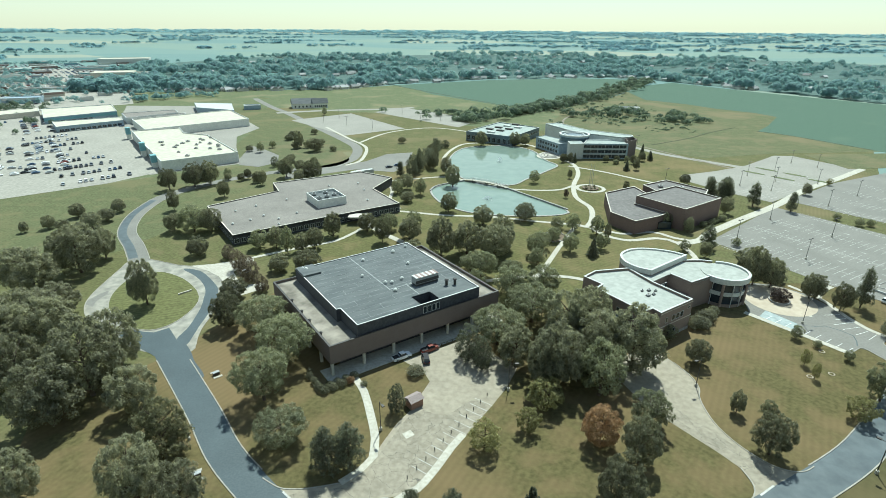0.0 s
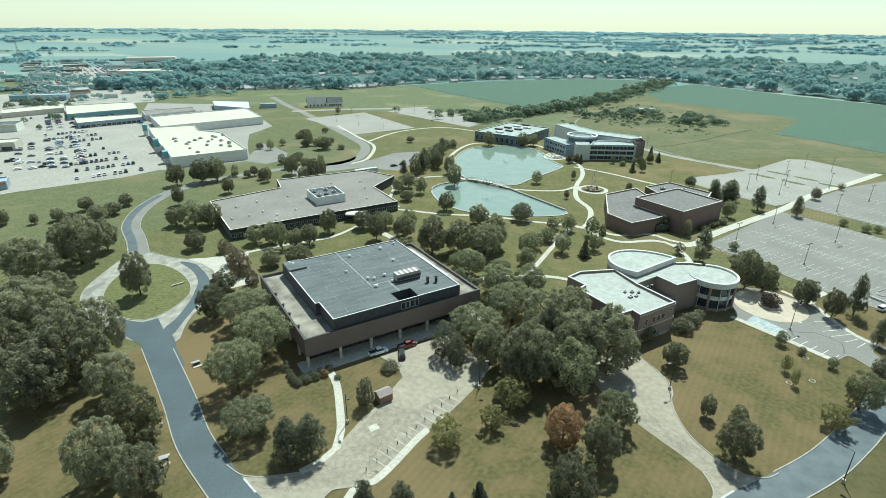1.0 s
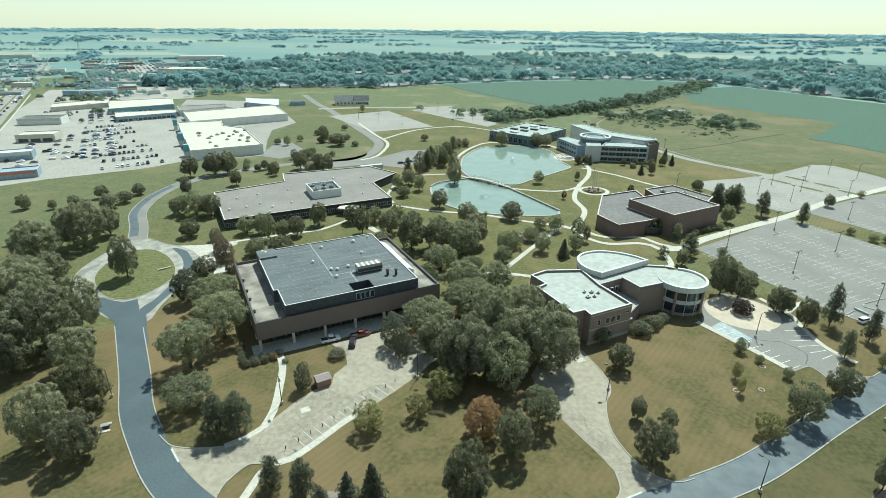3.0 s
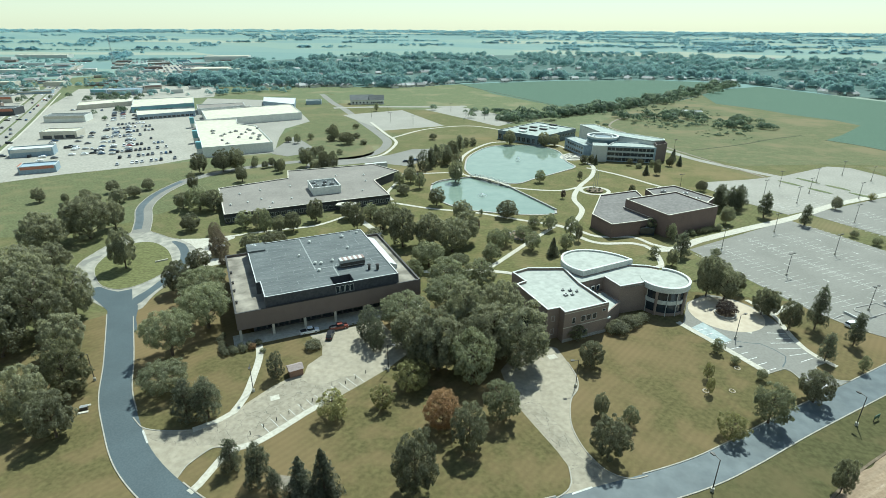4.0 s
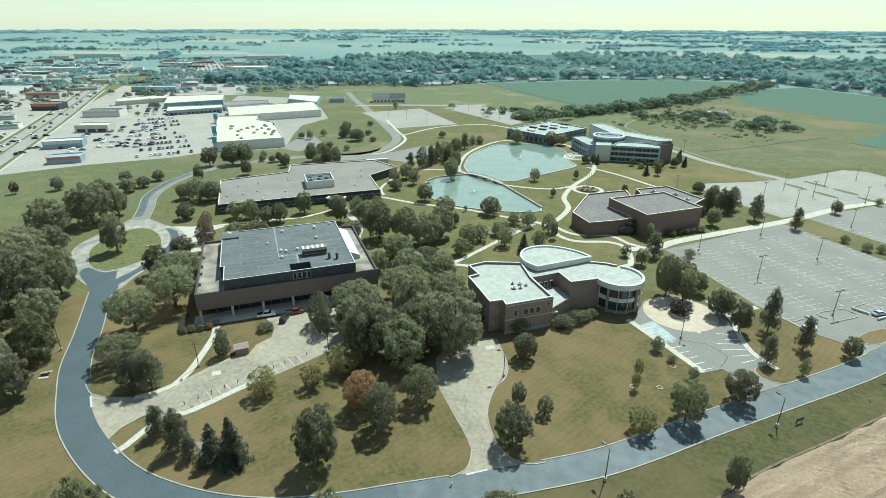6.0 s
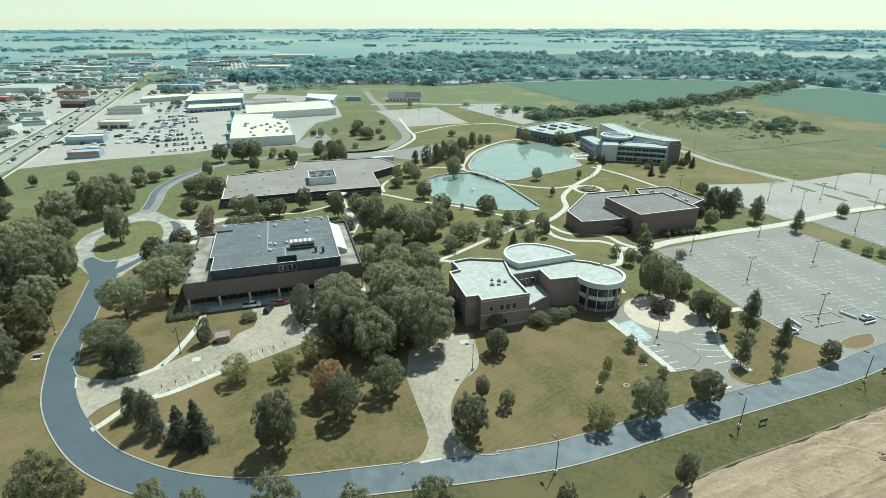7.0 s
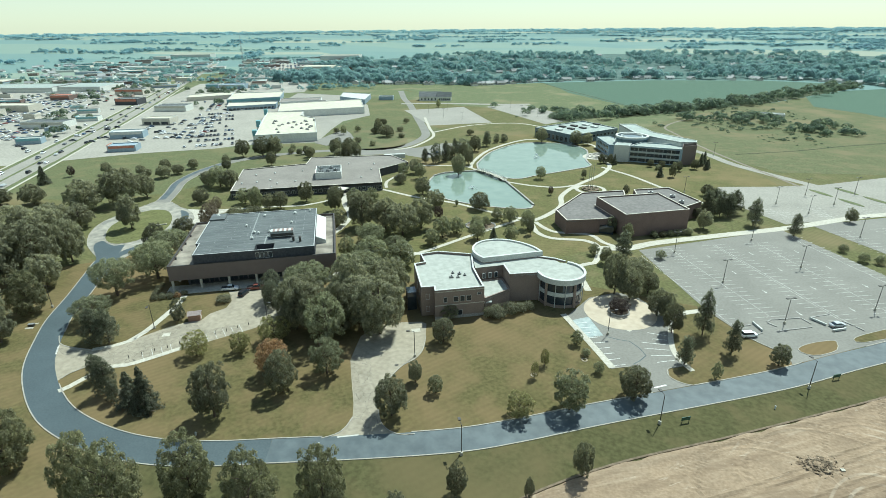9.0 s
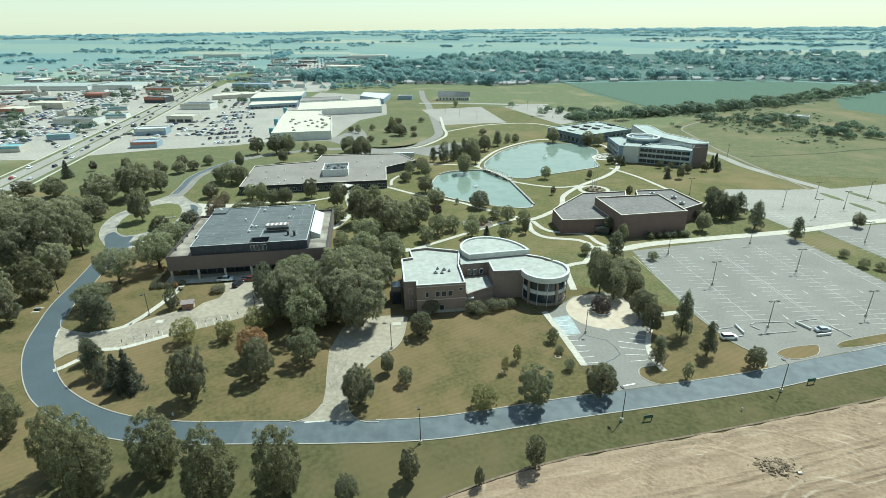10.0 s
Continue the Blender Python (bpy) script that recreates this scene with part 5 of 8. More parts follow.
part("back_roof", prism(bmesh.new(), BACK, 6.4, 6.7), BROWN_ROOF, theatre)
part("entrance_glass", boxes((98.6, 104.5, 222.6, 225.5, 0, 3.4)), GLASS, theatre)
part("sign_bars", boxes((110.6, 110.9, 221.9, 222.3, 4.2, 4.5)), STUCCO, theatre)
for x, y in ((118, 262), (122, 258), (116, 268), (126, 266), (130, 258)):
    roof_unit(x, y, 6.7, 2.2, 1.5, 1.2)

# far two-storey brick building by the pond
far_hall = flat_building("pond_hall", "long brick and glass hall with white roofs beside the pond", [(20.5, 424), (54.5, 401.5), (82, 443), (51, 468)], 7.2, SLATE_WALL, PALE_ROOF, None, 0.5, WHITE_METAL)
window_row(far_hall, (20.5, 424), (54.5, 401.5), 1.0, 3.6, 9, 2.8, GREY_METAL)
window_row(far_hall, (54.5, 401.5), (82, 443), 3.2, 1.8, 12, 2.4, GREY_METAL)
for i in range(4):
    for j in range(2):
        part("monitor", boxes((-3, 3, -1.4, 1.4, 0, 1.1)), DARK_METAL if (i + j) % 3 else WHITE_METAL, far_hall, "raised roof light").matrix_basis = pose(40 + i * 8, 425 + i * 7 + j * 14 - 4, 6.7, 0, 0, -33)

# glass research building with a round drum
lab = flat_building("glass_centre", "three-storey blue-grey glass building with a white-ringed drum", [(98, 361.5), (128.5, 361), (136, 369), (137, 376), (104, 376)], 10.5, BLUE_METAL, PALE_ROOF, None, 0.5, WHITE_METAL)
for z in (0.6, 4.0, 7.3):
    window_row(lab, (98.5, 361.5), (128, 361), z, 2.3, 6, 4.85, WHITE_METAL)
for z in (3.2, 6.6):
    part("floor_band", boxes((98.4, 128.2, 361.0, 361.2, z, z + 0.5)), WHITE_METAL, lab, "white band between the storeys")
LW = [(84, 428), (100, 392), (128, 372), (137, 376), (137.5, 381), (110, 402), (95, 432)]
part("back_wing", ring_wall(bmesh.new(), LW, 0.4, 0, 13), BLOCK, lab)
part("back_roof", prism(bmesh.new(), LW, 12.0, 12.6), PALE_ROOF, lab)
part("drum", ring_wall(bmesh.new(), ellipse(97, 384, 10.5, 10.5, 0, 40), 0.5, 0, 12.6), BLUE_METAL, lab)
part("drum_ring", ring_wall(bmesh.new(), ellipse(97, 384, 10.9, 10.9, 0, 40), 1.5, 12.4, 13.2), WHITE_METAL, lab, "white ring round the drum's roof")
part("drum_roof", prism(bmesh.new(), ellipse(97, 384, 10.1, 10.1, 0, 40), 11.6, 12.2), SLATE_WALL, lab)
part("drum_ring", ring_wall(bmesh.new(), ellipse(97, 384, 7.2, 7.2, 0, 40), 0.7, 12.2, 12.9), WHITE_METAL, lab, "white inner ring on the drum's roof")
for z0, z1 in ((1.0, 3.6), (4.8, 7.2), (8.6, 11.6)):
    part("drum_glazing", ring_wall(bmesh.new(), ellipse(97, 384, 10.62, 10.62, 0, 40), 0.1, z0, z1), BLUE_GLASS, lab)
for z0, z1 in ((3.7, 4.3), (7.4, 8.1)):
    part("drum_band", ring_wall(bmesh.new(), ellipse(97, 384, 10.85, 10.85, 0, 40), 0.3, z0, z1), WHITE_METAL, lab, "white band round the drum")
part("white_bay", ring_wall(bmesh.new(), [(88.5, 359), (98, 360), (98.5, 369), (89, 369)], 0.3, 0, 10.8), WHITE_METAL, lab, "white-clad stair bay")
part("bay_roof", prism(bmesh.new(), [(88.7, 359.2), (97.8, 360.2), (98.2, 368.8), (89.2, 368.8)], 10.2, 10.6), PALE_ROOF, lab)
WW = [(72, 398), (84, 372), (92, 375), (88, 392), (80, 404)]
part("west_wing", ring_wall(bmesh.new(), WW, 0.3, 0, 8.0), BLUE_METAL, lab)
part("west_roof", prism(bmesh.new(), WW, 7.3, 7.7), PALE_ROOF, lab)
for z in (1.2, 4.6):
    window_row(lab, (72.5, 397), (83.5, 373), z, 2.0, 8, 2.4, WHITE_METAL)
part("corner_tower", ring_wall(bmesh.new(), [(128.9, 361.5), (137.4, 369.5), (137.4, 376.5), (129.5, 371)], 0.3, 0, 12.2), BRICK, lab, "brick corner tower")
paved("patio", ellipse(78, 371, 13, 9, 60, 30), 0.14, CONCRETE, "curved pale terrace by the pond", kind="structure")
for k in range(3):
    tagged(part("terrace_step", ring_wall(bmesh.new(), ellipse(79, 372, 10.5 - 3 * k, 7 - 2 * k, 60, 30), 0.4, 0.1, 0.5), STONE), "curved stone seat wall on the terrace", "wall", kind="structure")

# ---- shopping centre and town ----
def shop(x, y, turn, sx, sy, h, wall_mat, roof_mat, label, front=None, windows=0, category="shop", group="town buildings"):
    """A flat-roofed store: walls, roof, coping, a coloured front band and shop windows."""
    b = thing("store", label, category, pose(x, y, ground_rise(x, y), 0, 0, turn), group)
    P4 = [(0, 0), (sx, 0), (sx, sy), (0, sy)]
    part("wall", ring_wall(bmesh.new(), P4, 0.4, 0, h), wall_mat, b)
    part("roof", boxes((0.39, sx - 0.39, 0.39, sy - 0.39, h - 0.9, h - 0.5)), roof_mat, b)
    part("coping", ring_wall(bmesh.new(), P4, 0.5, h, h + 0.15), COPING, b)
    if front:
        part("fascia", boxes((-0.35, -0.02, 1, sy - 1, h * 0.55, h + 0.6)), front, b)
        part("fascia", boxes((1, sx - 1, -0.35, -0.02, h * 0.6, h * 0.95)), front, b)
    if windows:
        window_row(b, (1, 0), (sx - 1, 0), 0.4, min(2.6, h * 0.45), windows, (sx - 2) / windows * 0.8, DARK_METAL)
    return b


MT = 34
market = flat_building("supermarket", "large cream-roofed supermarket with pale block walls", [(-171, 318.5), (-133.5, 345.5), (-177, 404), (-199, 413), (-212, 434), (-243, 419)], 6.8, BLOCK, CREAM_ROOF, None, 0.5, WHITE_METAL, "shop")
part("front_fascia", boxes((0, 60, -0.6, -0.05, 3.4, 7.2)), WHITE_METAL, market).matrix_basis = pose(-229, 399.6, 0, 0, 0, -54.4)
window_row(market, (-210, 374), (-192, 348.5), 0.3, 2.8, 8, 3.0, DARK_METAL)
flat_building("department_store", "large cream-roofed store behind the supermarket", [(-236, 426), (-172, 482), (-208, 535), (-272, 474)], 6.6, BLOCK, CREAM_ROOF, None, 0.5, WHITE_METAL, "shop")
blue_a = flat_building("blue_store", "long store with white roof and blue front", [(-357, 484), (-316, 528), (-347, 574), (-397, 539)], 5.8, BLUE_METAL, CREAM_ROOF, None, 0.4, WHITE_METAL, "shop")
part("front_band", boxes((0, 60, -0.3, -0.05, 2.6, 4.8)), TEAL_PAINT, blue_a).matrix_basis = pose(-357, 484, 0, 0, 0, 47)
blue_b = flat_building("blue_store", "lower row of shops with white roof and blue band", [(-320, 445), (-284, 481), (-297, 500), (-341, 471)], 4.8, BLUE_METAL, CREAM_ROOF, None, 0.4, WHITE_METAL, "shop")
window_row(blue_b, (-319, 446), (-285, 480), 0.3, 2.2, 12, 3.2, WHITE_METAL)
window_row(blue_a, (-355, 486), (-318, 526), 0.3, 2.0, 12, 3.4, WHITE_METAL)
flat_building("link_store", "pale grey low link building of the shopping centre", [(-285, 488), (-254, 523), (-265, 541), (-305, 516)], 5.6, BLOCK, GRAVEL_ROOF, None, 0.4, COPING, "shop")
flat_building("link_store", "pale low wing of the shopping centre", [(-262, 470), (-232, 500), (-250, 528), (-282, 490)], 4.6, BLOCK, GRAVEL_ROOF, None, 0.4, COPING, "shop")
flat_building("metal_warehouse", "pale blue metal warehouse hall", [(-250, 556), (-206, 540), (-227, 590), (-268, 592)], 5.6, BLUE_METAL, WHITE_METAL, None, 0.2, COPING, "warehouse")
flat_building("strip_shops", "long pale strip of small shops", [(-425, 489), (-394, 531), (-415, 560), (-444, 514)], 4.8, STUCCO, CREAM_ROOF, None, 0.4, COPING, "shop")
for x, y, sx, sy, h, wm, rm, lab_, fr, n in (
    (-330, 349, 26, 16, 6.0, STUCCO, CREAM_ROOF, "tan stucco restaurant with pale roof", None, 3),
    (-296, 291, 25, 13, 5.5, BLUE_METAL, WHITE_METAL, "small white and pale blue store", WHITE_METAL, 0),
    (-252, 256, 19, 12, 4.5, BLUE_METAL, BLUE_METAL, "small red and blue corner shop", RED_PAINT, 0),
    (-392, 415, 34, 18, 6, BLOCK, GREY_ROOF, "grey restaurant with tan gable front", STUCCO, 0),
    (-421, 297, 40, 18, 5.5, BLOCK, GREY_ROOF, "long grey-roofed retail strip", STUCCO, 0),
    (-328, 206, 14, 12, 4.5, STUCCO, TEAL_PAINT, "small shop with a teal roof", TEAL_PAINT, 0),
    (-601, 439, 24, 18, 6, RED_BRICK, RED_PAINT, "small restaurant with a red front", RED_PAINT, 0),
    (-480, 436, 26, 20, 7, DARK_PANEL, GREY_ROOF, "dark store with a red sign front", RED_PAINT, 0),
    (-558, 350, 40, 22, 7, STUCCO, CREAM_ROOF, "tan stucco strip of shops", STUCCO, 0),
    (-540, 308, 32, 24, 7, STUCCO, CREAM_ROOF, "tan stucco strip of shops", RED_PAINT, 0),
    (-575, 508, 38, 20, 7, STUCCO, GREY_ROOF, "tan store with red sign band", RED_PAINT, 0),
    (-817, 447, 60, 60, 6.5, BLOCK, PALE_ROOF, "large discount store with pale front", WHITE_METAL, 0),
    (-757, 470, 75, 60, 6.5, BLOCK, PALE_ROOF, "large discount store with pale front", WHITE_METAL, 0),
    (-700, 505, 70, 60, 6.5, BLOCK, PALE_ROOF, "large grey store with white front", WHITE_METAL, 0),
    (-730, 655, 38, 22, 6, STUCCO, CREAM_ROOF, "pale flat-roofed shop row", None, 0),
    (-652, 676, 26, 18, 6, STUCCO, CREAM_ROOF, "pale flat-roofed corner shop", None, 0),
    (-510, 603, 18, 14, 6.5, BLUE_METAL, BLUE_METAL, "bright blue small showroom hall", TEAL_PAINT, 0),
    (-490, 608, 36, 20, 6.5, BLUE_METAL, BLUE_METAL, "blue-grey metal dealership hall", WHITE_METAL, 0),
    (-558, 718, 110, 16, 5, STUCCO, SHINGLE, "long arched apartment row", None, 0),
    (-949, 838, 80, 30, 5.5, WHITE_METAL, CREAM_ROOF, "long white metal warehouse", None, 0),
    (-911, 892, 40, 25, 5.5, WHITE_METAL, CREAM_ROOF, "long white metal warehouse", None, 0),
    (-1280, 1225, 120, 40, 8, WHITE_METAL, CREAM_ROOF, "long white metal warehouse in fields", None, 0),
    (-1241, 1133, 36, 26, 8, WHITE_METAL, CREAM_ROOF, "white metal warehouse in fields", None, 0),
    (-571, 905, 62, 50, 10, STUCCO, CREAM_ROOF, "warehouse with a pale roof", None, 0),
    (-525, 945, 24, 20, 8, WHITE_METAL, CREAM_ROOF, "warehouse with a white roof", None, 0),
    (-768, 1254, 104, 55, 11, WHITE_METAL, CREAM_ROOF, "warehouse with a white roof", None, 0),
):
    shop(x, y, MT if abs(x) < 330 else 22, sx, sy, h, wm, rm, lab_, fr, n)
for x, y, sx, sy in ((-161, 590, 26, 16), (-140, 596, 16, 10)):
    b = thing("church_hall", "grey gabled hall behind the car park", "building", pose(x, y, 0, 0, 0, 20), "gabled halls")
    part("wall", boxes((0, sx, 0, sy, 0, 5)), BLOCK, b)
    bm = bmesh.new()
    q = [bm.verts.new(p) for p in ((-0.6, -0.6, 4.9), (sx + 0.6, -0.6, 4.9), (sx + 0.6, sy + 0.6, 4.9), (-0.6, sy + 0.6, 4.9), (-0.6, sy / 2, 10), (sx + 0.6, sy / 2, 10))]
    for f in ((0, 1, 5, 4), (2, 3, 4, 5), (0, 4, 3), (1, 2, 5), (0, 3, 2, 1)):
        bm.faces.new([q[i] for i in f])
    part("roof", bm, GREY_ROOF, b)
    window_row(b, (1, 0), (sx - 1, 0), 1, 2, 6, 1.6, DARK_METAL)
shop(-210, 579, 20, 17, 9, 4.5, BLUE_METAL, WHITE_METAL, "small blue metal garage", None, 0, "garage")
shop(197, 592, -5, 20, 9, 3.5, WHITE_METAL, WHITE_METAL, "long white farm shed among trees", None, 0, "shed")

tr2 = random.Random(17)
for k in range(20):
    q = Vector((-170, 322)) + Matrix.Rotation(radians(MT), 2) @ Vector((tr2.uniform(4, 40), tr2.uniform(6, 66)))
    roof_unit(q.x, q.y, 6.3, tr2.uniform(1.4, 2.6), tr2.uniform(1.2, 2.0), tr2.uniform(0.8, 1.2), None, "dark rooftop unit on the supermarket roof")
for x, y, h in ((-205, 362, 9.0), (-247, 421, 8.5), (-182, 331, 7.6)):
    b = thing("sign_tower", "square teal store entrance tower", "sign", pose(x, y, 0, 0, 0, MT), "entrance towers")
    part("shaft", boxes((-1.5, 1.5, -2, 2, 0, h)), BLOCK, b)
    part("panel", boxes((-1.7, 1.7, -2.2, 2.2, h * 0.45, h + 0.4)), TEAL_PAINT, b)



def by_highway(along, beside):
    """A place so far along the highway and so far to its west."""
    return -266 - 0.622 * along - 0.783 * beside, 213 + 0.783 * along - 0.622 * beside


TOWN_SPOTS = [(-330, 349), (-296, 291), (-252, 256), (-392, 415), (-421, 297), (-328, 206), (-601, 439), (-480, 436), (-558, 350), (-540, 308), (-575, 508), (-817, 447), (-780, 500), (-757, 470), (-700, 505), (-730, 540), (-650, 560), (-360, 520), (-300, 470), (-250, 480), (-200, 380), (-230, 570), (-420, 525), (-500, 603), (-571, 930), (-768, 1280)]
tries = 0
while len(TOWN_SPOTS) < 175 and tries < 4000:
    tries += 1
    if tr2.random() < 0.42:
        s_, d_ = tr2.uniform(20, 560), tr2.choice([tr2.uniform(28, 60), tr2.uniform(60, 420)])
    else:
        s_, d_ = tr2.uniform(430, 1250), tr2.uniform(-330, 330)
    if abs(d_) < 26:
        continue
    x, y = by_highway(s_, d_)
    size = tr2.uniform(10, 24) if s_ < 500 else tr2.uniform(12, 40)
    if any(math.hypot(x - a, y - b) < 24 + size for a, b in TOWN_SPOTS) or (d_ < 0 and x > -430 and y < 640):
        continue
    TOWN_SPOTS.append((x, y))
    rm = tr2.choice([CREAM_ROOF, GRAVEL_ROOF, PALE_ROOF, WHITE_METAL, PALE_ROOF, GREY_ROOF, SHINGLE])
    shop(x, y, tr2.choice([38, 38, 128, 33]), size * tr2.uniform(1.0, 1.7), size * tr2.uniform(0.6, 0.9), tr2.uniform(3.2, 4.8), tr2.choice([STUCCO, BLOCK, RED_BRICK, WHITE_METAL, BLUE_METAL, TAN_BRICK]), rm, "low flat-roofed building in the town", tr2.choice([None, None, WHITE_METAL, STUCCO, TEAL_PAINT, DULL_RED]), 0)

# town paving
paved("car_park", [(-420, 560), (-500, 640), (-640, 800), (-760, 960), (-860, 1090), (-700, 1130), (-560, 980), (-440, 790), (-390, 690), (-350, 620)], 0.11, TOWN_LOT, "pale paved yards of the town centre")
paved("car_park", [(-228, 262), (-190, 293), (-174, 318), (-228, 392), (-300, 500), (-370, 560), (-470, 620), (-530, 690), (-580, 660), (-445, 460), (-330, 305), (-286, 250), (-262, 222)], 0.1, TOWN_LOT, "wide pale shopping centre car park")
paved("car_park", [(-276, 205), (-330, 275), (-445, 425), (-560, 570), (-640, 640), (-800, 560), (-860, 420), (-700, 250), (-420, 130)], 0.1, TOWN_LOT, "wide pale car parks across the highway")
way("road", [(-150, 60), (-221, 153), (-266, 213), (-330, 296), (-446, 444), (-746, 815), (-1068, 1215), (-1700, 2000)], 20, 0.16, PALE_LOT, "pale multi-lane highway through the town", "road", 20)
HW = spline([(-150, 60), (-221, 153), (-266, 213), (-330, 296), (-446, 444), (-746, 815), (-1068, 1215)], 20)
tagged(part("median", strip(bmesh.new(), HW, -0.9, 0.9, 0.0, 0.24), ROUGH), "grass median strip of the highway", "median", kind="structure")
for d in (-1, 1):
    tagged(part("verge", strip(bmesh.new(), HW[:34], d * 12 - 1.4, d * 12 + 1.4, 0.0, 0.15), ROUGH), "worn grass verge beside the highway", "grass", kind="structure")
    tagged(part("pavement", strip(bmesh.new(), HW[:34], d * 14.2 - 0.7, d * 14.2 + 0.7, 0.0, 0.18), CONCRETE), "pale concrete footway beside the highway", "pavement", kind="structure")
way("road", [(-840, 640), (-640, 700), (-470, 745), (-330, 740)], 9, 0.14, PALE_LOT, "pale cross street in the town", "road", 20)

# ---- cars ----
CAR_PAINTS = [material("car_paint_" + n, [c * 0.95 for c in col], [min(1, c * 1.05) for c in col], 0.5, 0.28, metal=0.1, spec=0.5) for n, col in (
    ("white", (0.75, 0.76, 0.76)), ("silver", (0.42, 0.44, 0.45)), ("black", (0.025, 0.026, 0.03)), ("blue", (0.04, 0.09, 0.18)), ("red", (0.20, 0.06, 0.045)), ("grey", (0.14, 0.15, 0.16)))]
HEAD_LAMP = material("lamp_glass", (0.6, 0.62, 0.62), (0.7, 0.72, 0.72), 2.0, 0.1)
TAIL_LAMP = material("tail_lamp", (0.3, 0.02, 0.02), (0.4, 0.03, 0.03), 2.0, 0.2)


def loft(bm, sections):
    """Closes a skin over equal rings of points."""
    rows = [[bm.verts.new(p) for p in s] for s in sections]
    n = len(rows[0])
    for a, b in zip(rows, rows[1:]):
        for i in range(n):
            bm.faces.new((a[i], a[(i + 1) % n], b[(i + 1) % n], b[i]))
    bm.faces.new(rows[0][::-1])
    bm.faces.new(rows[-1])
    return bm


def car(kind, paint, label, near=True):
    c = thing("car", label, "car", pose(0, 0, -50), "parked cars")
    truck = kind == "pickup"
    L, W = (5.6, 1.95) if truck else (4.7, 1.82) if kind == "sedan" else (4.75, 1.88)
    hood, roof = {"sedan": (0.95, 1.42), "suv": (1.08, 1.72), "pickup": (1.12, 1.82)}[kind]
    xs = [-L / 2, -L / 2 + 0.25, -L * 0.2, L * 0.2, L / 2 - 0.3, L / 2]
    hs = [hood * 0.75, hood, hood, hood, hood * 0.93, hood * 0.68]
    ws = [0.82, 0.97, 1, 1, 0.95, 0.8]
    sec = []
    for x, h, w in zip(xs, hs, ws):
        y = W / 2 * w
        sec.append([(x, -y, 0.34), (x, y, 0.34), (x, y * 1.0, h * 0.75), (x, y * 0.9, h), (x, -y * 0.9, h), (x, -y * 1.0, h * 0.75)])
    part("body", loft(bmesh.new(), sec), paint, c)
    a, b, d, e = {"sedan": (-1.75, -1.0, 0.55, 1.25), "suv": (-2.2, -1.95, 0.65, 1.25), "pickup": (-0.7, -0.5, 0.9, 1.5)}[kind]
    y0, y1 = W / 2 * 0.88, W / 2 * 0.7
    sec = [[(x, -y, z) for y, z in ((y0, hood - 0.02), (-y0, hood - 0.02))] + [(x2, -y, roof - 0.06) for y in (-y1, y1)] for x, x2 in ((a, b), (e, d))]
    part("cabin_glass", loft(bmesh.new(), sec), GLASS, c)
    part("roof", boxes((b - 0.05, d + 0.05, -y1 - 0.03, y1 + 0.03, roof - 0.07, roof)), paint, c)
    if truck:
        part("bed", boxes((-2.65, -0.8, -0.8, 0.8, hood - 0.05, hood + 0.02)), RUBBER, c)
    for x in (-L * 0.3, L * 0.3):
        for y in (-W / 2 + 0.1, W / 2 - 0.1):
            w = part("wheel", tube(bmesh.new(), (0, -0.11, 0), (0, 0.11, 0), 0.34, 0.34, 14), RUBBER, c)
            w.matrix_basis = pose(x, y, 0.34)
            if near:
                part("rim", tube(bmesh.new(), (0, -0.13, 0), (0, 0.13, 0), 0.2, 0.2, 10), GREY_METAL, w)
    for y in ((-W * 0.33, W * 0.33) if near else ()):
        part("headlight", boxes((L / 2 - 0.22, L / 2 - 0.02, y - 0.16, y + 0.16, hood * 0.62, hood * 0.76)), HEAD_LAMP, c)
        part("tail_light", boxes((-L / 2 - 0.02, -L / 2 + 0.15, y - 0.14, y + 0.14, hood * 0.6, hood * 0.74)), TAIL_LAMP, c)
    return c


CARS, FAR_CARS = [], []
for kind, k, lab_ in (("sedan", 0, "white sedan parked on asphalt"), ("suv", 0, "white sport utility car parked on asphalt"), ("sedan", 1, "silver sedan parked on asphalt"), ("suv", 2, "black sport utility car parked on asphalt"), ("sedan", 2, "black sedan parked on asphalt"), ("pickup", 5, "grey pickup truck parked on asphalt"), ("sedan", 3, "dark blue sedan parked on asphalt"), ("suv", 2, "black sport utility car parked on asphalt"), ("pickup", 0, "white pickup truck parked on asphalt"), ("suv", 5, "grey sport utility car parked on asphalt"), ("pickup", 4, "red pickup truck parked by the terrace")):
    CARS.append((kind, CAR_PAINTS[k], lab_))
MADE = {}


def park(i, x, y, turn, z=0.075, near=True):
    m = pose(x, y, z + ground_rise(x, y), 0, 0, turn)
    if (i, near) not in MADE:
        MADE[i, near] = car(*CARS[i], near)
        MADE[i, near].matrix_basis = m
        return MADE[i, near]
    return copy_thing(MADE[i, near], m)


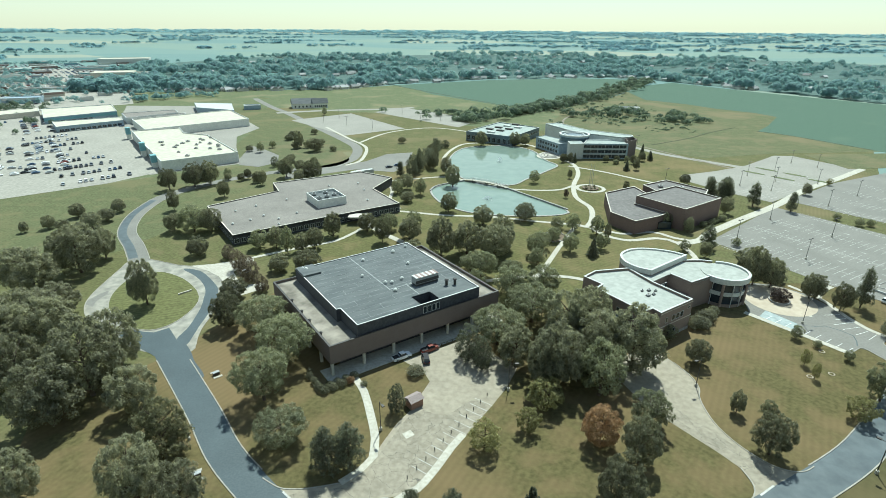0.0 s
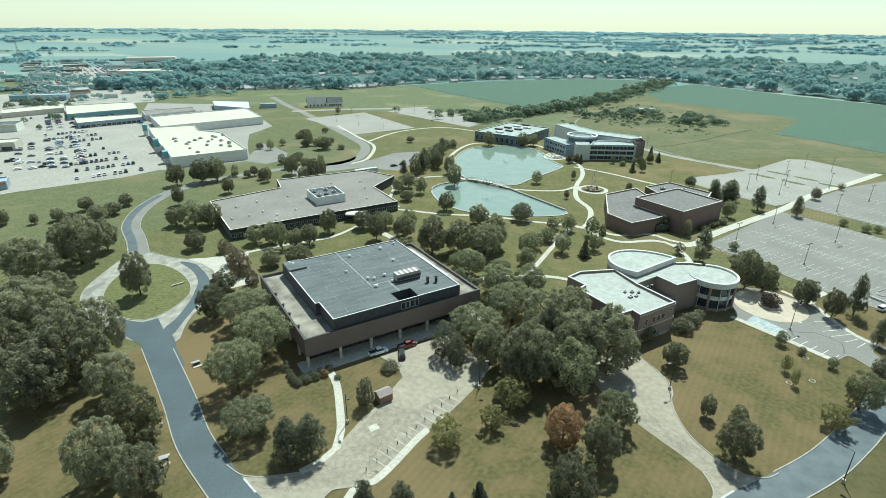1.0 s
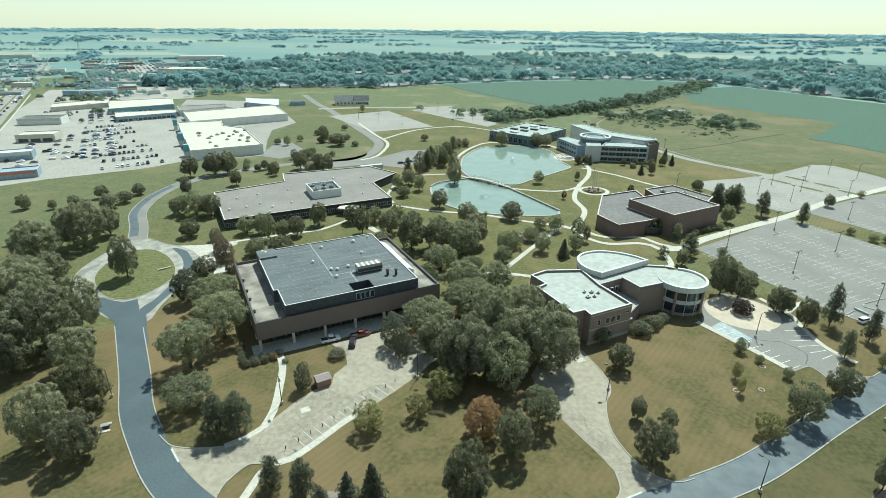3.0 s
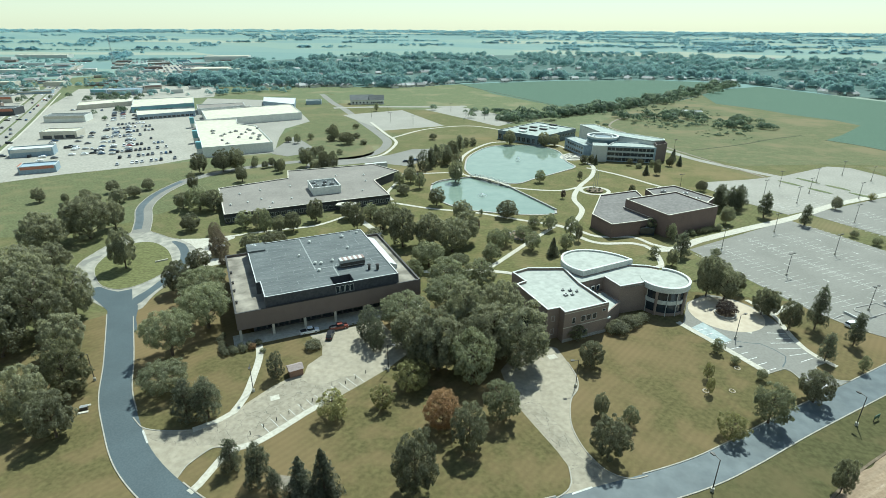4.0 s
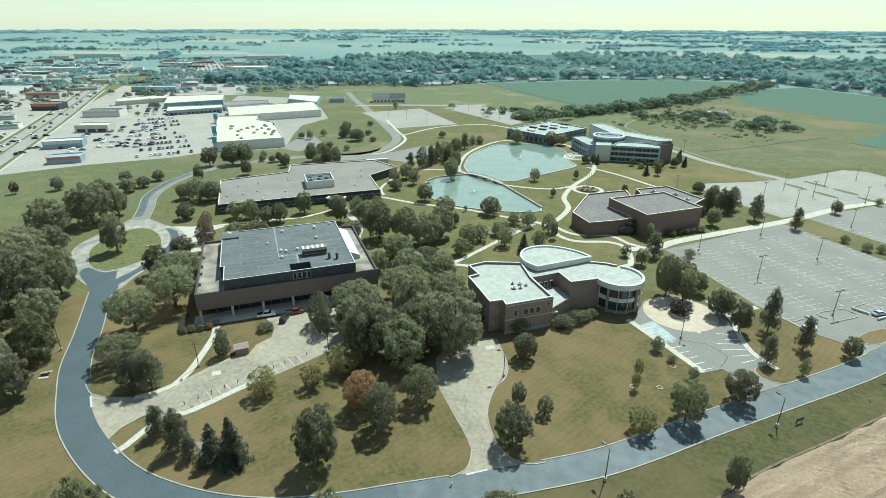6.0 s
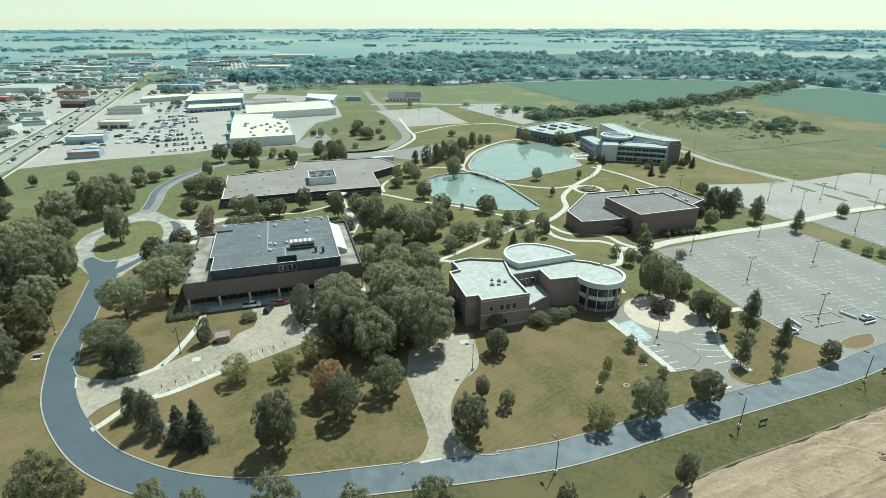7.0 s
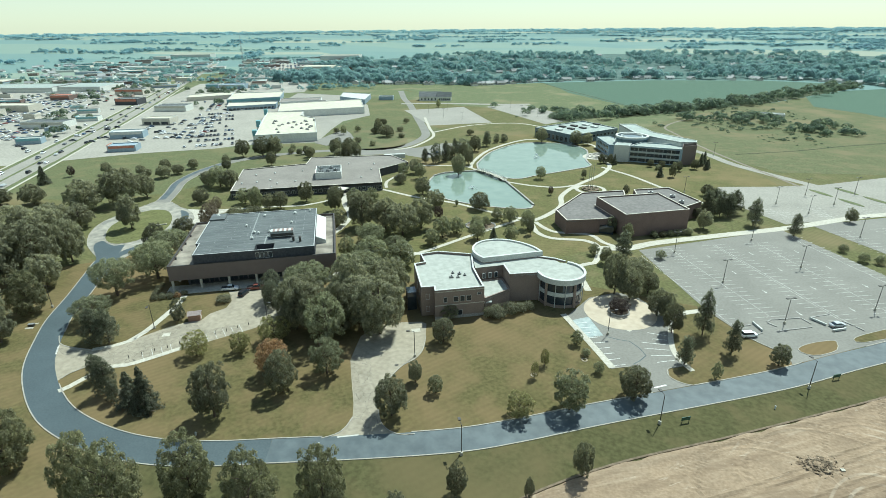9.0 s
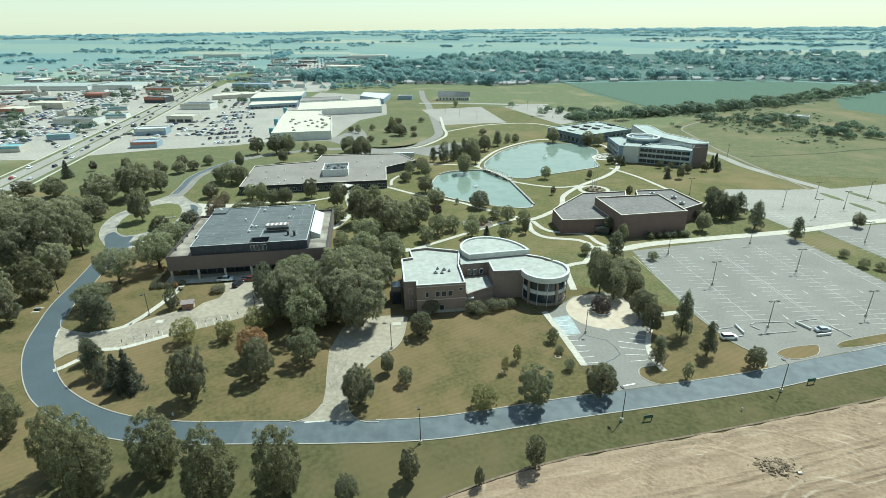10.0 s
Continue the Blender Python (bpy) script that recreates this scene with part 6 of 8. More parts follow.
park(1, 149.9, 154.4, 28)
park(2, 174.4, 170.4, 31)
tagged(park(8, -10.2, 120.6, 34, 0.2), "white pickup truck parked by the brick hall")
tagged(park(10, -2.6, 124.6, 34, 0.08), "red pickup truck parked by the terrace")
tagged(park(3, -3.6, 120.0, 100, 0.08), "dark sport utility car parked on the cracked driveway")
park(4, -33, 333, 30)
park(6, -28, 338, 30)
park(2, -71.5, 174.5, 70, 0.1)
rng = random.Random(5)
for row in range(9):
    ox, oy = -188 - 14.2 * row, 312 + 15.2 * row
    for k in range(13):
        if rng.random() < (0.66 if row < 4 else 0.5):
            x, y = ox - k * 2.9 * 0.72, oy - k * 2.9 * 0.66
            park(rng.randrange(10), x, y, MT + 90 + (0 if rng.random() < 0.5 else 180) + rng.uniform(-3, 3), 0.11, False)
for k in range(110):
    x, y = rng.choice([(-300, 330), (-350, 300), (-420, 330), (-470, 400), (-380, 470), (-550, 410), (-420, 270), (-340, 250), (-600, 500), (-640, 420), (-520, 340), (-700, 480), (-420, 540), (-300, 300)])
    park(rng.randrange(10), x + rng.uniform(-55, 55), y + rng.uniform(-30, 30), rng.choice([MT, MT + 90]) + rng.uniform(-4, 4), 0.11, False)
for k in range(26):
    s = rng.uniform(0.02, 0.45)
    i = int(s * len(HW))
    p = Vector(HW[i])
    w = (Vector(HW[i + 1]) - p).normalized()
    d = rng.choice([-7.5, -4, 4, 7.5])
    q = p + Vector((-w.y, w.x)) * d
    tagged(park(rng.randrange(10), q.x, q.y, math.degrees(math.atan2(w.y, w.x)) + (180 if d > 0 else 0), 0.17, False), group="cars on the highway")
FAR_CARS = material("far_car_paints", (0.6, 0.6, 0.58), (0.65, 0.65, 0.63), 0.5, 0.35, spec=0.5)
_ft = FAR_CARS.node_tree
_fg = _ft.nodes.new("ShaderNodeNewGeometry")
_fr = _ft.nodes.new("ShaderNodeValToRGB")
_fr.color_ramp.interpolation = "CONSTANT"
for i, (p, c) in enumerate(((0.0, (0.7, 0.7, 0.68)), (0.26, (0.38, 0.40, 0.40)), (0.42, (0.03, 0.03, 0.035)), (0.62, (0.13, 0.14, 0.15)), (0.78, (0.05, 0.09, 0.16)), (0.96, (0.22, 0.05, 0.04)))):
    e = _fr.color_ramp.elements[i] if i < 2 else _fr.color_ramp.elements.new(p)
    e.position, e.color = p, (*c, 1)
_ft.links.new(_fg.outputs["Random Per Island"], _fr.inputs[0])
_ft.links.new(_fr.outputs[0], _ft.nodes["Principled BSDF"].inputs["Base Color"])


def far_cars(label, rows):
    """Many far cars in one mesh: body and cabin lofted as one closed shell each."""
    side = ((-2.2, 0.35), (2.2, 0.35), (2.2, 0.85), (1.2, 0.95), (0.6, 1.45), (-1.1, 1.45), (-1.8, 0.95), (-2.2, 0.9))
    V, F = [], []
    for x, y, z, turn in rows:
        c, s = math.cos(radians(turn)), math.sin(radians(turn))
        o = len(V)
        for w in (-0.9, 0.9):
            for u, h in side:
                ww = w * (0.8 if h > 1.2 else 1)
                V.append((x + u * c - ww * s, y + u * s + ww * c, z + h))
        n = len(side)
        F.append([o + i for i in range(n)])
        F.append([o + n + i for i in reversed(range(n))])
        F += [[o + (i + 1) % n, o + i, o + n + i, o + n + (i + 1) % n] for i in range(n)]
    ob = new("parked_cars", mesh_from("parked_cars", V, F, FAR_CARS))
    return tagged(ob, label, "cars", kind="stuff")


cr = random.Random(23)
rows = []
for along, beside, long, deep, share in ((60, -95, 130, 60, 0.22), (215, -150, 90, 80, 0.35), (40, 45, 120, 60, 0.5), (170, 60, 150, 90, 0.45), (70, 130, 160, 90, 0.35), (330, 50, 160, 120, 0.4), (250, 190, 180, 130, 0.4), (80, 250, 200, 140, 0.3), (360, 300, 160, 110, 0.3), (520, 40, 160, 120, 0.4), (430, -100, 120, 50, 0.5), (560, -140, 160, 90, 0.4), (700, 60, 200, 160, 0.35), (740, -220, 200, 160, 0.35), (950, 80, 220, 160, 0.3), (980, -220, 220, 160, 0.3)):
    for r in range(int(deep / 8.5)):
        full = share * cr.uniform(0.3, 1.7)
        for c in range(int(long / 3.0)):
            if cr.random() < full:
                x, y = by_highway(along + c * 3.0, beside + r * 8.5 + (1.2 if r % 2 else 0))
                if all(math.hypot(x - a, y - b) > 15 for a, b in TOWN_SPOTS):
                    rows.append((x + cr.gauss(0, 0.2), y + cr.gauss(0, 0.4), 0.1, cr.choice([38, 218]) + cr.gauss(0, 2)))
for _ in range(90):
    t = cr.uniform(0, 1)
    lane = cr.choice([-7.6, -4.2, 4.2, 7.6])
    i = min(int(t ** 0.7 * (len(HW) - 2)), len(HW) - 2)
    (ax, ay), (bx, by) = HW[i], HW[i + 1]
    w = Vector((bx - ax, by - ay)).normalized()
    f = cr.random()
    rows.append((ax + (bx - ax) * f - w.y * lane, ay + (by - ay) * f + w.x * lane, 0.16, math.degrees(math.atan2(w.y, w.x))))
far_cars("rows of small parked and passing cars in the town", rows)


# ---- trees ----
def quads_mesh(name, centres, normals, sizes, mat, rs):
    """Many small leaf clumps as bent quads."""
    n = len(centres)
    a = np.cross(normals, rs.normal(size=(n, 3)))
    a /= np.linalg.norm(a, axis=1, keepdims=True) + 1e-9
    b = np.cross(normals, a)
    s = sizes[:, None]
    v = np.empty((n, 4, 3))
    v[:, 0], v[:, 1], v[:, 2], v[:, 3] = centres - a * s, centres - b * s * 0.7, centres + a * s, centres + b * s * 0.7
    v[:, 0] -= normals * s * 0.35
    v[:, 2] -= normals * s * 0.35
    me = bpy.data.meshes.new(name)
    me.vertices.add(n * 4)
    me.vertices.foreach_set("co", v.reshape(-1))
    me.loops.add(n * 6)
    idx = np.arange(n)[:, None] * 4 + np.array([[0, 1, 2, 0, 2, 3]])
    me.loops.foreach_set("vertex_index", idx.reshape(-1).astype(np.int32))
    me.polygons.add(n * 2)
    me.polygons.foreach_set("loop_start", (np.arange(n * 2) * 3).astype(np.int32))
    me.polygons.foreach_set("loop_total", np.full(n * 2, 3, np.int32))
    me.materials.append(mat)
    me.update(calc_edges=True)
    return me


def lobes_cloud(rs, lobes, n, size, squash=0.85, fill=0.3):
    """Leaves in tufts at the twig ends of overlapping lobes (x, y, z, r): places, ways, sizes."""
    lob = np.array(lobes)
    w = lob[:, 3] ** 2
    k = 6
    m = n // k
    pick = rs.choice(len(lob), m, p=w / w.sum())
    d = rs.normal(size=(m, 3))
    d /= np.linalg.norm(d, axis=1, keepdims=True)
    rad = lob[pick, 3] * (1 - fill * rs.random(m) ** 2) * (0.86 + 0.36 * rs.random(m) ** 1.5)
    c = lob[pick, :3] + d * rad[:, None] * np.array([1, 1, squash])
    keep = np.ones(m, bool)
    for x, y, z, r in lobes:
        q = (c - (x, y, z)) / (1, 1, squash)
        keep &= (q ** 2).sum(1) > (r * 0.64) ** 2
    c, d = np.repeat(c[keep], k, 0), np.repeat(d[keep], k, 0)
    c += rs.normal(size=c.shape) * size * np.array([1.25, 1.25, 0.8])
    nn = d + rs.normal(size=d.shape) * 0.7
    nn[:, 2] += 0.6
    nn /= np.linalg.norm(nn, axis=1, keepdims=True)
    return c, nn, size * (0.5 + 0.8 * rs.random(len(c)))


def sub_lobes(rs, lobes, k=6, out=0.8, size=0.38):
    """Adds smaller bumps to the skin of each lobe."""
    more = list(lobes)
    for x, y, z, r in lobes:
        for _ in range(k):
            d = rs.normal(size=3)
            d /= np.linalg.norm(d)
            d[2] = abs(d[2]) * 0.9 - 0.15
            more.append((x + d[0] * r * out, y + d[1] * r * out, z + d[2] * r * out, r * size * rs.uniform(0.5, 1.4)))
    return more


FORMS = {"round": (0.47, 0.97, 1.0), "egg": (0.36, 1.0, 1.0), "spread": (0.60, 0.86, 1.05), "open": (0.50, 1.0, 0.95)}


def broadleaf(seed, leaf, label, n=16000, leaf_size=0.0165, group="campus trees", name="tree", clear=0.05, form="round", gap=-0.22, rough=1.0, masses=120):
    """A tree 1 m high and 1 m wide, to be scaled: trunk, limbs, and an uneven crown of leaf sprays with gaps."""
    rs = np.random.RandomState(seed)
    t = thing(name, label, "tree", pose(0, 0, -60), group)
    bm = bmesh.new()
    tube(bm, (0, 0, 0), (0.01, 0.0, max(clear, 0.06) * 1.3), 0.036, 0.026, 8)
    tube(bm, (0.01, 0, max(clear, 0.06) * 1.3), (0.0, 0.01, 0.80), 0.026, 0.006, 7)
    mid, top, wide = FORMS[form]
    k = 12 + seed % 4
    for i in range(k):
        a = 2.4 * i + rs.uniform(-0.4, 0.4)
        z = clear + 0.12 + (top - clear - 0.3) * i / k
        rr = 0.40 * wide * (1 - 0.5 * abs(z - mid))
        tube(bm, (0, 0, max(clear, z - 0.12)), (rr * math.cos(a), rr * math.sin(a), z + 0.10), 0.013, 0.003, 5)
    part("trunk", bm, BARK, t)
    # leaf masses at the limb ends: lit on top, dark below, with gaps between them
    clumps = []
    o = Vector((seed * 3.7, 0, 0))
    for i in range(masses):
        z = 1 - 1.86 * (i + 0.5) / masses
        a = i * 2.39996 + rs.uniform(-0.3, 0.3)
        q = Vector((math.sqrt(max(0, 1 - z * z)) * math.cos(a), math.sqrt(max(0, 1 - z * z)) * math.sin(a), z))
        if noise.noise(q * 2.6 + o * 2) < gap * 1.25:
            continue
        r = 0.84 + rough * (0.20 * noise.noise(q * 1.4 - o) + 0.16 * noise.noise(q * 3.4 + o)) + rs.uniform(-0.07, 0.07)
        clumps.append((q, r, rs.uniform(0.072, 0.122) * (60 / masses) ** 0.35 * 1.12))
    for i in range(masses // 4):
        q = Vector(rs.normal(size=3)).normalized()
        clumps.append((q, rs.uniform(0.35, 0.62), rs.uniform(0.10, 0.15)))
    each = n // len(clumps)
    C, W = [], []
    for q, r, size in clumps:
        mid_at = np.array((0.5 * wide * r * q.x, 0.5 * wide * r * q.y, mid + r * q.z * ((top - mid) if q.z > 0 else (mid - clear) * 0.95)))
        d = rs.normal(size=(each, 3)) + np.array((q.x, q.y, q.z + 0.5)) * 0.75
        d /= np.linalg.norm(d, axis=1, keepdims=True)
        reach = size * (1 - 0.4 * rs.random((each, 1)) ** 2) * rs.uniform(0.8, 1.25, size=(each, 1))
        C.append(mid_at + d * reach * np.array((1.0, 1.0, 0.82)))
        W.append(d)
    c, w = np.concatenate(C), np.concatenate(W)
    c[:, 2] = np.maximum(c[:, 2], clear * 0.7)
    nn = w + rs.normal(size=w.shape) * 0.5
    nn[:, 2] += 0.35
    nn /= np.linalg.norm(nn, axis=1, keepdims=True)
    o = new("crown", quads_mesh("crown", c, nn, leaf_size * (0.5 + 0.8 * rs.random(len(c))), leaf, rs))
    o.parent = t
    return t


def pine(seed, leaf, label, n=9000, leaf_size=0.019, group="conifers"):
    """A ragged pine: tiers of clumped boughs on a straight trunk."""
    rs = np.random.RandomState(seed)
    t = thing("pine", label, "tree", pose(0, 0, -60), group)
    bm = bmesh.new()
    tube(bm, (0, 0, 0), (0.01, 0, 0.95), 0.034, 0.006, 7)
    lobes = [(0, 0, 0.93, 0.07), (0, 0, 0.82, 0.12)]
    for tier in range(5):
        z = 0.2 + tier * 0.145
        reach = (0.38, 0.36, 0.31, 0.25, 0.16)[tier]
        k = 6 - (tier > 2)
        for i in range(k):
            a = 2 * math.pi * i / k + tier * 0.7 + rs.uniform(-0.35, 0.35)
            rr = reach * rs.uniform(0.7, 1.1)
            zz = z + rs.uniform(-0.05, 0.06)
            lobes.append((rr * math.cos(a), rr * math.sin(a), zz, rs.uniform(0.09, 0.14)))
            tube(bm, (0, 0, zz - 0.06), (rr * math.cos(a), rr * math.sin(a), zz), 0.011, 0.004, 5)
        lobes.append((0, 0, z + 0.05, reach * 0.55))
    part("trunk", bm, BARK, t)
    c, nn, s = lobes_cloud(rs, sub_lobes(rs, lobes, 3), n, leaf_size, 0.8)
    o = new("crown", quads_mesh("crown", c, nn, s, leaf, rs))
    o.parent = t
    return t


def conifer(seed, leaf, label, n=2600, leaf_size=0.030, group="conifers", ragged=0.12, clear=0.04):
    rs = np.random.RandomState(seed)
    t = thing("conifer", label, "tree", pose(0, 0, -60), group)
    bm = bmesh.new()
    tube(bm, (0, 0, 0), (0, 0, 0.97), 0.03, 0.004, 7)
    boughs = 120
    up = clear + (0.97 - clear) * (np.arange(boughs) + rs.uniform(0, 1, boughs)) / boughs
    turn = np.arange(boughs) * 2.39996 + rs.normal(size=boughs) * 0.35
    reach = 0.5 * ((1 - up) / (1 - clear)) ** 0.8 * rs.uniform(1 - 3.2 * ragged, 1 + 1.2 * ragged, boughs) + 0.02
    pick = rs.choice(boughs, n, p=(reach + 0.05) / (reach + 0.05).sum())
    along = np.sqrt(rs.random(n))
    a = turn[pick] + rs.normal(size=n) * 0.16
    r = reach[pick] * along
    c = np.stack([r * np.cos(a), r * np.sin(a), up[pick] - r * 0.22 + rs.normal(size=n) * 0.014], 1)
    nn = np.stack([np.cos(a) * 0.7, np.sin(a) * 0.7, np.full(n, 0.7)], 1) + rs.normal(size=(n, 3)) * 0.4
    nn /= np.linalg.norm(nn, axis=1, keepdims=True)
    for i in range(14):
        z, b = 0.1 + i * 0.055, i * 2.4
        q = 0.42 * (1 - z)
        tube(bm, (0, 0, z), (q * math.cos(b), q * math.sin(b), z - 0.02), 0.007, 0.002, 4)
    part("trunk", bm, BARK, t)
    o = new("crown", quads_mesh("crown", c, nn, leaf_size * (0.6 + 0.8 * rs.random(n)), leaf, rs))
    o.parent = t
    return t


def shrub(seed, leaf, label, n=2200, leaf_size=0.042, group="shrubs"):
    rs = np.random.RandomState(seed)
    t = thing("shrub", label, "shrub", pose(0, 0, -60), group)
    bm = bmesh.new()
    for i in range(5):
        a = i * 1.3
        tube(bm, (0.05 * math.cos(a), 0.05 * math.sin(a), 0), (0.25 * math.cos(a), 0.25 * math.sin(a), 0.6), 0.02, 0.006, 5)
    part("woody_base", bm, BARK, t)
    lobes = [(0, 0, 0.5, 0.42)] + [(0.2 * math.cos(i * 1.5), 0.2 * math.sin(i * 1.5), 0.4 + 0.1 * (i % 2), 0.3) for i in range(4)]
    c, nn, s = lobes_cloud(rs, lobes, n, leaf_size, 1.0)
    c[:, 2] = np.maximum(c[:, 2], 0.03)
    o = new("foliage", quads_mesh("foliage", c, nn, s, leaf, rs))
    o.parent = t
    return t


KINDS = {
    "o": [broadleaf(s, LEAF_OAK, "full round-crowned broadleaf tree on the lawn", form=("round", "open")[s % 2]) for s in (1, 2, 3, 4)],
    "e": [broadleaf(s, LEAF_EGG, "tall egg-shaped broadleaf tree beside the ring road", form="egg", clear=0.03, gap=-0.3) for s in (5, 6, 7)],
    "h": [broadleaf(s, LEAF_LIGHT, "wide flat-topped feathery tree on the lawn", 15000, 0.014, form="spread", clear=0.16, gap=-0.3, rough=0.8) for s in (8, 9)],
    "d": [broadleaf(s, LEAF_DARK, "dark dense broadleaf tree on the lawn", 15000, 0.016, clear=0.08) for s in (11, 12, 13)],
    "l": [broadleaf(s, LEAF_LIGHT, "light green broadleaf tree on the lawn", 7500, 0.019, form="open", clear=0.08, gap=-0.12) for s in (21, 22)],
    "y": [broadleaf(s, LEAF_YELLOW, "yellowing, thin-crowned tree on dry grass", 7000, 0.018, clear=0.04, gap=-0.10) for s in (31, 32)],
    "r": [broadleaf(41, LEAF_RUST, "rust-brown tree among green ones", 15000, 0.015, clear=0.03, gap=-0.4, rough=0.6)],
    "p": [broadleaf(51, LEAF_PURPLE, "dark purple-leaved small tree", 5000, 0.022)],
    "c": [conifer(s, NEEDLE, "dense dark green spruce on the lawn", 8000, 0.019) for s in (61, 62, 63)],
    "n": [pine(s, NEEDLE, "ragged dark pine beside the paving") for s in (71, 72, 73)],
    "j": [broadleaf(s, NEEDLE, "dense dark juniper with rounded tops on the lawn", 9000, 0.017, "conifers", "conifer", 0.0, "egg", -0.5, 0.8, 80) for s in (64, 65)],
    "q": [broadleaf(45, LEAF_BROWN, "small cone-shaped tree with bronze-brown leaves", 7000, 0.02, form="egg", clear=0.02, gap=-0.6, rough=0.7, masses=70)],
    "s": [shrub(s, LEAF_DARK, "rounded dark green shrub") for s in (81, 82)],
    "b": [shrub(91, LEAF_LIGHT, "loose light green bush")],
    "x": [shrub(92, LEAF_RUST, "rusty red rounded shrub")],
}
first_used = set()
tree_rng = random.Random(9)


def plant(kinds, rows, z=0.05):
    """Trees at (x, y, height, width); kinds gives one letter each."""
    for k, (x, y, h, w) in zip(kinds, rows):
        i = tree_rng.randrange(len(KINDS[k]))
        src = KINDS[k][i]
        m = pose(x, y, z + ground_rise(x, y), 0, 0, tree_rng.uniform(0, 360)) @ Matrix.Diagonal((w * 0.90, w * 0.90, h * 0.96, 1))
        if (k, i) not in first_used:
            first_used.add((k, i))
            src.matrix_basis = m
        else:
            o = copy_thing(src, Matrix.Identity(4))
            o.matrix_basis = m



# trees by area: (x, y, height, width)
plant("ooooooooooooooooooo", [(-131.3, 174.5, 20.5, 19.2), (-129.8, 187.3, 13.6, 10.8), (-138.2, 160.0, 16.7, 18.9), (-107.4, 122.8, 18.5, 16.7), (-114.9, 118.7, 17.3, 12.6), (-85.0, 104.6, 22.3, 18.7), (-103.2, 106.7, 17.2, 12.3), (-71.1, 98.4, 13.5, 11.7), (-57.2, 72.7, 16.5, 11.4), (-47.5, 70.2, 13.1, 9.7), (-79.8, 72.0, 13.2, 10.4), (-117.8, 142.9, 11.8, 13.9), (-158.0, 175.6, 9.0, 11.2), (-181.0, 214.8, 5.2, 4.4), (-173.8, 219.8, 6.6, 6.3), (-166.4, 217.8, 5.3, 6.2), (-170.3, 235.0, 7.0, 7.9), (-153.9, 229.7, 6.6, 8.2), (-155.8, 243.4, 6.6, 7.7)])
plant("o", [(-154.6, 220.0, 8.0, 10.0)])
plant("oddhhhlddolloodo", [(-94.9, 150.4, 16.7, 10.8), (-63.7, 137.2, 12.1, 10.4), (-68.5, 155.3, 8.0, 9.7), (-51.5, 133.5, 13.2, 15.6), (-40.9, 117.9, 16.2, 16.3), (-42.5, 103.1, 15.5, 14.1), (-108.1, 217.2, 12.5, 14.8), (-100.7, 217.3, 11.8, 11.1), (-95.4, 191.0, 8.2, 9.3), (-116.8, 217.1, 9.2, 8.6), (-60.5, 192.6, 12.0, 6.7), (-73.5, 198.3, 8.6, 9.2), (-66.6, 198.3, 9.9, 8.0), (-55.6, 195.5, 8.6, 6.8), (-51.0, 198.5, 9.9, 8.0), (-46.2, 212.6, 11.1, 8.5)])
plant("dldo", [(-32.2, 218.2, 9.3, 9.4), (-22.3, 219.8, 8.0, 8.8), (-49.2, 177.8, 8.7, 10.9), (-59.4, 176.7, 6.9, 8.6)])
plant("nnjjj", [(-23.1, 81, 11.6, 8.6), (-18.4, 82, 12.2, 8.6), (-9.9, 98.7, 8.5, 4.6), (8.2, 120.6, 11.5, 8.0), (11.6, 116.0, 10.6, 5.6)])
plant("eeeeennddryydddd", [(27.8, 42.3, 16.7, 8.9), (38.2, 41.3, 18.6, 11.1), (45.9, 51.0, 15.3, 10.3), (61.6, 50.3, 17.1, 10.9), (72.1, 57.2, 16.5, 9.7), (2.6, 66.0, 11.7, 6.8), (-4.8, 68.6, 8.4, 5.9), (33.3, 69.6, 15.8, 9.6), (42.0, 83.0, 12.6, 8.6), (35.2, 88.2, 10.8, 9.4), (10.0, 86.8, 8.2, 7.7), (20.2, 92.6, 7.0, 6.3), (93.1, 70.4, 8.2, 4.5), (114.5, 84.2, 9.5, 4.4), (106.1, 75.0, 5.3, 2.2), (85.1, 60.8, 7.3, 4.8)])
plant("doldlyldyyllldnnndlo", [(71.0, 85.6, 11.6, 8.6), (70.6, 98.8, 6.6, 4.1), (77.0, 97.0, 5.2, 4.4), (70.0, 118.6, 8.4, 7.2), (66.8, 131.4, 5.0, 6.2), (98.3, 96.4, 7.2, 7.2), (108.4, 103.4, 11.2, 9.9), (121.9, 113.3, 9.8, 8.3), (97.9, 112.0, 5.5, 2.2), (99.1, 118.2, 5.7, 2.7), (105.1, 131.6, 4.6, 4.0), (112.7, 120.4, 3.5, 3.2), (108.3, 126.9, 2.4, 2.8), (129.4, 148.0, 11.1, 6.5), (132.9, 132.7, 9.5, 5.6), (137.6, 150.2, 15.8, 6.7), (144.5, 142.5, 11.4, 5.7), (155.7, 141.6, 6.9, 5.5), (140.4, 129.0, 5.1, 3.1), (125.1, 156.8, 9.7, 7.7)])
plant("opddoo", [(116.2, 164.7, 12.2, 9.1), (114.0, 155.0, 5.0, 7.0), (121.4, 171.6, 8.7, 7.5), (127.5, 157.2, 9.1, 6.0), (116.7, 178.7, 9.7, 12.1), (111.2, 166.8, 16.4, 9.2)])
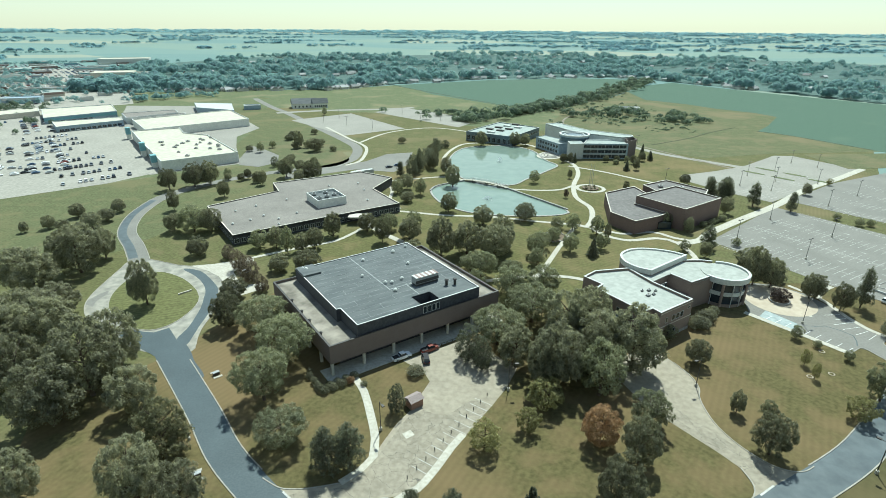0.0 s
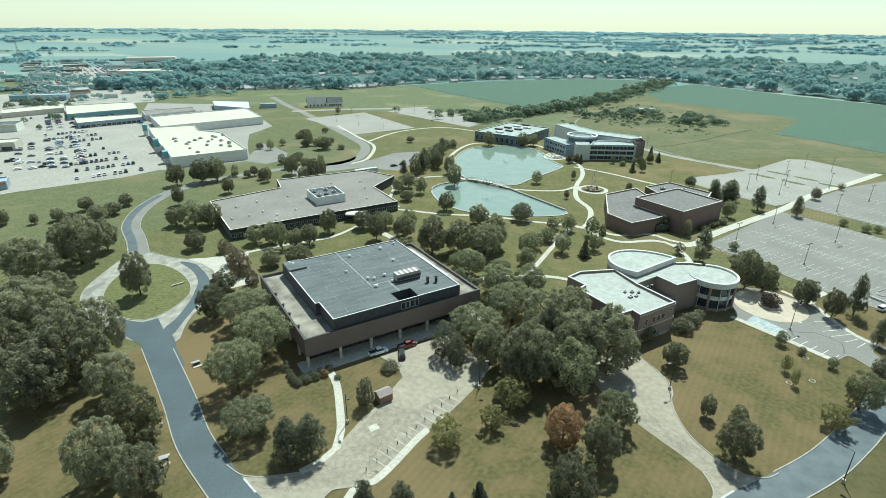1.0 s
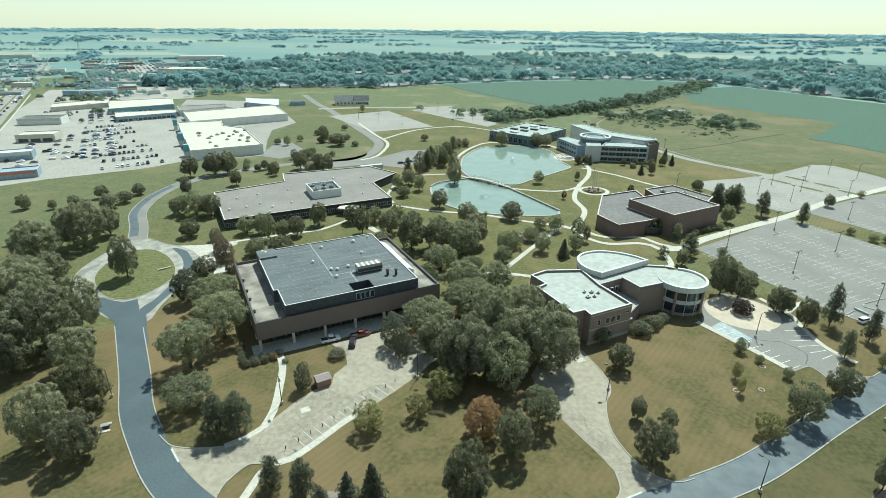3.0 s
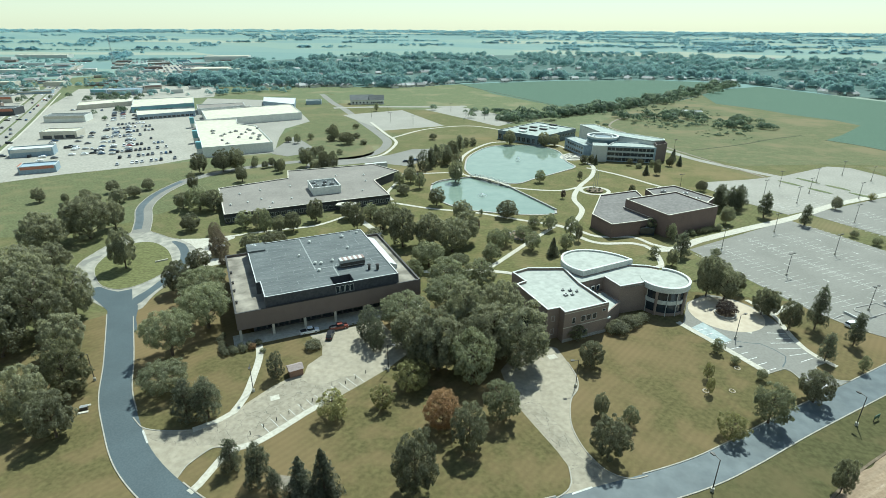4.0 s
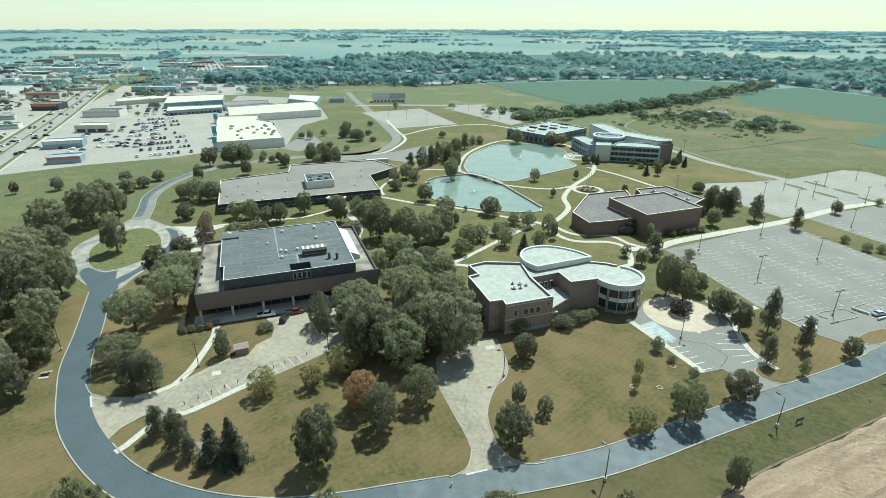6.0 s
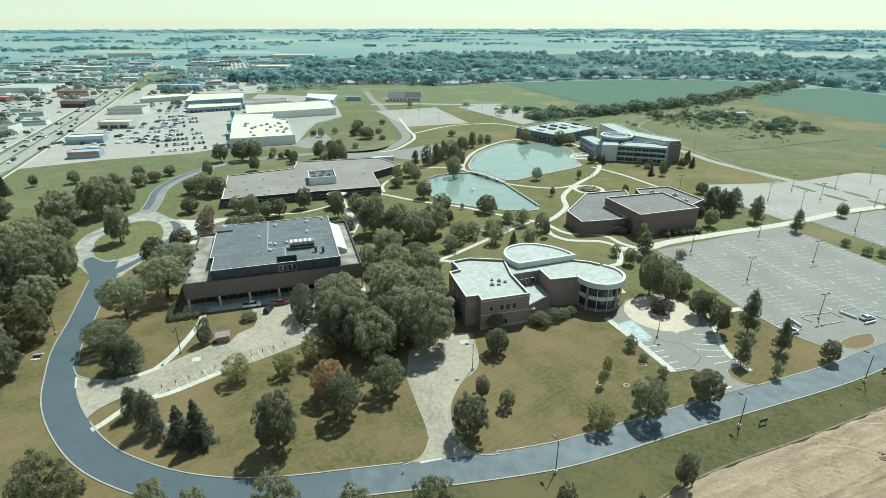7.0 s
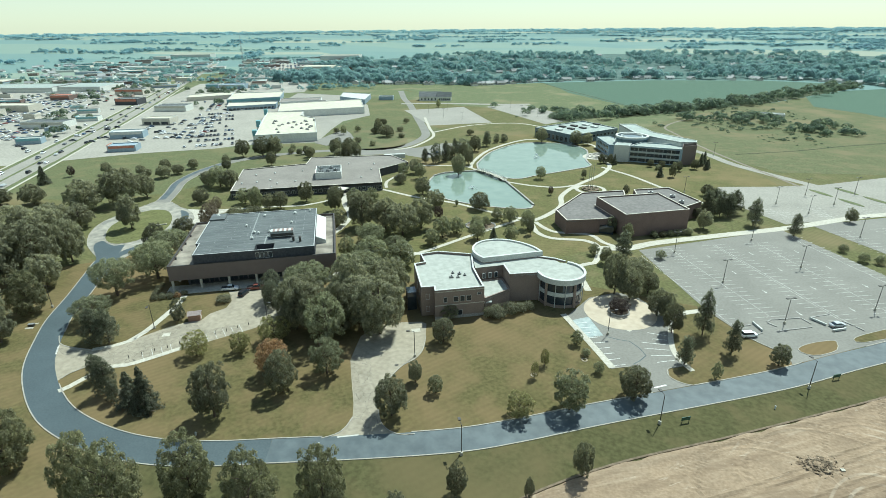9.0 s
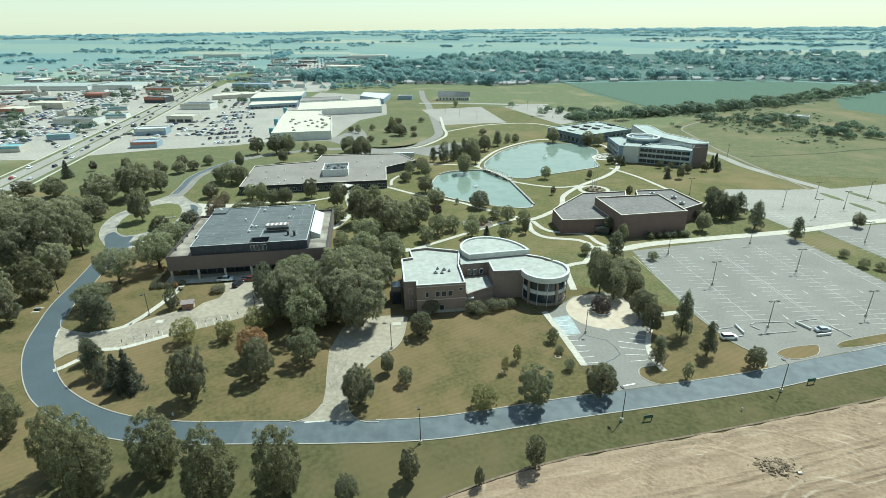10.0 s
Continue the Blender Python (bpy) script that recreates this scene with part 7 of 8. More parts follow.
plant("hhooooooodllhl", [(16.8, 127.9, 12.9, 15.9), (28.5, 140.7, 13.7, 17.1), (20.5, 117.0, 13.1, 11.5), (27.0, 108.5, 17.0, 11.0), (35.7, 125.2, 19.7, 14.0), (30.2, 109.7, 18.3, 15.4), (43.8, 119.7, 16.7, 16.6), (51.1, 115.9, 19.7, 17.5), (44.4, 134.2, 16.9, 13.2), (39.5, 112.5, 17.0, 12.0), (35.3, 159.6, 10.6, 13.2), (24.4, 157.4, 11.6, 14.5), (14.9, 172.7, 11.2, 12.2), (39.8, 105.3, 16.4, 13.6)])
plant("oooooodhpdolddlllllc", [(0.6, 190.2, 17.2, 13.8), (10.9, 192.6, 14.8, 13.9), (21.4, 188.7, 15.7, 14.6), (25.2, 199.1, 15.0, 12.9), (-12.9, 207.9, 10.7, 11.3), (-10.8, 187.6, 8.7, 9.3), (-24.0, 205.3, 13.3, 7.5), (11.5, 177.7, 7.1, 8.9), (27.5, 213.4, 7.2, 5.0), (4.2, 245.7, 10.4, 9.1), (19.6, 227.1, 9.7, 10.6), (27.8, 234.8, 3.4, 2.2), (40.1, 234.3, 9.0, 11.2), (-16.9, 261.1, 6.3, 7.9), (-10.7, 273.8, 9.7, 7.9), (38.2, 192.6, 9.8, 9.1), (41.9, 199.6, 7.5, 8.2), (48.2, 207.6, 6.4, 7.2), (53.0, 223.0, 5.9, 7.1), (60.9, 191.8, 8.4, 6.6)])
plant("lldlllhllo", [(66.3, 199.0, 7.4, 6.8), (59.5, 220.8, 8.0, 7.5), (71.8, 209.7, 8.4, 3.3), (68.9, 215.8, 9.1, 7.3), (52.8, 195.9, 8.6, 8.0), (37.3, 183.6, 7.1, 7.7), (26.1, 172.9, 6.9, 8.6), (12.3, 159.8, 8.9, 8.0), (-11.5, 219.9, 9.7, 7.9), (7.1, 290.1, 13.3, 9.8)])
plant("njnnjdnjjddddldpoloo", [(-24.0, 309.8, 10.7, 6.3), (-17.1, 311.4, 14.9, 7.9), (-13.6, 319.7, 14.5, 8.1), (-13.5, 335.5, 13.2, 6.0), (-8.0, 336.8, 13.2, 11.8), (-5.8, 354.5, 11.8, 10.8), (-3.3, 373.8, 12.3, 9.0), (-0.5, 388.7, 7.6, 5.1), (3.9, 394.0, 6.8, 6.4), (-29.9, 410.6, 5.4, 6.8), (-13.6, 327.4, 10.4, 8.1), (-4.6, 329.5, 11.9, 8.1), (3.6, 316.3, 12.5, 7.7), (54.8, 298.8, 8.0, 7.2), (78.0, 309.2, 6.1, 3.3), (67.2, 270.1, 5.2, 3.0), (-18.6, 284.1, 10.0, 8.2), (-23.2, 276.8, 8.2, 8.0), (30.9, 402.6, 11.6, 10.7), (56.5, 402.4, 11.0, 10.6)])
plant("qqqqhl", [(-82.4, 188, 6.1, 5.4), (-74.4, 177.5, 8.4, 6.2), (-68.1, 168.5, 10.1, 8.0), (-60.6, 160.1, 6.8, 5.2), (-34.0, 88.6, 9.0, 12.0), (47.8, 93.6, 10.8, 10.0)])
plant("y", [(25.4, 100.6, 9.0, 9.4)])
plant("ncc", [(6.7, 64.5, 6.4, 4.4), (11.6, 65.4, 9.9, 8.2), (16.4, 65.6, 12.6, 8.6)])
plant("oddddodddooodddoddll", [(64.9, 404.4, 9.8, 8.5), (82.2, 350.1, 6.7, 4.4), (87.7, 351.4, 6.7, 4.4), (-92.3, 308.8, 12.9, 9.1), (-75.6, 297.6, 14.2, 7.7), (-80.7, 296.4, 8.9, 8.8), (-73.3, 305.6, 12.0, 7.2), (-149.0, 280.4, 13.4, 10.5), (-137.8, 287.4, 14.3, 14.1), (-130.8, 292.0, 14.4, 11.4), (-124.3, 301.2, 4.5, 5.1), (-101.2, 291.6, 9.6, 5.6), (-113.6, 303.8, 6.7, 5.1), (-130.4, 245.9, 11.2, 6.2), (-114.2, 268.0, 10.1, 7.3), (-105.2, 392.4, 13.3, 8.1), (-90.8, 379.9, 10.4, 13.0), (-105.5, 444.8, 4.9, 6.1), (-128.5, 375.3, 7.8, 6.1), (-117.7, 546.9, 8.8, 6.0)])
plant("nnndnnnlolldoldcdddy", [(141.6, 265.5, 13.0, 9.0), (147.2, 264.6, 13.6, 9.4), (153.8, 272.0, 12.6, 9.2), (142.7, 298.3, 6.4, 6.8), (160.3, 257.0, 13.8, 8.4), (174.7, 248.6, 11.0, 6.6), (110.6, 200.2, 11.5, 8.2), (124.1, 203.3, 3.6, 4.5), (140.0, 244.5, 9.0, 7.2), (103.3, 225.8, 7.1, 6.2), (110.5, 218.5, 7.6, 5.2), (137.0, 258.3, 5.7, 5.4), (105.4, 190.9, 7.0, 5.3), (100.1, 197.9, 4.8, 4.9), (103.7, 283.8, 6.3, 3.6), (118.6, 329.3, 7.0, 6.0), (125.3, 330.8, 8.7, 4.8), (116.7, 366.3, 5.7, 3.0), (200.6, 277.3, 7.2, 5.5), (226.8, 297.2, 4.5, 4.1)])
plant("nn", [(150.8, 265.8, 12.6, 8.6), (145.0, 273.0, 12.2, 8.6)])
plant("llllbbb", [(189.5, 236.6, 3.4, 4.2), (194.2, 228.1, 3.7, 4.6), (199.2, 228.0, 3.5, 4.4), (110.8, 223.8, 4.0, 3.7), (120.6, 226.0, 3.2, 3.7), (127.4, 231.2, 2.7, 3.5), (134.1, 234.9, 3.3, 3.6)])
plant("ooooodcpooo", [(-115.0, 105.3, 21.9, 20.5), (-124.0, 118.8, 18.6, 19.5), (-120.1, 132.4, 15.4, 17.9), (-84.4, 116.2, 18.6, 12.4), (-174.6, 157.6, 11.0, 13.8), (-188.0, 149.3, 10.0, 12.5), (-208.6, 184.1, 11.5, 9.4), (-210.2, 201.2, 7.3, 5.0), (-194.5, 212.9, 8.1, 7.2), (-87.3, 94.1, 18.0, 16.5), (-149.1, 119.1, 18.8, 17.9)])
plant("ee", [(-57.5, 84.4, 14.9, 12.1), (5.9, 41.2, 17.5, 12.1)])

# clipped shrubs beside the brick hall
for i in range(9):
    plant("s" if i != 7 else "x", [(-29.5 + 0.95 * i + 0.3 * (i % 2), 106.6 + 0.70 * i - 1.6 * (i % 2), 2.0, 2.5)])
plant("ssss", [(77.4, 137.2, 3.8, 4.4), (79.0, 138.8, 4.0, 4.6), (85.2, 143.6, 3.6, 4.6), (87.4, 146, 3.2, 4.2)])
plant("sssssbss", [(-33.4, 111.6, 1.9, 2.3), (-33.8, 113.6, 1.8, 2.2), (-31.6, 109.6, 2.0, 2.4), (-30.4, 107.8, 2.0, 2.5), (-6.0, 113.5, 2.6, 5.5), (-19.0, 109, 1.3, 2.0), (80, 137.5, 4.0, 6.0), (83, 141.5, 4.2, 6.0)])

# bushes along the theatre wall and young trees beside the glass building
for t, k in ((0.42, "b"), (0.55, "s"), (0.67, "b"), (0.78, "b"), (0.88, "s"), (0.97, "b")):
    plant(k, [(108.8 + 24.4 * t + 1.6, 220.9 + 17.3 * t - 2.2, 2.9, 3.4)])
plant("ccddld", [(141, 366, 8.5, 5.5), (145, 361, 6.5, 5), (112, 352, 5.0, 4.5), (118.5, 350, 5.5, 4.5), (126, 352, 4.5, 4), (137.5, 355, 6.5, 5.5)])
# bushes and small trees beside the campus road
plant("ddllddldldldo", [(-118.4, 424.3, 7, 8), (-106.6, 388, 5.5, 7), (-99.2, 391.4, 6, 7), (-90.0, 386, 5, 6.5), (-97.2, 334.0, 8, 8.5), (-88.0, 325.4, 7, 8), (-99.0, 321.5, 7.5, 7), (-137.4, 378.3, 5, 6), (-136.6, 300.3, 5.5, 5), (-146.2, 309.2, 7, 5.5), (-126.2, 306.0, 6.5, 5), (-116.3, 300, 5, 5), (-106.0, 296.2, 6.5, 6)])

plant("dldsdjjdld", [(-120, 419.3, 5.0, 8.0), (-124.7, 391.2, 5.5, 6.0), (-91.4, 404.8, 4.5, 6.5), (-77.9, 381.3, 4.5, 6.0), (-107.1, 301.9, 6.0, 5.0), (-106.5, 334, 7.5, 5.5), (-94.9, 323.1, 7.0, 5.0), (-85.8, 318.3, 6.0, 6.0), (-84.0, 346.0, 4.0, 5.5), (-100.5, 352.0, 4.5, 6.0)])
plant("jcccdb", [(84.5, 352.0, 6.0, 5.0), (90.5, 350.5, 7.0, 4.5), (143.0, 371.0, 9.0, 5.5), (144.0, 357.0, 6.5, 5.0), (128.5, 346.5, 6.5, 5.0), (117.0, 346.0, 3.6, 4.4)])

# ---- far woodland and houses ----
def wood(name, label, places, leaf, n_leaf, size, lift=0.2):
    """Many far trees as one mesh of leaf clumps: places of (x, y, height, width)."""
    rs = np.random.RandomState(len(places))
    P = np.array(places)
    n = len(P)
    d = rs.normal(size=(n, n_leaf, 3))
    d /= np.linalg.norm(d, axis=2, keepdims=True)
    d[:, :, 2] = np.abs(d[:, :, 2]) * 1.15 - 0.25
    bump = 1 + 0.15 * np.sin(d[:, :, 0] * 5 + P[:, None, 0]) * np.cos(d[:, :, 1] * 5 + P[:, None, 1])
    c = np.empty((n, n_leaf, 3))
    rz = np.array([ground_rise(x, y) for x, y in P[:, :2]])
    for k in range(2):
        c[:, :, k] = P[:, None, k] + d[:, :, k] * P[:, None, 3] * 0.5 * bump
    c[:, :, 2] = rz[:, None] + P[:, None, 2] * (0.45 + 0.5 * d[:, :, 2] * bump)
    nn = d + rs.normal(size=d.shape) * 0.12
    nn[:, :, 2] += lift
    nn /= np.linalg.norm(nn, axis=2, keepdims=True)
    s = np.repeat(P[:, 3] * size, n_leaf) * (0.7 + 0.6 * rs.random(n * n_leaf))
    ob = new(name, quads_mesh(name, c.reshape(-1, 3), nn.reshape(-1, 3), s, leaf, rs))
    return tagged(ob, label, "woodland", kind="stuff")


wr = random.Random(3)


def between(line, t):
    """A place t (0 to 1) along a broken line."""
    q = t * (len(line) - 1)
    i = min(int(q), len(line) - 2)
    f = q - i
    return line[i][0] * (1 - f) + line[i + 1][0] * f, line[i][1] * (1 - f) + line[i + 1][1] * f


FRONT = [(-490, 725), (-400, 735), (-306, 752), (-232, 770), (-160, 775), (-72, 862), (90, 960), (250, 1000), (360, 985), (400, 900), (470, 785), (545, 655), (640, 520), (760, 420)]
BACK_EDGE = [(-620, 1080), (-640, 1300), (-520, 1560), (-330, 1640), (-150, 1700), (50, 1760), (300, 1800), (560, 1760), (800, 1650), (1050, 1450), (1250, 1200), (1400, 900), (1500, 700)]
places = []
for _ in range(4300):
    t = wr.random()
    s = wr.random() ** 1.25
    a, b = between(FRONT, t), between(BACK_EDGE, t)
    x, y = a[0] * (1 - s) + b[0] * s, a[1] * (1 - s) + b[1] * s
    if noise.noise(Vector((x * 0.008, y * 0.008, 0))) < -0.06 and s > 0.02:
        continue
    h = wr.uniform(6, 18)
    places.append((x, y, h, h * wr.uniform(0.85, 1.25)))
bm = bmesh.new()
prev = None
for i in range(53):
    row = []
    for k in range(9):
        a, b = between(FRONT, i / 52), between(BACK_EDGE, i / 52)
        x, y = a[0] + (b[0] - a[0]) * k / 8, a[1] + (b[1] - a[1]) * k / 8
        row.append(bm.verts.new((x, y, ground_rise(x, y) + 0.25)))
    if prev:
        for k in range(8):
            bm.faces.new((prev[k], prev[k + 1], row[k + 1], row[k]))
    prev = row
tagged(part("undergrowth", bm, HAZED_WOOD_FLOOR), "dark green undergrowth below the far woodland, with a slight haze tint", "undergrowth", kind="structure")
wood("woodland", "broad belt of dense dark green trees behind the fields, tinted haze-blue", places, HAZED_FAR_LEAF, 150, 0.09, 0.35)
CREEK = [(20, 510), (58, 552), (106, 590), (157, 650), (215, 722), (286, 835), (345, 930)]
places = []
for _ in range(620):
    x, y = between(CREEK, wr.random())
    d = wr.gauss(0, 9)
    h = wr.uniform(2, 11) if wr.random() < 0.5 else wr.uniform(1.5, 5)
    places.append((x + d * 0.75, y - d * 0.65, h, h * wr.uniform(0.9, 1.5)))
for cx, cy, r, k in ((0, 548, 20, 24), (200, 570, 16, 14), (172, 560, 14, 18), (225, 545, 16, 16), (238, 510, 16, 12), (130, 560, 20, 22), (250, 520, 8, 8), (190, 585, 10, 12)):
    for _ in range(k):
        h = wr.uniform(2, 8)
        places.append((cx + wr.gauss(0, r), cy + wr.gauss(0, r * 0.6), h, h * 1.3))
for _ in range(1500):
    x, y = wr.uniform(105, 420), wr.uniform(455, 640)
    if x > (224 + (712 - y) * 0.16 if y > 476 else 262 + (476 - y) * 0.88) - 6:
        continue
    if noise.noise(Vector((x * 0.02, y * 0.02, 7))) > 0.02:
        h = wr.uniform(0.3, 1.1) if wr.random() < 0.85 else wr.uniform(1.2, 3.2)
        places.append((x, y, h, h * wr.uniform(1.4, 2.6)))
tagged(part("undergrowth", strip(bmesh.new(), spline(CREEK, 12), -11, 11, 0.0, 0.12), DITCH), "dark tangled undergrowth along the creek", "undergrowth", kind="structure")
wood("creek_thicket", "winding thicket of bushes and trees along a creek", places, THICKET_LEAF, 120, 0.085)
places = []
for x0, y0, x1, y1, k in ((-1400, 1110, -1000, 1240, 110), (-1250, 860, -900, 960, 90), (-900, 900, -500, 800, 70), (-800, 330, -560, 300, 18), (-640, 560, -560, 520, 14), (-500, 250, -400, 240, 16), (-480, 730, -340, 720, 50), (-700, 700, -600, 900, 40), (-1100, 1100, -760, 1350, 120), (-380, 640, -300, 700, 40), (-470, 560, -420, 640, 26), (-560, 700, -480, 740, 30), (-900, 560, -700, 640, 40), (-1700, 1500, -1100, 1700, 160), (-1300, 600, -700, 640, 120), (-1200, 760, -700, 860, 130), (-760, 300, -520, 560, 24), (-640, 640, -480, 900, 60), (-430, 330, -360, 300, 10), (-370, 232, -560, 330, 50), (-420, 330, -640, 560, 24), (-600, 560, -900, 900, 120), (-500, 620, -800, 1060, 110), (-330, 440, -480, 600, 30)):
    for _ in range(k):
        t = wr.random()
        h = wr.uniform(4, 8.5)
        places.append((x0 + (x1 - x0) * t + wr.gauss(0, 14), y0 + (y1 - y0) * t + wr.gauss(0, 12), h, h * wr.uniform(0.8, 1.2)))
wood("town_trees", "scattered round trees among the town buildings, tinted haze-blue", [p for p in places if p[1] > 600], HAZED_FAR_LEAF, 110, 0.10, 0.5)
wood("roadside_trees", "round green trees beside the shopping streets", [p for p in places if p[1] <= 600], THICKET_LEAF, 200, 0.08)
places = []
for _ in range(70):
    a, r = wr.uniform(-66, 52), wr.uniform(1750, 4600)
    cx, cy = 67 + r * math.sin(radians(a)), r * math.cos(radians(a))
    ln, turn = wr.uniform(60, 420), radians(wr.choice([33, 123, 33, 10]))
    for k in range(int(ln / 9)):
        t = wr.uniform(-0.5, 0.5) * ln
        h = wr.uniform(8, 14)
        w = wr.gauss(0, 12 if wr.random() < 0.6 else 35)
        places.append((cx + t * math.cos(turn) - w * math.sin(turn), cy + t * math.sin(turn) + w * math.cos(turn), h, h * 1.3))
places = [p for p in places if math.hypot(p[0] - 67, p[1]) < 4780]
wood("far_tree_lines", "distant tree lines between farm fields, coloured with blue haze", places, HAZED_HORIZON_LEAF, 40, 0.2, 1.4)
places = []
ring_r = 2250.0
while ring_r < 4750:
    a = -74 + wr.uniform(0, 4)
    while a < 58:
        span = wr.uniform(2, 16) if a > -22 else wr.uniform(1, 7)
        rest = wr.uniform(2, 11) * (1.5 - ring_r / 4750) * (1 if a > -22 else 3.4)
        deep = wr.uniform(6, 26)
        for _ in range(int(radians(span) * ring_r / 12)):
            q, r = radians(a + span * wr.random()), ring_r + wr.gauss(0, deep)
            h = wr.uniform(7, 13)
            places.append((67 + r * math.sin(q), r * math.cos(q), h, h * wr.uniform(1.3, 2.2)))
        a += span + rest
    ring_r += wr.uniform(170, 300)
places = [p for p in places if math.hypot(p[0] - 67, p[1]) < 4780]
wood("far_tree_belts", "distant belts of woodland, coloured blue-green for haze", places, HAZED_HORIZON_LEAF, 30, 0.22, 1.6)
places = []
for _ in range(1900):
    a = wr.uniform(-80, 60)
    r = wr.uniform(4300, 4800)
    h = wr.uniform(9, 16)
    places.append((67 + r * math.sin(radians(a)), r * math.cos(radians(a)), h, wr.uniform(30, 70)))
wood("horizon_woods", "thin band of woods along the horizon, coloured with blue haze", places, HAZED_HORIZON_LEAF, 26, 0.12, 1.6)

house = thing("house", "small pale suburban house among trees", "house", pose(0, 0, -50), "suburban houses")
part("wall", boxes((-6, 6, -4, 4, 0, 3)), SIDING, house)
bm = bmesh.new()
q = [bm.verts.new(p) for p in ((-6.5, -4.6, 2.9), (6.5, -4.6, 2.9), (6.5, 4.6, 2.9), (-6.5, 4.6, 2.9), (-6.5, 0, 5.6), (6.5, 0, 5.6))]
for f in ((0, 1, 5, 4), (2, 3, 4, 5), (0, 4, 3), (1, 2, 5), (0, 3, 2, 1)):
    bm.faces.new([q[i] for i in f])
part("roof", bm, SHINGLE, house)
window_row(house, (-5, -4), (5, -4), 0.9, 1.3, 4, 1.3, WHITE_METAL)
spots = []
for _ in range(230):
    t, s = wr.uniform(0.12, 0.98), wr.random() ** 1.6
    a, b = between(FRONT, t), between(BACK_EDGE, t)
    spots.append((a[0] * (1 - s) + b[0] * s, a[1] * (1 - s) + b[1] * s))
for _ in range(60):
    spots.append((wr.uniform(-1300, -700), wr.uniform(560, 900)))
edge_rng = random.Random(12)
for _ in range(46):
    t, s = edge_rng.uniform(0.1, 0.72), edge_rng.uniform(-0.012, 0.012)
    a, b = between(FRONT, t), between(BACK_EDGE, t)
    spots.append((a[0] * (1 - s) + b[0] * s, a[1] * (1 - s) + b[1] * s))
for i, (x, y) in enumerate(spots):
    m = pose(x, y, ground_rise(x, y), 0, 0, wr.choice([33, 123, 33]) + wr.uniform(-8, 8))
    if i == 0:
        house.matrix_basis = m
    else:
        copy_thing(house, m)
tower = thing("radio_mast", "thin lattice radio mast beyond the town", "mast", pose(-900, 1110, ground_rise(-900, 1110)))
for i in range(3):
    a = radians(120 * i)
    part("leg", tube(bmesh.new(), (3 * math.cos(a), 3 * math.sin(a), 0), (0.3 * math.cos(a), 0.3 * math.sin(a), 62), 0.35, 0.2, 6), GREY_METAL, tower)
for k in range(10):
    z = 3 + k * 5.8
    r = 3 - 2.7 * z / 62
    part("brace", ring_wall(bmesh.new(), ellipse(0, 0, r + 0.15, r + 0.15, 0, 3), 0.3, z, z + 0.4), GREY_METAL, tower)

# ---- lamps, shed, signs, bridge ----
def street_lamp(x, y, h=8.0, turn=0, arm=1.2, twin=False, label="dark metal lamp post with a flat head on a concrete base"):
    l = thing("street_lamp", label, "lamp", pose(x, y, 0.06, 0, 0, turn), "lamp posts")
    part("base", tube(bmesh.new(), (0, 0, 0), (0, 0, 0.8), 0.36, 0.34, 12), CONCRETE, l)
    part("pole", tube(bmesh.new(), (0, 0, 0.8), (0, 0, h), 0.11, 0.075, 8), DARK_METAL, l)
    for s in ((1, -1) if twin else (1,)):
        part("arm", tube(bmesh.new(), (0, 0, h - 0.1), (s * arm, 0, h), 0.06, 0.05, 6), DARK_METAL, l)
        part("head", boxes((min(s * arm, s * (arm + 0.9)), max(s * arm, s * (arm + 0.9)), -0.28, 0.28, h - 0.08, h + 0.14)), DARK_METAL, l)
    return l


lamp = street_lamp(90.2, 80.4, 8.0, 126)
for x, y, t in ((128, 106.2, 126), (161.2, 133.6, 126), (65.6, 109.0, 200), (112.5, 140.2, 30), (-13, 92.6, 300), (-54.8, 89.4, 250), (17.5, 107, 0)):
    copy_thing(lamp, pose(x, y, 0.06, 0, 0, t))
tall = street_lamp(160.3, 166.2, 8.6, 33, 0.7, True, "tall twin-headed car park lamp on a concrete base")
for x, y in ((145, 189.8), (129, 211.8), (158, 237.2), (172, 214.2), (187.4, 186), (200, 258), (214, 236), (230, 214), (228, 276), (243, 254), (258, 232), (186, 285), (174, 296), (200, 305), (222, 300), (214, 330), (238, 352), (190, 318), (248, 340), (-110, 505), (-85, 485), (-60, 470), (-100, 530), (-20, 530), (0, 515), (-40, 560), (132, 300), (150, 402)):
    copy_thing(tall, pose(x, y, 0.06, 0, 0, 33))

shed = thing("garden_shed", "small brown wooden shed beside the driveway", "shed", pose(-5.9, 101.4, 0.06, 0, 0, 38))
part("wall", boxes((-1.7, 1.7, -1.4, 1.4, 0, 2.1)), SHED_WOOD, shed)
bm = bmesh.new()
q = [bm.verts.new(p) for p in ((-1.95, -1.65, 2.02), (1.95, -1.65, 2.02), (1.95, 1.65, 2.02), (-1.95, 1.65, 2.02), (-1.95, 0, 2.85), (1.95, 0, 2.85))]
for f in ((0, 1, 5, 4), (2, 3, 4, 5), (0, 4, 3), (1, 2, 5), (0, 3, 2, 1)):
    bm.faces.new([q[i] for i in f])
part("roof", bm, SHED_ROOF, shed)
part("door", boxes((1.7, 1.74, -0.5, 0.5, 0.05, 1.95)), STUCCO, shed)

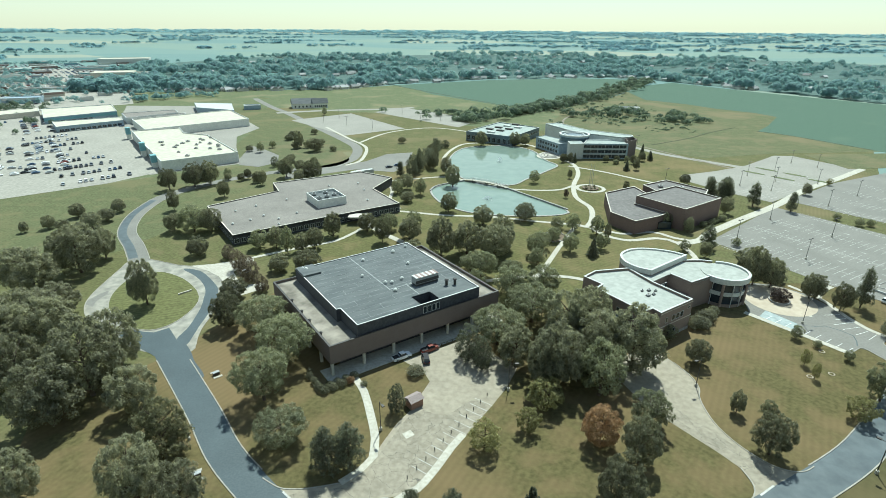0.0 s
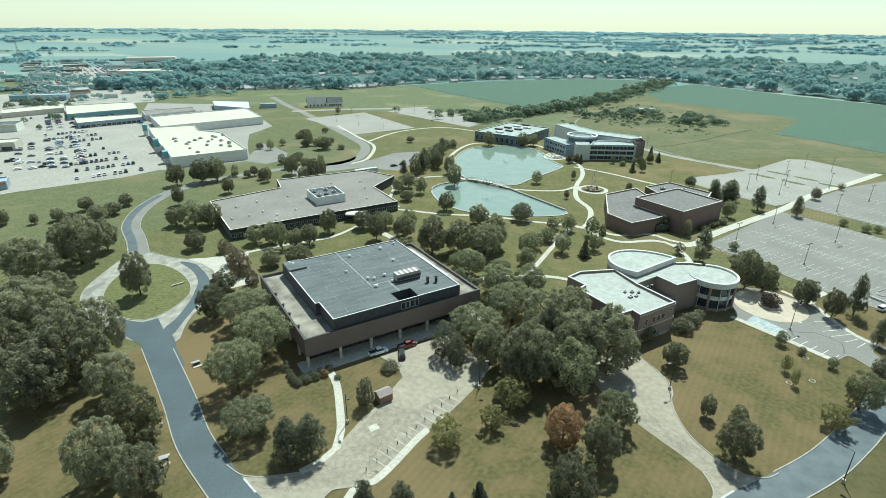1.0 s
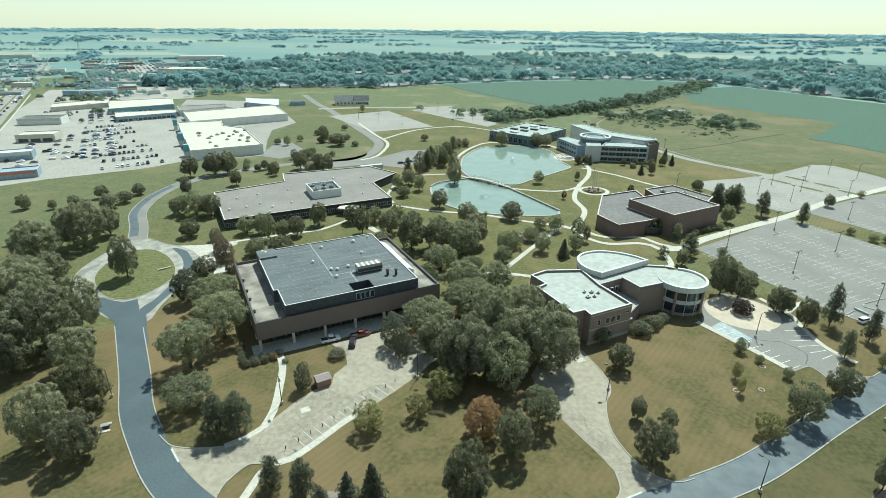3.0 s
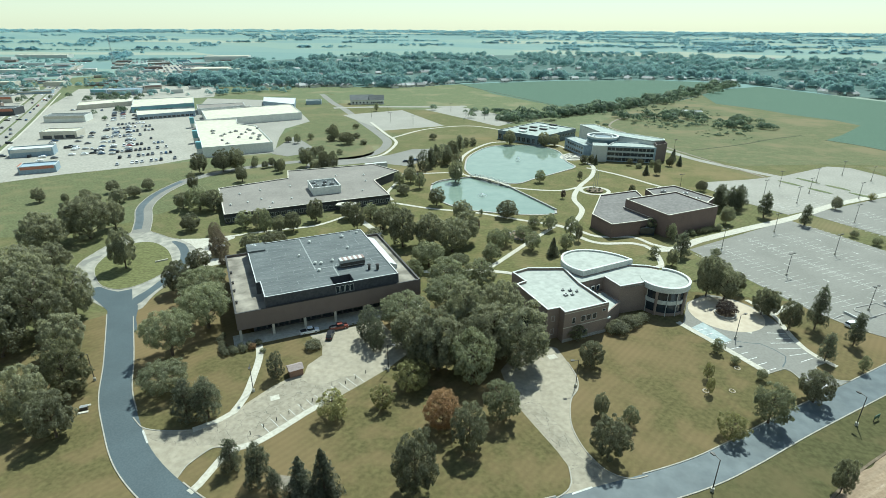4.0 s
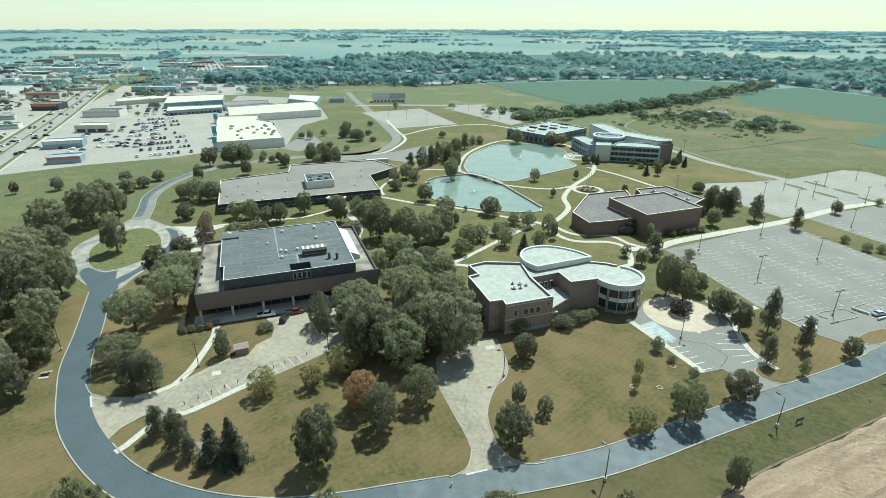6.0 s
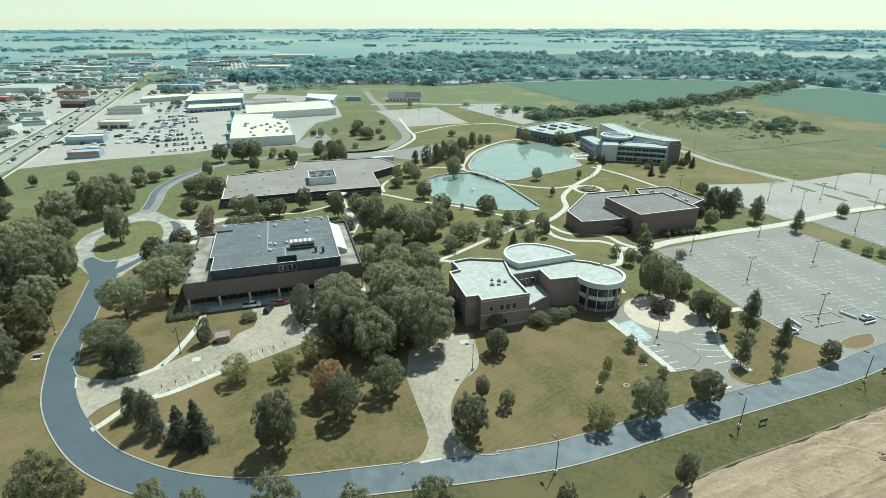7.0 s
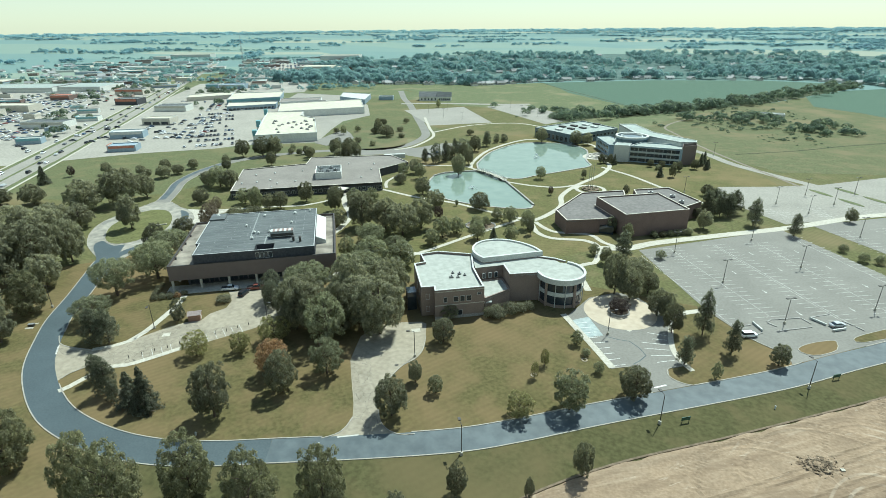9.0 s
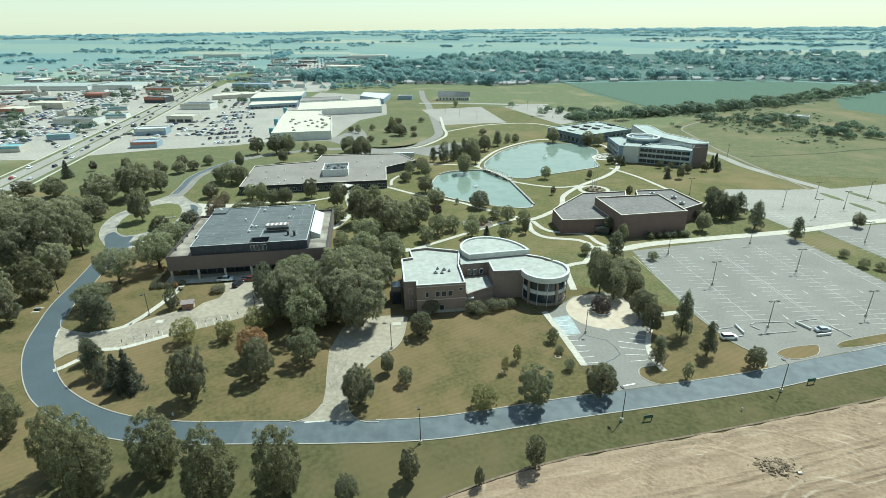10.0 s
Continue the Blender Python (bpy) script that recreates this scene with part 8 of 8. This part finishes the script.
bridge = thing("footbridge", "long pale footbridge with low railings over the pond neck", "bridge", pose(14.6, 303, 0, 0, 0, math.degrees(math.atan2(-17, 23.4))))
BL = 29.0
bm = bmesh.new()
deck = [(x, 0.9 + 0.9 * (1 - (2 * x / BL - 1) ** 2)) for x in [BL * i / 14 for i in range(15)]]
loft(bm, [[(x, -1.3, z - 0.25), (x, 1.3, z - 0.25), (x, 1.3, z), (x, -1.3, z)] for x, z in deck])
part("deck", bm, CONCRETE, bridge)
for y in (-1.25, 1.25):
    for dz in (0.55, 1.05):
        bm = bmesh.new()
        loft(bm, [[(x, y - 0.05, z + dz), (x, y + 0.05, z + dz), (x, y + 0.05, z + dz + 0.1), (x, y - 0.05, z + dz + 0.1)] for x, z in deck])
        part("rail", bm, WHITE_METAL, bridge)
    for x, z in deck:
        part("post", boxes((x - 0.06, x + 0.06, y - 0.06, y + 0.06, z, z + 1.1)), WHITE_METAL, bridge)
for x in (6, 14.5, 23):
    part("pier", boxes((x - 0.4, x + 0.4, -1.1, 1.1, 0, 1.4)), STONE, bridge)


def fountain(x, y, h, r):
    f = thing("fountain", "white water spray of a pond fountain", "fountain", pose(x, y, 0.12))
    rs = np.random.RandomState(int(abs(x)))
    n = 500
    a, t = rs.random(n) * 2 * np.pi, rs.random(n)
    rr = r * t
    z = h * (1 - (2 * t - 0.55) ** 2 / 2.1) * (0.75 + 0.25 * rs.random(n))
    c = np.stack([rr * np.cos(a), rr * np.sin(a), np.maximum(z, 0.05)], 1)
    nn = rs.normal(size=(n, 3))
    nn /= np.linalg.norm(nn, axis=1, keepdims=True)
    o = tagged(new("spray", quads_mesh("spray", c, nn, 0.12 * (0.5 + rs.random(n)), FOAM, rs)), kind="stuff")
    o.parent = f
    part("nozzle", tube(bmesh.new(), (0, 0, 0), (0, 0, 0.3), 0.4, 0.2, 10), DARK_METAL, f)


fountain(25, 266, 1.5, 2.6)
fountain(40, 350, 3.0, 1.6)

for x, y, t in ((133.3, 108.8, 36), (168.1, 140.2, 36)):
    s = thing("road_sign_board", "dark green sign board on two posts in the grass", "sign", pose(x, y, 0.05, 0, 0, t), "sign boards")
    part("board", boxes((-1.1, 1.1, -0.06, 0.06, 0.7, 1.6)), SIGN_GREEN, s)
    for d in (-0.9, 0.9):
        part("post", boxes((d - 0.06, d + 0.06, -0.05, 0.05, 0, 0.7)), DARK_METAL, s)
for x, y, t in ((-93, 160, 20),):
    s = thing("stone_slab", "long pale stone slab on the grass island", "slab", pose(-86.5, 158.8, 0.16, 0, 0, 45))
    part("slab", boxes((-2.2, 2.2, -0.25, 0.25, 0, 0.45)), CONCRETE, s)
rock_rng = random.Random(31)
rocks = thing("rock_garden", "oval bed of dark soil edged with pale boulders in the park", "planter", pose(48.5, 212, 0.05, 0, 0, 20))
part("bed", prism(bmesh.new(), ellipse(0, 0, 6.6, 5.4, 0, 30), 0.0, 0.18), SOIL, rocks)
for k in range(26):
    bm = bmesh.new()
    v = bmesh.ops.create_icosphere(bm, subdivisions=1, radius=rock_rng.uniform(0.4, 0.75))["verts"]
    for q in v:
        q.co = Vector((q.co.x * rock_rng.uniform(0.8, 1.3), q.co.y * rock_rng.uniform(0.8, 1.2), q.co.z * 0.7))
    a = 2 * math.pi * k / 26
    part("boulder", bm, STONE, rocks).matrix_basis = pose(6.6 * math.cos(a), 5.4 * math.sin(a), 0.2)
plant("lbbs", [(50.5, 212.6, 4.6, 4.2), (46.2, 213.4, 1.4, 2.2), (48.2, 209.6, 1.3, 2.0), (51.6, 214.8, 1.4, 2.0)], 0.2)
pool = thing("planter_ring", "round dark planting bed in the plaza", "planter", pose(114.0, 155.0, 0.11))
part("rim", ring_wall(bmesh.new(), ellipse(0, 0, 3.3, 3.3, 0, 32), 0.4, 0, 0.5), STONE, pool)
part("bed", prism(bmesh.new(), ellipse(0, 0, 2.95, 2.95, 0, 32), 0.0, 0.3), SOIL, pool)
ringbed = thing("flagpole_circle", "round planted bed with a pale walk about it", "planter", pose(85, 288, 0.1))
part("walk_ring", ring_wall(bmesh.new(), ellipse(0, 0, 8.5, 8.5, 0, 40), 2.2, 0, 0.06), CONCRETE, ringbed)
part("bed", prism(bmesh.new(), ellipse(0, 0, 4.6, 4.6, 0, 32), 0.0, 0.5), SOIL, ringbed)
for i in range(3):
    p = thing("flagpole", "tall thin metal pole in the planted circle", "pole", pose(84 + i, 287.5 + i * 0.5, 0.5), "poles")
    part("mast", tube(bmesh.new(), (0, 0, 0), (0, 0, 14), 0.12, 0.05, 8), GREY_METAL, p)
plant("sbsbsb", [(82.2, 286, 1.0, 1.8), (87, 286.2, 1.0, 1.6), (87.6, 290, 1.1, 1.7), (83, 290.4, 1.0, 1.8), (85, 285, 0.9, 1.5), (85, 291.4, 0.9, 1.5)], 0.5)

# bollards, hydrants, boxes and mulch rings
bollard = thing("bollard", "short dark metal post beside the driveway", "bollard", pose(-6.2, 78.6, 0.05), "driveway posts")
part("post", tube(bmesh.new(), (0, 0, 0), (0, 0, 0.9), 0.10, 0.09, 8), DARK_METAL, bollard)
part("cap", tube(bmesh.new(), (0, 0, 0.9), (0, 0, 0.98), 0.12, 0.05, 8), DARK_METAL, bollard)
for k in range(1, 11):
    copy_thing(bollard, pose(-6.2 + 1.82 * k, 78.6 + 2.62 * k, 0.05))
hydrant = thing("fire_hydrant", "small pale fire hydrant in the grass", "hydrant", pose(34, 63.4, 0.03), "hydrants")
part("barrel", tube(bmesh.new(), (0, 0, 0), (0, 0, 0.75), 0.16, 0.14, 10), WHITE_METAL, hydrant)
part("bonnet", tube(bmesh.new(), (0, 0, 0.75), (0, 0, 0.92), 0.19, 0.07, 10), WHITE_METAL, hydrant)
for s in (-1, 1):
    part("outlet", tube(bmesh.new(), (0, s * 0.12, 0.5), (0, s * 0.3, 0.5), 0.08, 0.08, 8), WHITE_METAL, hydrant)
copy_thing(hydrant, pose(152.5, 121.8, 0.03))
copy_thing(hydrant, pose(61.0, 71.2, 0.03))
for x, y, t in ((-48.8, 79.3, 30), (-58.1, 113.1, 40)):
    u = thing("utility_box", "dark utility box between two pale concrete slabs", "utility box", pose(x, y, 0.03, 0, 0, t), "utility boxes")
    part("box", boxes((-0.8, 0.8, -0.4, 0.4, 0, 0.8)), DARK_METAL, u)
    part("lid", boxes((-0.85, 0.85, -0.45, 0.45, 0.8, 0.88)), GREY_METAL, u)
    for d in (-1.3, 1.3):
        part("slab", boxes((-1.1, 1.1, d - 0.35, d + 0.35, 0, 0.16)), CONCRETE, u, "pale concrete slab")
for x, y in ((97.5, 113.1), (104.0, 114.3), (108.4, 124.8)):
    r = thing("tree_ring", "ring of pale stones round a young tree", "edging", pose(x, y, 0.03), "tree rings")
    for k in range(12):
        a = radians(30 * k)
        part("stone", boxes((0.55, 0.8, -0.15, 0.15, 0, 0.16)), TAN_PAVE, r).matrix_basis = pose(0, 0, 0, 0, 0, 30 * k)
